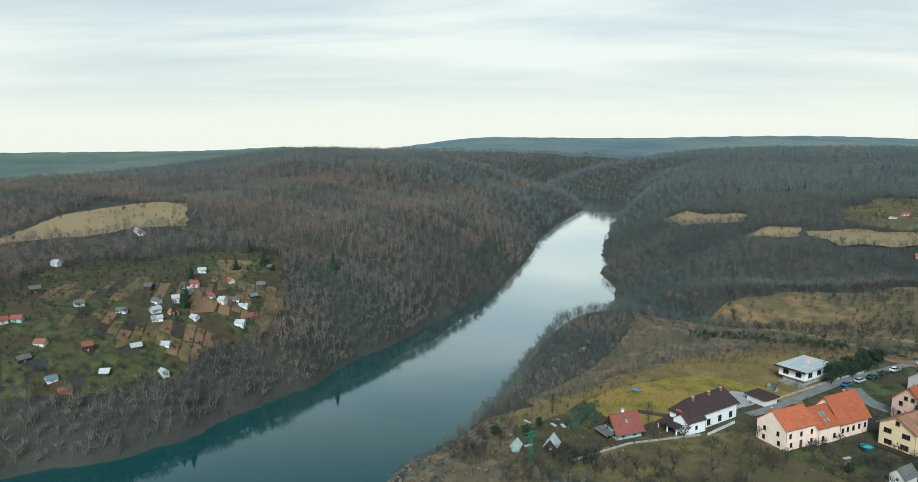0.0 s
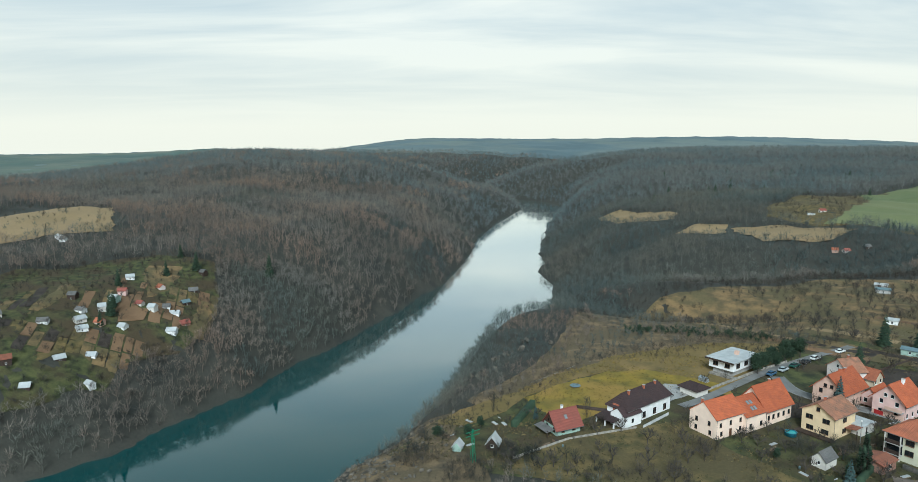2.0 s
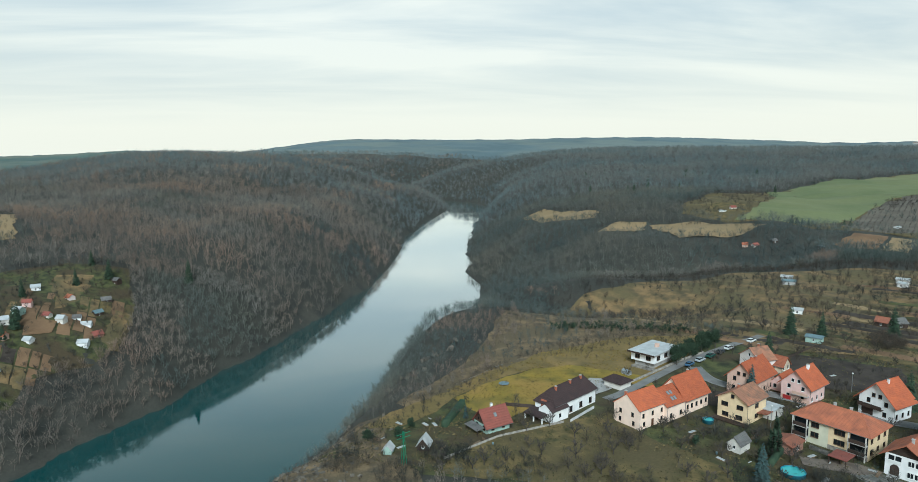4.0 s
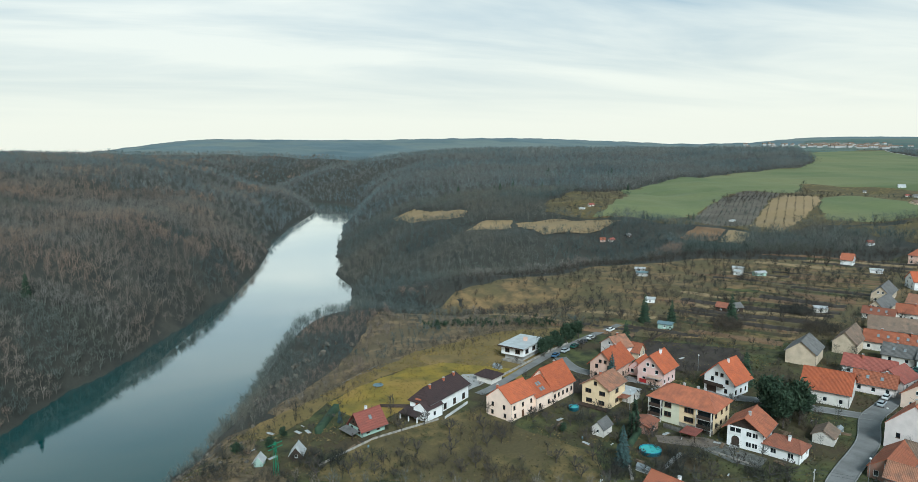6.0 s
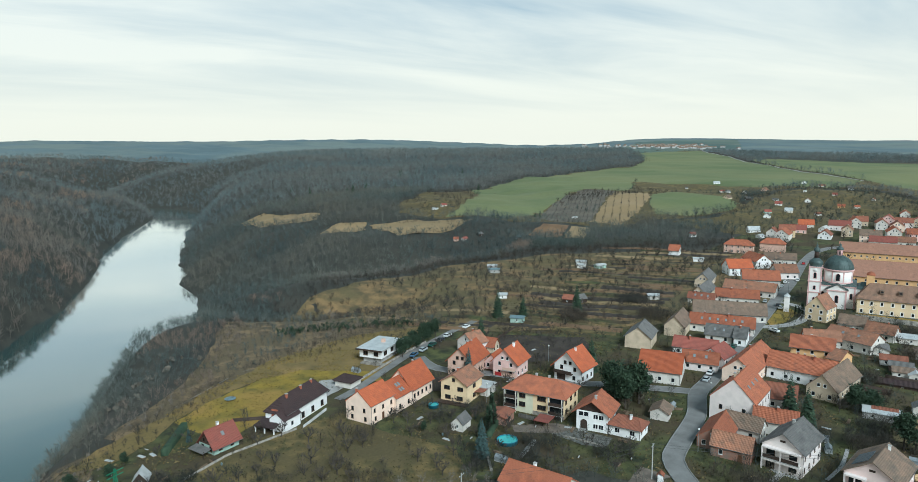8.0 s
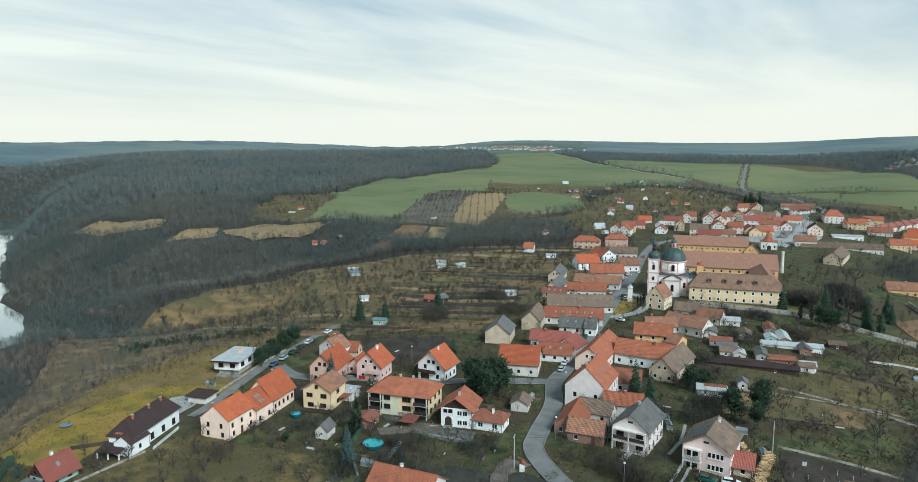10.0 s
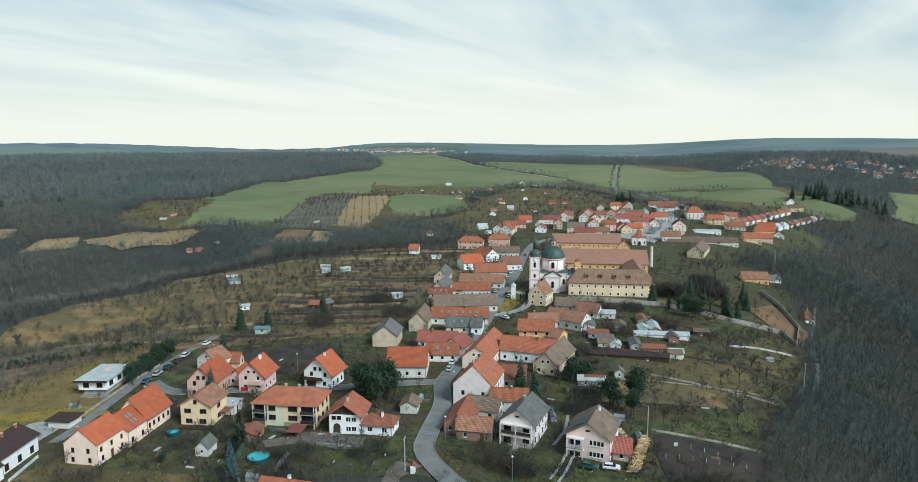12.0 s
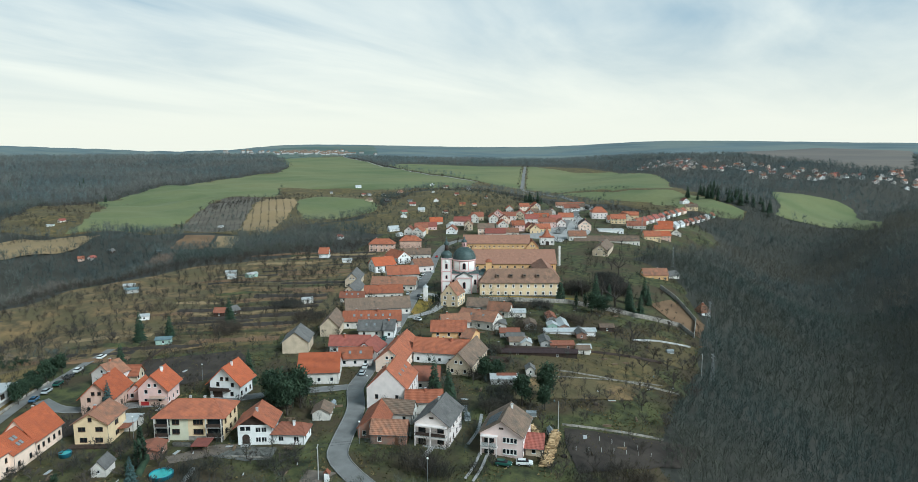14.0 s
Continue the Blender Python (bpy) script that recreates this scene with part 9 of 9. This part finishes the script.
def garden_growth():
    """Shrubs, hedges and bare garden trees that nobody could count."""
    rng = np.random.default_rng(17)
    for lo, hi, s, nb, hh, wd, keep in ((60, 260, 3.6, 60, 2.0, 0.055, 0.5), (120, 460, 5.6, 60, 3.8, 0.05, 0.75), (400, 1050, 10, 36, 6.0, 0.07, 0.75)):
        P = jitter_grid(-40, hi, 10, hi * 0.75, s, rng)
        d = np.hypot(P[:, 0], P[:, 1])
        ok = (d > lo) & (d < hi) & (rng.random(len(P)) < keep * (0.55 + 0.45 * np.sign(wob(P[:, 0], P[:, 1], 48, 0.9))))
        ins = np.zeros(len(P), bool)
        for poly in OPEN[:3]:
            ins |= in_poly(P[:, 0], P[:, 1], poly)
        ok &= ins & ~in_poly(P[:, 0], P[:, 1], LAWNISH)
        for line, w in ((STREET, 5.5), (SIDE, 4.5), (HILL, 4.5)):
            dd, _, _ = seg_dist(P[:, 0], P[:, 1], line)
            ok &= dd > w
        for a, b, r in FOOT:
            ok &= (P[:, 0] - a) ** 2 + (P[:, 1] - b) ** 2 > (0.85 * r + 0.8) ** 2
        P = P[ok]
        bare_wood("shrubs", P, hh * rng.uniform(0.5, 1.4, len(P)), nb, rng, "twig_dark", "leafless garden shrubs and small trees", wd * 1.15, 1.25)
    # colony and field-edge bushes over the river and along the fields
    P = jitter_grid(-420, -60, 240, 700, 5.5, rng)
    ok = (rng.random(len(P)) < 0.8) & (in_poly(P[:, 0], P[:, 1], OPEN[10]) | (in_poly(P[:, 0], P[:, 1], OPEN[9]) & (rng.random(len(P)) < 0.12)))
    P = P[ok]
    bare_wood("shrubs", P, rng.uniform(1.8, 5.2, len(P)), 50, rng, "twig_dark", "leafless bushes between the colony gardens", 0.08, 1.3)
    # scrub on the rocky heath above the river
    P = jitter_grid(-40, 20, 122, 196, 1.7, rng)
    P = P[(rng.random(len(P)) < 0.5) & in_poly(P[:, 0], P[:, 1], OPEN[11])]
    bare_wood("heath_scrub", P, rng.uniform(0.5, 2.0, len(P)), 40, rng, "twig_mid", "low leafless scrub on the rocky heath", 0.05, 1.4)
    # small fruit trees in rows on the terraces
    P = jitter_grid(60, 420, 180, 460, 5.0, rng)
    ok = in_poly(P[:, 0], P[:, 1], OPEN[1]) & (rng.random(len(P)) < 0.30 + 0.38 * (wob(P[:, 0], P[:, 1], 70, 0.5) > -0.1))
    for a, b, r in FOOT:
        ok &= (P[:, 0] - a) ** 2 + (P[:, 1] - b) ** 2 > (0.85 * r + 0.8) ** 2
    for line, w in ((STREET, 5.5), (HILL, 4.5)):
        dd, _, _ = seg_dist(P[:, 0], P[:, 1], line)
        ok &= dd > w
    P = P[ok]
    bare_wood("orchard_trees", P, rng.uniform(2.2, 5.2, len(P)), 60, rng, "twig_mid", "small leafless fruit trees on the terraced slope", 0.065, 1.3)
    # scrub creeps in over the edges of the meadows and terraces
    Q = []
    for poly, spread, gap in ((OPEN[1], 6.0, 0.35), (HEATH, 5.0, 0.5), (OPEN[4], 6.0, 1.2), (OPEN[5], 6.0, 1.2), (OPEN[15], 7.0, 1.5), (OPEN[0][:8], 2.6, 0.5), (OPEN[3], 5.0, 2.5), (OPEN[9], 5.0, 2.5), (OPEN[10], 9.0, 0.5)):
        for (ax, ay), (bx, by) in zip(poly[:-1], poly[1:]):
            n = int(math.hypot(bx - ax, by - ay) / gap)
            t = rng.random(n)
            Q.append(np.c_[ax + (bx - ax) * t + rng.normal(0, spread, n), ay + (by - ay) * t + rng.normal(0, spread, n)])
    Q = np.concatenate(Q)
    ok = np.ones(len(Q), bool)
    for a, b, r in FOOT:
        ok &= (Q[:, 0] - a) ** 2 + (Q[:, 1] - b) ** 2 > (0.85 * r + 0.8) ** 2
    for line, w in ((STREET, 6), (SIDE, 5), (HILL, 5)):
        dd, _, _ = seg_dist(Q[:, 0], Q[:, 1], line)
        ok &= dd > w
    Q = Q[ok & (Q[:, 1] > 60) & (ground(Q[:, 0], Q[:, 1]) > WATER + 4)]
    dq = np.hypot(Q[:, 0], Q[:, 1])
    bare_wood("edge_scrub", Q, rng.uniform(0.7, 2.6, len(Q)) * np.clip(dq / 250, 0.8, 2.0), 34, rng, "twig_mid", "leafless scrub along the edges of meadows and fields", 0.05, 1.3)
    for line in ([(-345, 496), (-319, 526), (-276, 553), (-251, 582)], [(-374, 569), (-368, 629), (-342, 676)], [(-314, 542), (-296, 585), (-276, 644)], [(345, 596), (380, 548), (428, 503), (466, 440), (505, 432)], [(506, 714), (563, 816), (716, 889), (907, 968), (1043, 1006), (1090, 985)], [(672, 632), (690, 626), (840, 752)], [(620, 420), (700, 470), (865, 528), (1016, 520)], [(255, 628), (297, 606), (357, 514), (321, 495)], [(1000, 280), (1062, 275), (1085, 330)], [(1290, 232), (1400, 270)], [(790, 262), (860, 240), (925, 215)]):
        Q = []
        for (ax, ay), (bx, by) in zip(line[:-1], line[1:]):
            n = int(math.hypot(bx - ax, by - ay) / 7)
            t = rng.random(n)
            Q.append(np.c_[ax + (bx - ax) * t + rng.normal(0, 3, n), ay + (by - ay) * t + rng.normal(0, 3, n)])
        Q = np.concatenate(Q)
        bare_wood("hedgerow", Q, rng.uniform(2.5, 7, len(Q)), 30, rng, "twig_grey", "leafless hedgerow along the field edge", 0.08, 1.3)


garden_growth()


def thickets():
    """Dense bare bushes that crowd the corners of the gardens."""
    rng = np.random.default_rng(41)
    Q, H = [], []
    for x, y, r, h in ((134.4, 80.2, 4.5, 4.6), (134.2, 74.2, 4, 4.2), (132.7, 90.2, 2.5, 3), (139.6, 89.0, 2.5, 2.6), (140.0, 67.0, 3, 2.4), (151.3, 42.7, 5, 3), (159.1, 34.4, 6, 3.5), (109, 125, 5, 3.4), (98, 121, 5, 3.6), (73, 156, 3, 3), (89, 126, 4, 3.2), (27, 156, 4, 3.4),
                       (22, 160, 4, 3), (45, 147, 5, 2), (157, 162, 2.5, 2.6), (146, 140, 4, 4), (162, 139, 5, 5), (150, 135, 5, 4), (205, 216, 6, 4), (200.8, 94.3, 5, 4), (200.5, 83.3, 4, 4), (263.0, 101.5, 6, 4), (227.0, 101.5, 5, 4), (237.4, 79.2, 5, 3),
                       (108, 155, 4, 2.6), (97, 155, 4, 2.4), (105, 131, 3, 2.4), (88, 165, 3, 2.6), (233, 195, 8, 4), (248, 221, 8, 4), (200, 211, 6, 3.5), (290.1, 207.7, 7, 4), (63, 130, 7, 2.2), (80, 112, 7, 3), (120, 112, 5, 3), (142.8, 95.9, 3, 2.4),
                       (178.3, 78.9, 6, 4.5), (190.5, 82.6, 5, 4), (172.6, 89.1, 4, 3.5), (293.6, 121.6, 6, 4), (303.3, 111.3, 6, 4), (284.8, 91.8, 8, 4), (348.3, 110.0, 10, 6), (362.7, 89.6, 9, 6), (383.0, 99.0, 8, 6), (30, 130, 7, 3), (12, 150, 6, 2.6), (0, 160, 6, 2.5), (48, 118, 7, 3)):
        n = int(3.2 * r * r)
        a, d = rng.random(n) * 6.283, r * np.sqrt(rng.random(n))
        P = np.c_[x + d * np.cos(a), y + d * np.sin(a)]
        ok = np.ones(n, bool)
        for fx, fy, fr in FOOT:
            ok &= (P[:, 0] - fx) ** 2 + (P[:, 1] - fy) ** 2 > (0.75 * fr) ** 2
        for line in (STREET, SIDE):
            dd, _, _ = seg_dist(P[:, 0], P[:, 1], line)
            ok &= dd > 3.6
        Q.append(P[ok]); H.append(h * rng.uniform(0.5, 1.1, ok.sum()))
    bare_wood("thicket", np.concatenate(Q), np.concatenate(H), 46, rng, "twig_dark", "dense dark leafless bushes in the gardens", 0.035, 1.2)


thickets()


def yard_trees():
    """Grey leafless trees that stand in the yards close to the house walls."""
    rng = np.random.default_rng(88)
    P = jitter_grid(100, 470, 40, 330, 5.2, rng)
    sd, _, _ = seg_dist(P[:, 0], P[:, 1], STREET)
    ok = (sd > 6) & (sd < 75) & (rng.random(len(P)) < 0.5)
    close = np.zeros(len(P), bool)
    for fx, fy, fr in FOOT:
        q = (P[:, 0] - fx) ** 2 + (P[:, 1] - fy) ** 2
        ok &= q > (0.62 * fr) ** 2
        close |= q < (1.5 * fr) ** 2
    for line, w in ((SIDE, 4.5), (HILL, 4.5)):
        dd, _, _ = seg_dist(P[:, 0], P[:, 1], line)
        ok &= dd > w
    P = P[ok & close]
    bare_wood("yard_trees", P, rng.uniform(2.0, 6.0, len(P)), 60, rng, "twig_grey", "grey leafless trees in the yards between the houses", 0.035, 1.2)


yard_trees()


# ---------- rows of vines, roadside trees, distant town ----------
def row_lines(name, poly, along, gap, step, h, material, label, category):
    """Rows of vines or young trees across a field, each plant a small bare bush."""
    rng = np.random.default_rng(len(name) * 13 + len(poly))
    u = Vector(along).normalized()
    v = Vector((-u.y, u.x))
    c = Vector((sum(p[0] for p in poly) / len(poly), sum(p[1] for p in poly) / len(poly)))
    a, b = np.meshgrid(np.arange(-220, 220, step), np.arange(-220, 220, gap))
    a, b = a.ravel() + rng.normal(0, 0.15 * step, a.size), b.ravel() + rng.normal(0, 0.12, b.size)
    P = np.c_[c.x + u.x * a + v.x * b, c.y + u.y * a + v.y * b]
    P = P[in_poly(P[:, 0], P[:, 1], poly) & (rng.random(len(P)) < 0.9)]
    ob = bare_wood(name, P, h * rng.uniform(0.7, 1.2, len(P)), 16, rng, material, label, 0.14, 1.5)
    tagged(ob, label, category, kind="stuff")


row_lines("vines", VINEYARD, (0.74, 0.67), 4.5, 2.4, 1.9, "twig_mid", "rows of bare vines on wires", "vines")
row_lines("young_trees", TANPLOT, (0.74, 0.67), 8.0, 5.0, 2.8, "twig_mid", "rows of bare young orchard trees", "orchard")


def roadside_trees():
    rng = np.random.default_rng(61)
    Q, H = [], []
    for line, gap, off, lo, hi in ((((1210, 486), (1408, 562), (1863, 738)), 19.9, 7, 3, 7), (((1240, 669), (1367, 831), (1604, 1090)), 34, 8, 5, 9), (((700, 232), (767, 238), (908, 270), (986, 315)), 16, 6, 4, 8)):
        for (ax, ay), (bx, by) in zip(line[:-1], line[1:]):
            l = math.hypot(bx - ax, by - ay)
            nx, ny = -(by - ay) / l, (bx - ax) / l
            for t in np.arange(0, l, gap):
                for sd in ((-1, 1) if gap < 20 else (1,)):
                    Q.append((ax + (bx - ax) * t / l + sd * nx * off + rng.normal(0, 1.5), ay + (by - ay) * t / l + sd * ny * off + rng.normal(0, 1.5)))
                    H.append(rng.uniform(lo, hi))
    bare_wood("roadside_trees", np.array(Q), np.array(H), 60, rng, "twig_mid", "leafless roadside trees along the field road", 0.06, 1.2)
    # low dark juniper and blackthorn between the meadow and the terraces
    P = np.array([(91, 263), (100, 262), (108, 258), (117, 255), (127, 251), (136, 249)])
    P = np.repeat(P, 26, 0) + rng.normal(0, 3.6, (156, 2))
    bare_wood("juniper_scrub", P, rng.uniform(1.2, 2.6, len(P)), 60, rng, "needle", "low dark green juniper scrub on the heath", 0.16, 1.6)
    # heath scrub
    P = jitter_grid(20, 150, 200, 335, 2.6, rng)
    P = P[in_poly(P[:, 0], P[:, 1], HEATH) & (rng.random(len(P)) < 0.7)]
    bare_wood("heath_scrub", P, rng.uniform(0.6, 2.2, len(P)), 34, rng, "twig_mid", "low brown scrub on the rim heath", 0.05, 1.4)
    # bushes in the rough strip beside the big field
    P = jitter_grid(330, 720, 560, 900, 6.0, rng)
    P = P[in_poly(P[:, 0], P[:, 1], OPEN[3]) & ~in_poly(P[:, 0], P[:, 1], BIGFIELD) & (wob(P[:, 0], P[:, 1], 60, 0.4) > -0.1)]
    bare_wood("field_scrub", P, rng.uniform(1.5, 6.0, len(P)), 40, rng, "twig_mid", "leafless bushes on the rough strip beside the field", 0.07, 1.3)
    # gardens and scrub between the fields and the village
    P = jitter_grid(500, 1110, 250, 560, 9.0, rng)
    ok = (in_poly(P[:, 0], P[:, 1], OPEN[3]) | in_poly(P[:, 0], P[:, 1], OPEN[7]) | in_poly(P[:, 0], P[:, 1], OPEN[15])) & (rng.random(len(P)) < 0.6)
    for f in (BIGFIELD, SMALLFIELD, EASTFIELD, TANPLOT, LOWFIELD):
        ok &= ~in_poly(P[:, 0], P[:, 1], f)
    P = P[ok]
    bare_wood("field_scrub", P, rng.uniform(2.5, 7.0, len(P)), 40, rng, "twig_grey", "leafless garden trees between the fields and the village", 0.07, 1.3)


roadside_trees()


def distant_town():
    """Roofs and walls of a town on the plain, a few pixels each."""
    rng = random.Random(52)
    wb, rb = bmesh.new(), bmesh.new()
    for _ in range(120):
        az, d = 50.5 + rng.gauss(0, 2.2), rng.uniform(2900, 3500)
        x, y = d * math.sin(radians(az)), d * math.cos(radians(az))
        z, w, l, h = gz(x, y) + 2, rng.uniform(7, 11), rng.uniform(10, 22), rng.uniform(3.5, 7)
        m = pose(x, y, z, 0, 0, rng.uniform(-70, 10))
        bmesh.ops.create_cube(wb, size=1, matrix=m @ Matrix.Translation((0, 0, h / 2 - 1)) @ Matrix.Diagonal((l, w, h + 2, 1)))
        v = [rb.verts.new(m @ Vector(p)) for p in ((-l / 2, -w / 2, h), (l / 2, -w / 2, h), (l / 2, w / 2, h), (-l / 2, w / 2, h), (-l / 2, 0, h + 3.5), (l / 2, 0, h + 3.5))]
        for f in ((0, 1, 5, 4), (2, 3, 4, 5), (1, 2, 5), (3, 0, 4), (3, 2, 1, 0)):
            rb.faces.new([v[i] for i in f])
    tagged(new("distant_town", mesh_of(wb, "town_walls", "concrete")), "grey house walls of a distant town on the plain", "town", kind="stuff")
    tagged(new("distant_roofs", mesh_of(rb, "town_roofs", "r_lichen")), "brownish roofs of a distant town on the plain", "town", kind="stuff")


distant_town()


# ---------- rocks of the rim ----------
def rocks():
    rng = random.Random(31)
    bm = bmesh.new()
    for cx, cy, n, sp in ((33.8, 249.4, 15, 2.2), (46.4, 255.8, 7, 4), (26.2, 229.3, 5, 3), (-8, 172, 70, 8), (-16, 160, 70, 9), (-24, 148, 60, 9), (0, 186, 40, 7), (-12, 150, 40, 8), (14, 243, 22, 5), (-2, 225, 18, 5), (-8, 160, 120, 10)):
        for _ in range(n):
            x, y = cx + rng.gauss(0, sp), cy + rng.gauss(0, sp)
            r = rng.uniform(0.25, 0.85) * (1.9 if cy > 228 else 1)
            q = bmesh.ops.create_icosphere(bm, subdivisions=1, radius=r, matrix=pose(x, y, gz(x, y) + (1.0 if cy > 228 else 0.0) * r, rng.uniform(0, 90), rng.uniform(0, 90), rng.uniform(0, 360)) @ Matrix.Diagonal((1, rng.uniform(0.5, 0.9), rng.uniform(0.5, 1.2), 1)))
            for v in q["verts"]:
                v.co += Vector((rng.uniform(-0.42, 0.42), rng.uniform(-0.42, 0.42), rng.uniform(-0.35, 0.35))) * r
    tagged(new("rock_outcrop", mesh_of(bm, "rock_outcrop", "rock")), "grey-brown crags on the steep river bank", "rocks", kind="stuff")


rocks()


# ---------- grass and garden clutter ----------
def tufts():
    rng = np.random.default_rng(23)
    for mname, n, keep in (("tuft_pale", 46000, 0.1), ("tuft_dark", 46000, -0.3), ("tuft_lawn", 90000, -0.4)):
        a, d = np.radians(rng.uniform(-8, 84, n * 2)), np.sqrt(rng.uniform(110 ** 2, 330 ** 2, n * 2))
        P = np.c_[d * np.sin(a), d * np.cos(a)]
        ok = np.zeros(len(P), bool)
        for poly in OPEN[:3]:
            ok |= in_poly(P[:, 0], P[:, 1], poly)
        lawn = in_poly(P[:, 0], P[:, 1], LAWNISH)
        w = wob(P[:, 0], P[:, 1], 30, 0.2 if mname == "tuft_pale" else 1.9)
        ok &= w > keep
        if mname == "tuft_lawn":
            ok &= lawn
        else:
            ok &= ~lawn & ~((a < 0.64) & (d > 188))
        for line, wd in ((STREET, 3.2), (SIDE, 2.8), (HILL, 2.8)):
            dd, _, _ = seg_dist(P[:, 0], P[:, 1], line)
            ok &= dd > wd
        P = P[ok]
        z = ground(P[:, 0], P[:, 1]) + 0.1
        B = np.c_[P, z]
        q = rng.normal(0, 0.2, (len(P), 2))
        r = rng.normal(0, 0.2, (len(P), 2))
        zz = np.zeros(len(P))
        V = np.stack([B - np.c_[q, zz], B + np.c_[q, zz], B + np.c_[r, rng.uniform(0.2, 0.5, len(P))]], 1).reshape(-1, 3)
        tagged(new("grass_tufts", raw_mesh("grass_tufts", V, np.arange(len(V)), 3, mname)), "uneven winter grass tufts and weeds", "grass", kind="stuff")


tufts()


def clutter():
    """Cold frames, timber stacks, barrels and boards in the back gardens."""
    rng = random.Random(77)
    kinds = []
    o = thing("cold_frame", 0, 0, -500, 0, "low pale cold frame in the garden", "cold frame", "garden clutter")
    part("box", new_box(-1.6, 1.6, -0.6, 0.6, 0, 0.35), "wood", o); part("lid", new_box(-1.65, 1.65, -0.65, 0.65, 0.36, 0.42), "sheet", o)
    kinds.append(o)
    o = thing("timber_stack", 0, 0, -500, 0, "stack of weathered boards in the garden", "timber", "garden clutter")
    for k in range(5):
        part("board", new_box(-1.8 + 0.1 * k, 1.7 + 0.05 * k, -0.5 + 0.05 * k, 0.5 - 0.03 * k, 0.1 + 0.14 * k, 0.22 + 0.14 * k), "wood", o)
    kinds.append(o)
    o = thing("barrel", 0, 0, -500, 0, "blue plastic rain barrel", "barrel", "garden clutter")
    part("drum", lathe([(0, 0), (0.3, 0), (0.36, 0.5), (0.3, 1.0), (0, 1.0)], 12), "tarp", o)
    kinds.append(o)
    o = thing("bench", 0, 0, -500, 0, "pale bench in a back garden", "bench", "garden clutter")
    part("seat", new_box(-0.9, 0.9, -0.2, 0.2, 0.42, 0.48), "sheet", o)
    for s in (-0.75, 0.75):
        part("leg", new_box(s - 0.05, s + 0.05, -0.18, 0.18, 0, 0.42), "wood", o)
    kinds.append(o)
    o = thing("compost_heap", 0, 0, -500, 0, "brown compost heap behind boards", "compost", "garden clutter")
    part("mound", lathe([(1.2, 0), (1.0, 0.5), (0.5, 0.9), (0, 1.0)], 9), "soil", o)
    part("board", new_box(-1.3, 1.3, -1.25, -1.18, 0, 0.9), "wood", o)
    kinds.append(o)
    o = thing("greenhouse", 0, 0, -500, 0, "small pale greenhouse with glass panes", "greenhouse", "garden clutter")
    part("base", new_box(-2.2, 2.2, -1.2, 1.2, 0, 0.3), "concrete", o)
    part("glazing", new_box(-2.1, 2.1, -1.1, 1.1, 0.3, 1.6), "skyglass", o); part("roof", roof_mesh(4.2, 2.2, 1.6, 2.3, 0, 0.05, 0.05), "skyglass", o)
    kinds.append(o)
    n = 0
    while n < 120:
        if n < 14:
            x, y = rng.uniform(8, 38), rng.uniform(160, 186)
        elif rng.random() < 0.5:
            x, y = rng.uniform(84, 160), rng.uniform(96, 205)
        else:
            x, y = rng.uniform(160, 330), rng.uniform(35, 130)
        if not clear(x, y, 0.8) or not any(in_poly([x], [y], q)[0] for q in OPEN[:3]) or in_poly([x], [y], LAWNISH)[0]:
            continue
        k = rng.choices(kinds, (5, 6, 3, 3, 3, 1.5))[0]
        q = copy_thing(k, pose(0, 0, 0))
        q.matrix_basis = pose(x, y, gz(x, y) + 0.12, 0, 0, rng.choice((27, -63)) + rng.uniform(-12, 12)) @ Matrix.Diagonal((0.72, 0.72, 0.72, 1))
        n += 1
    drop_protos(kinds)


clutter()
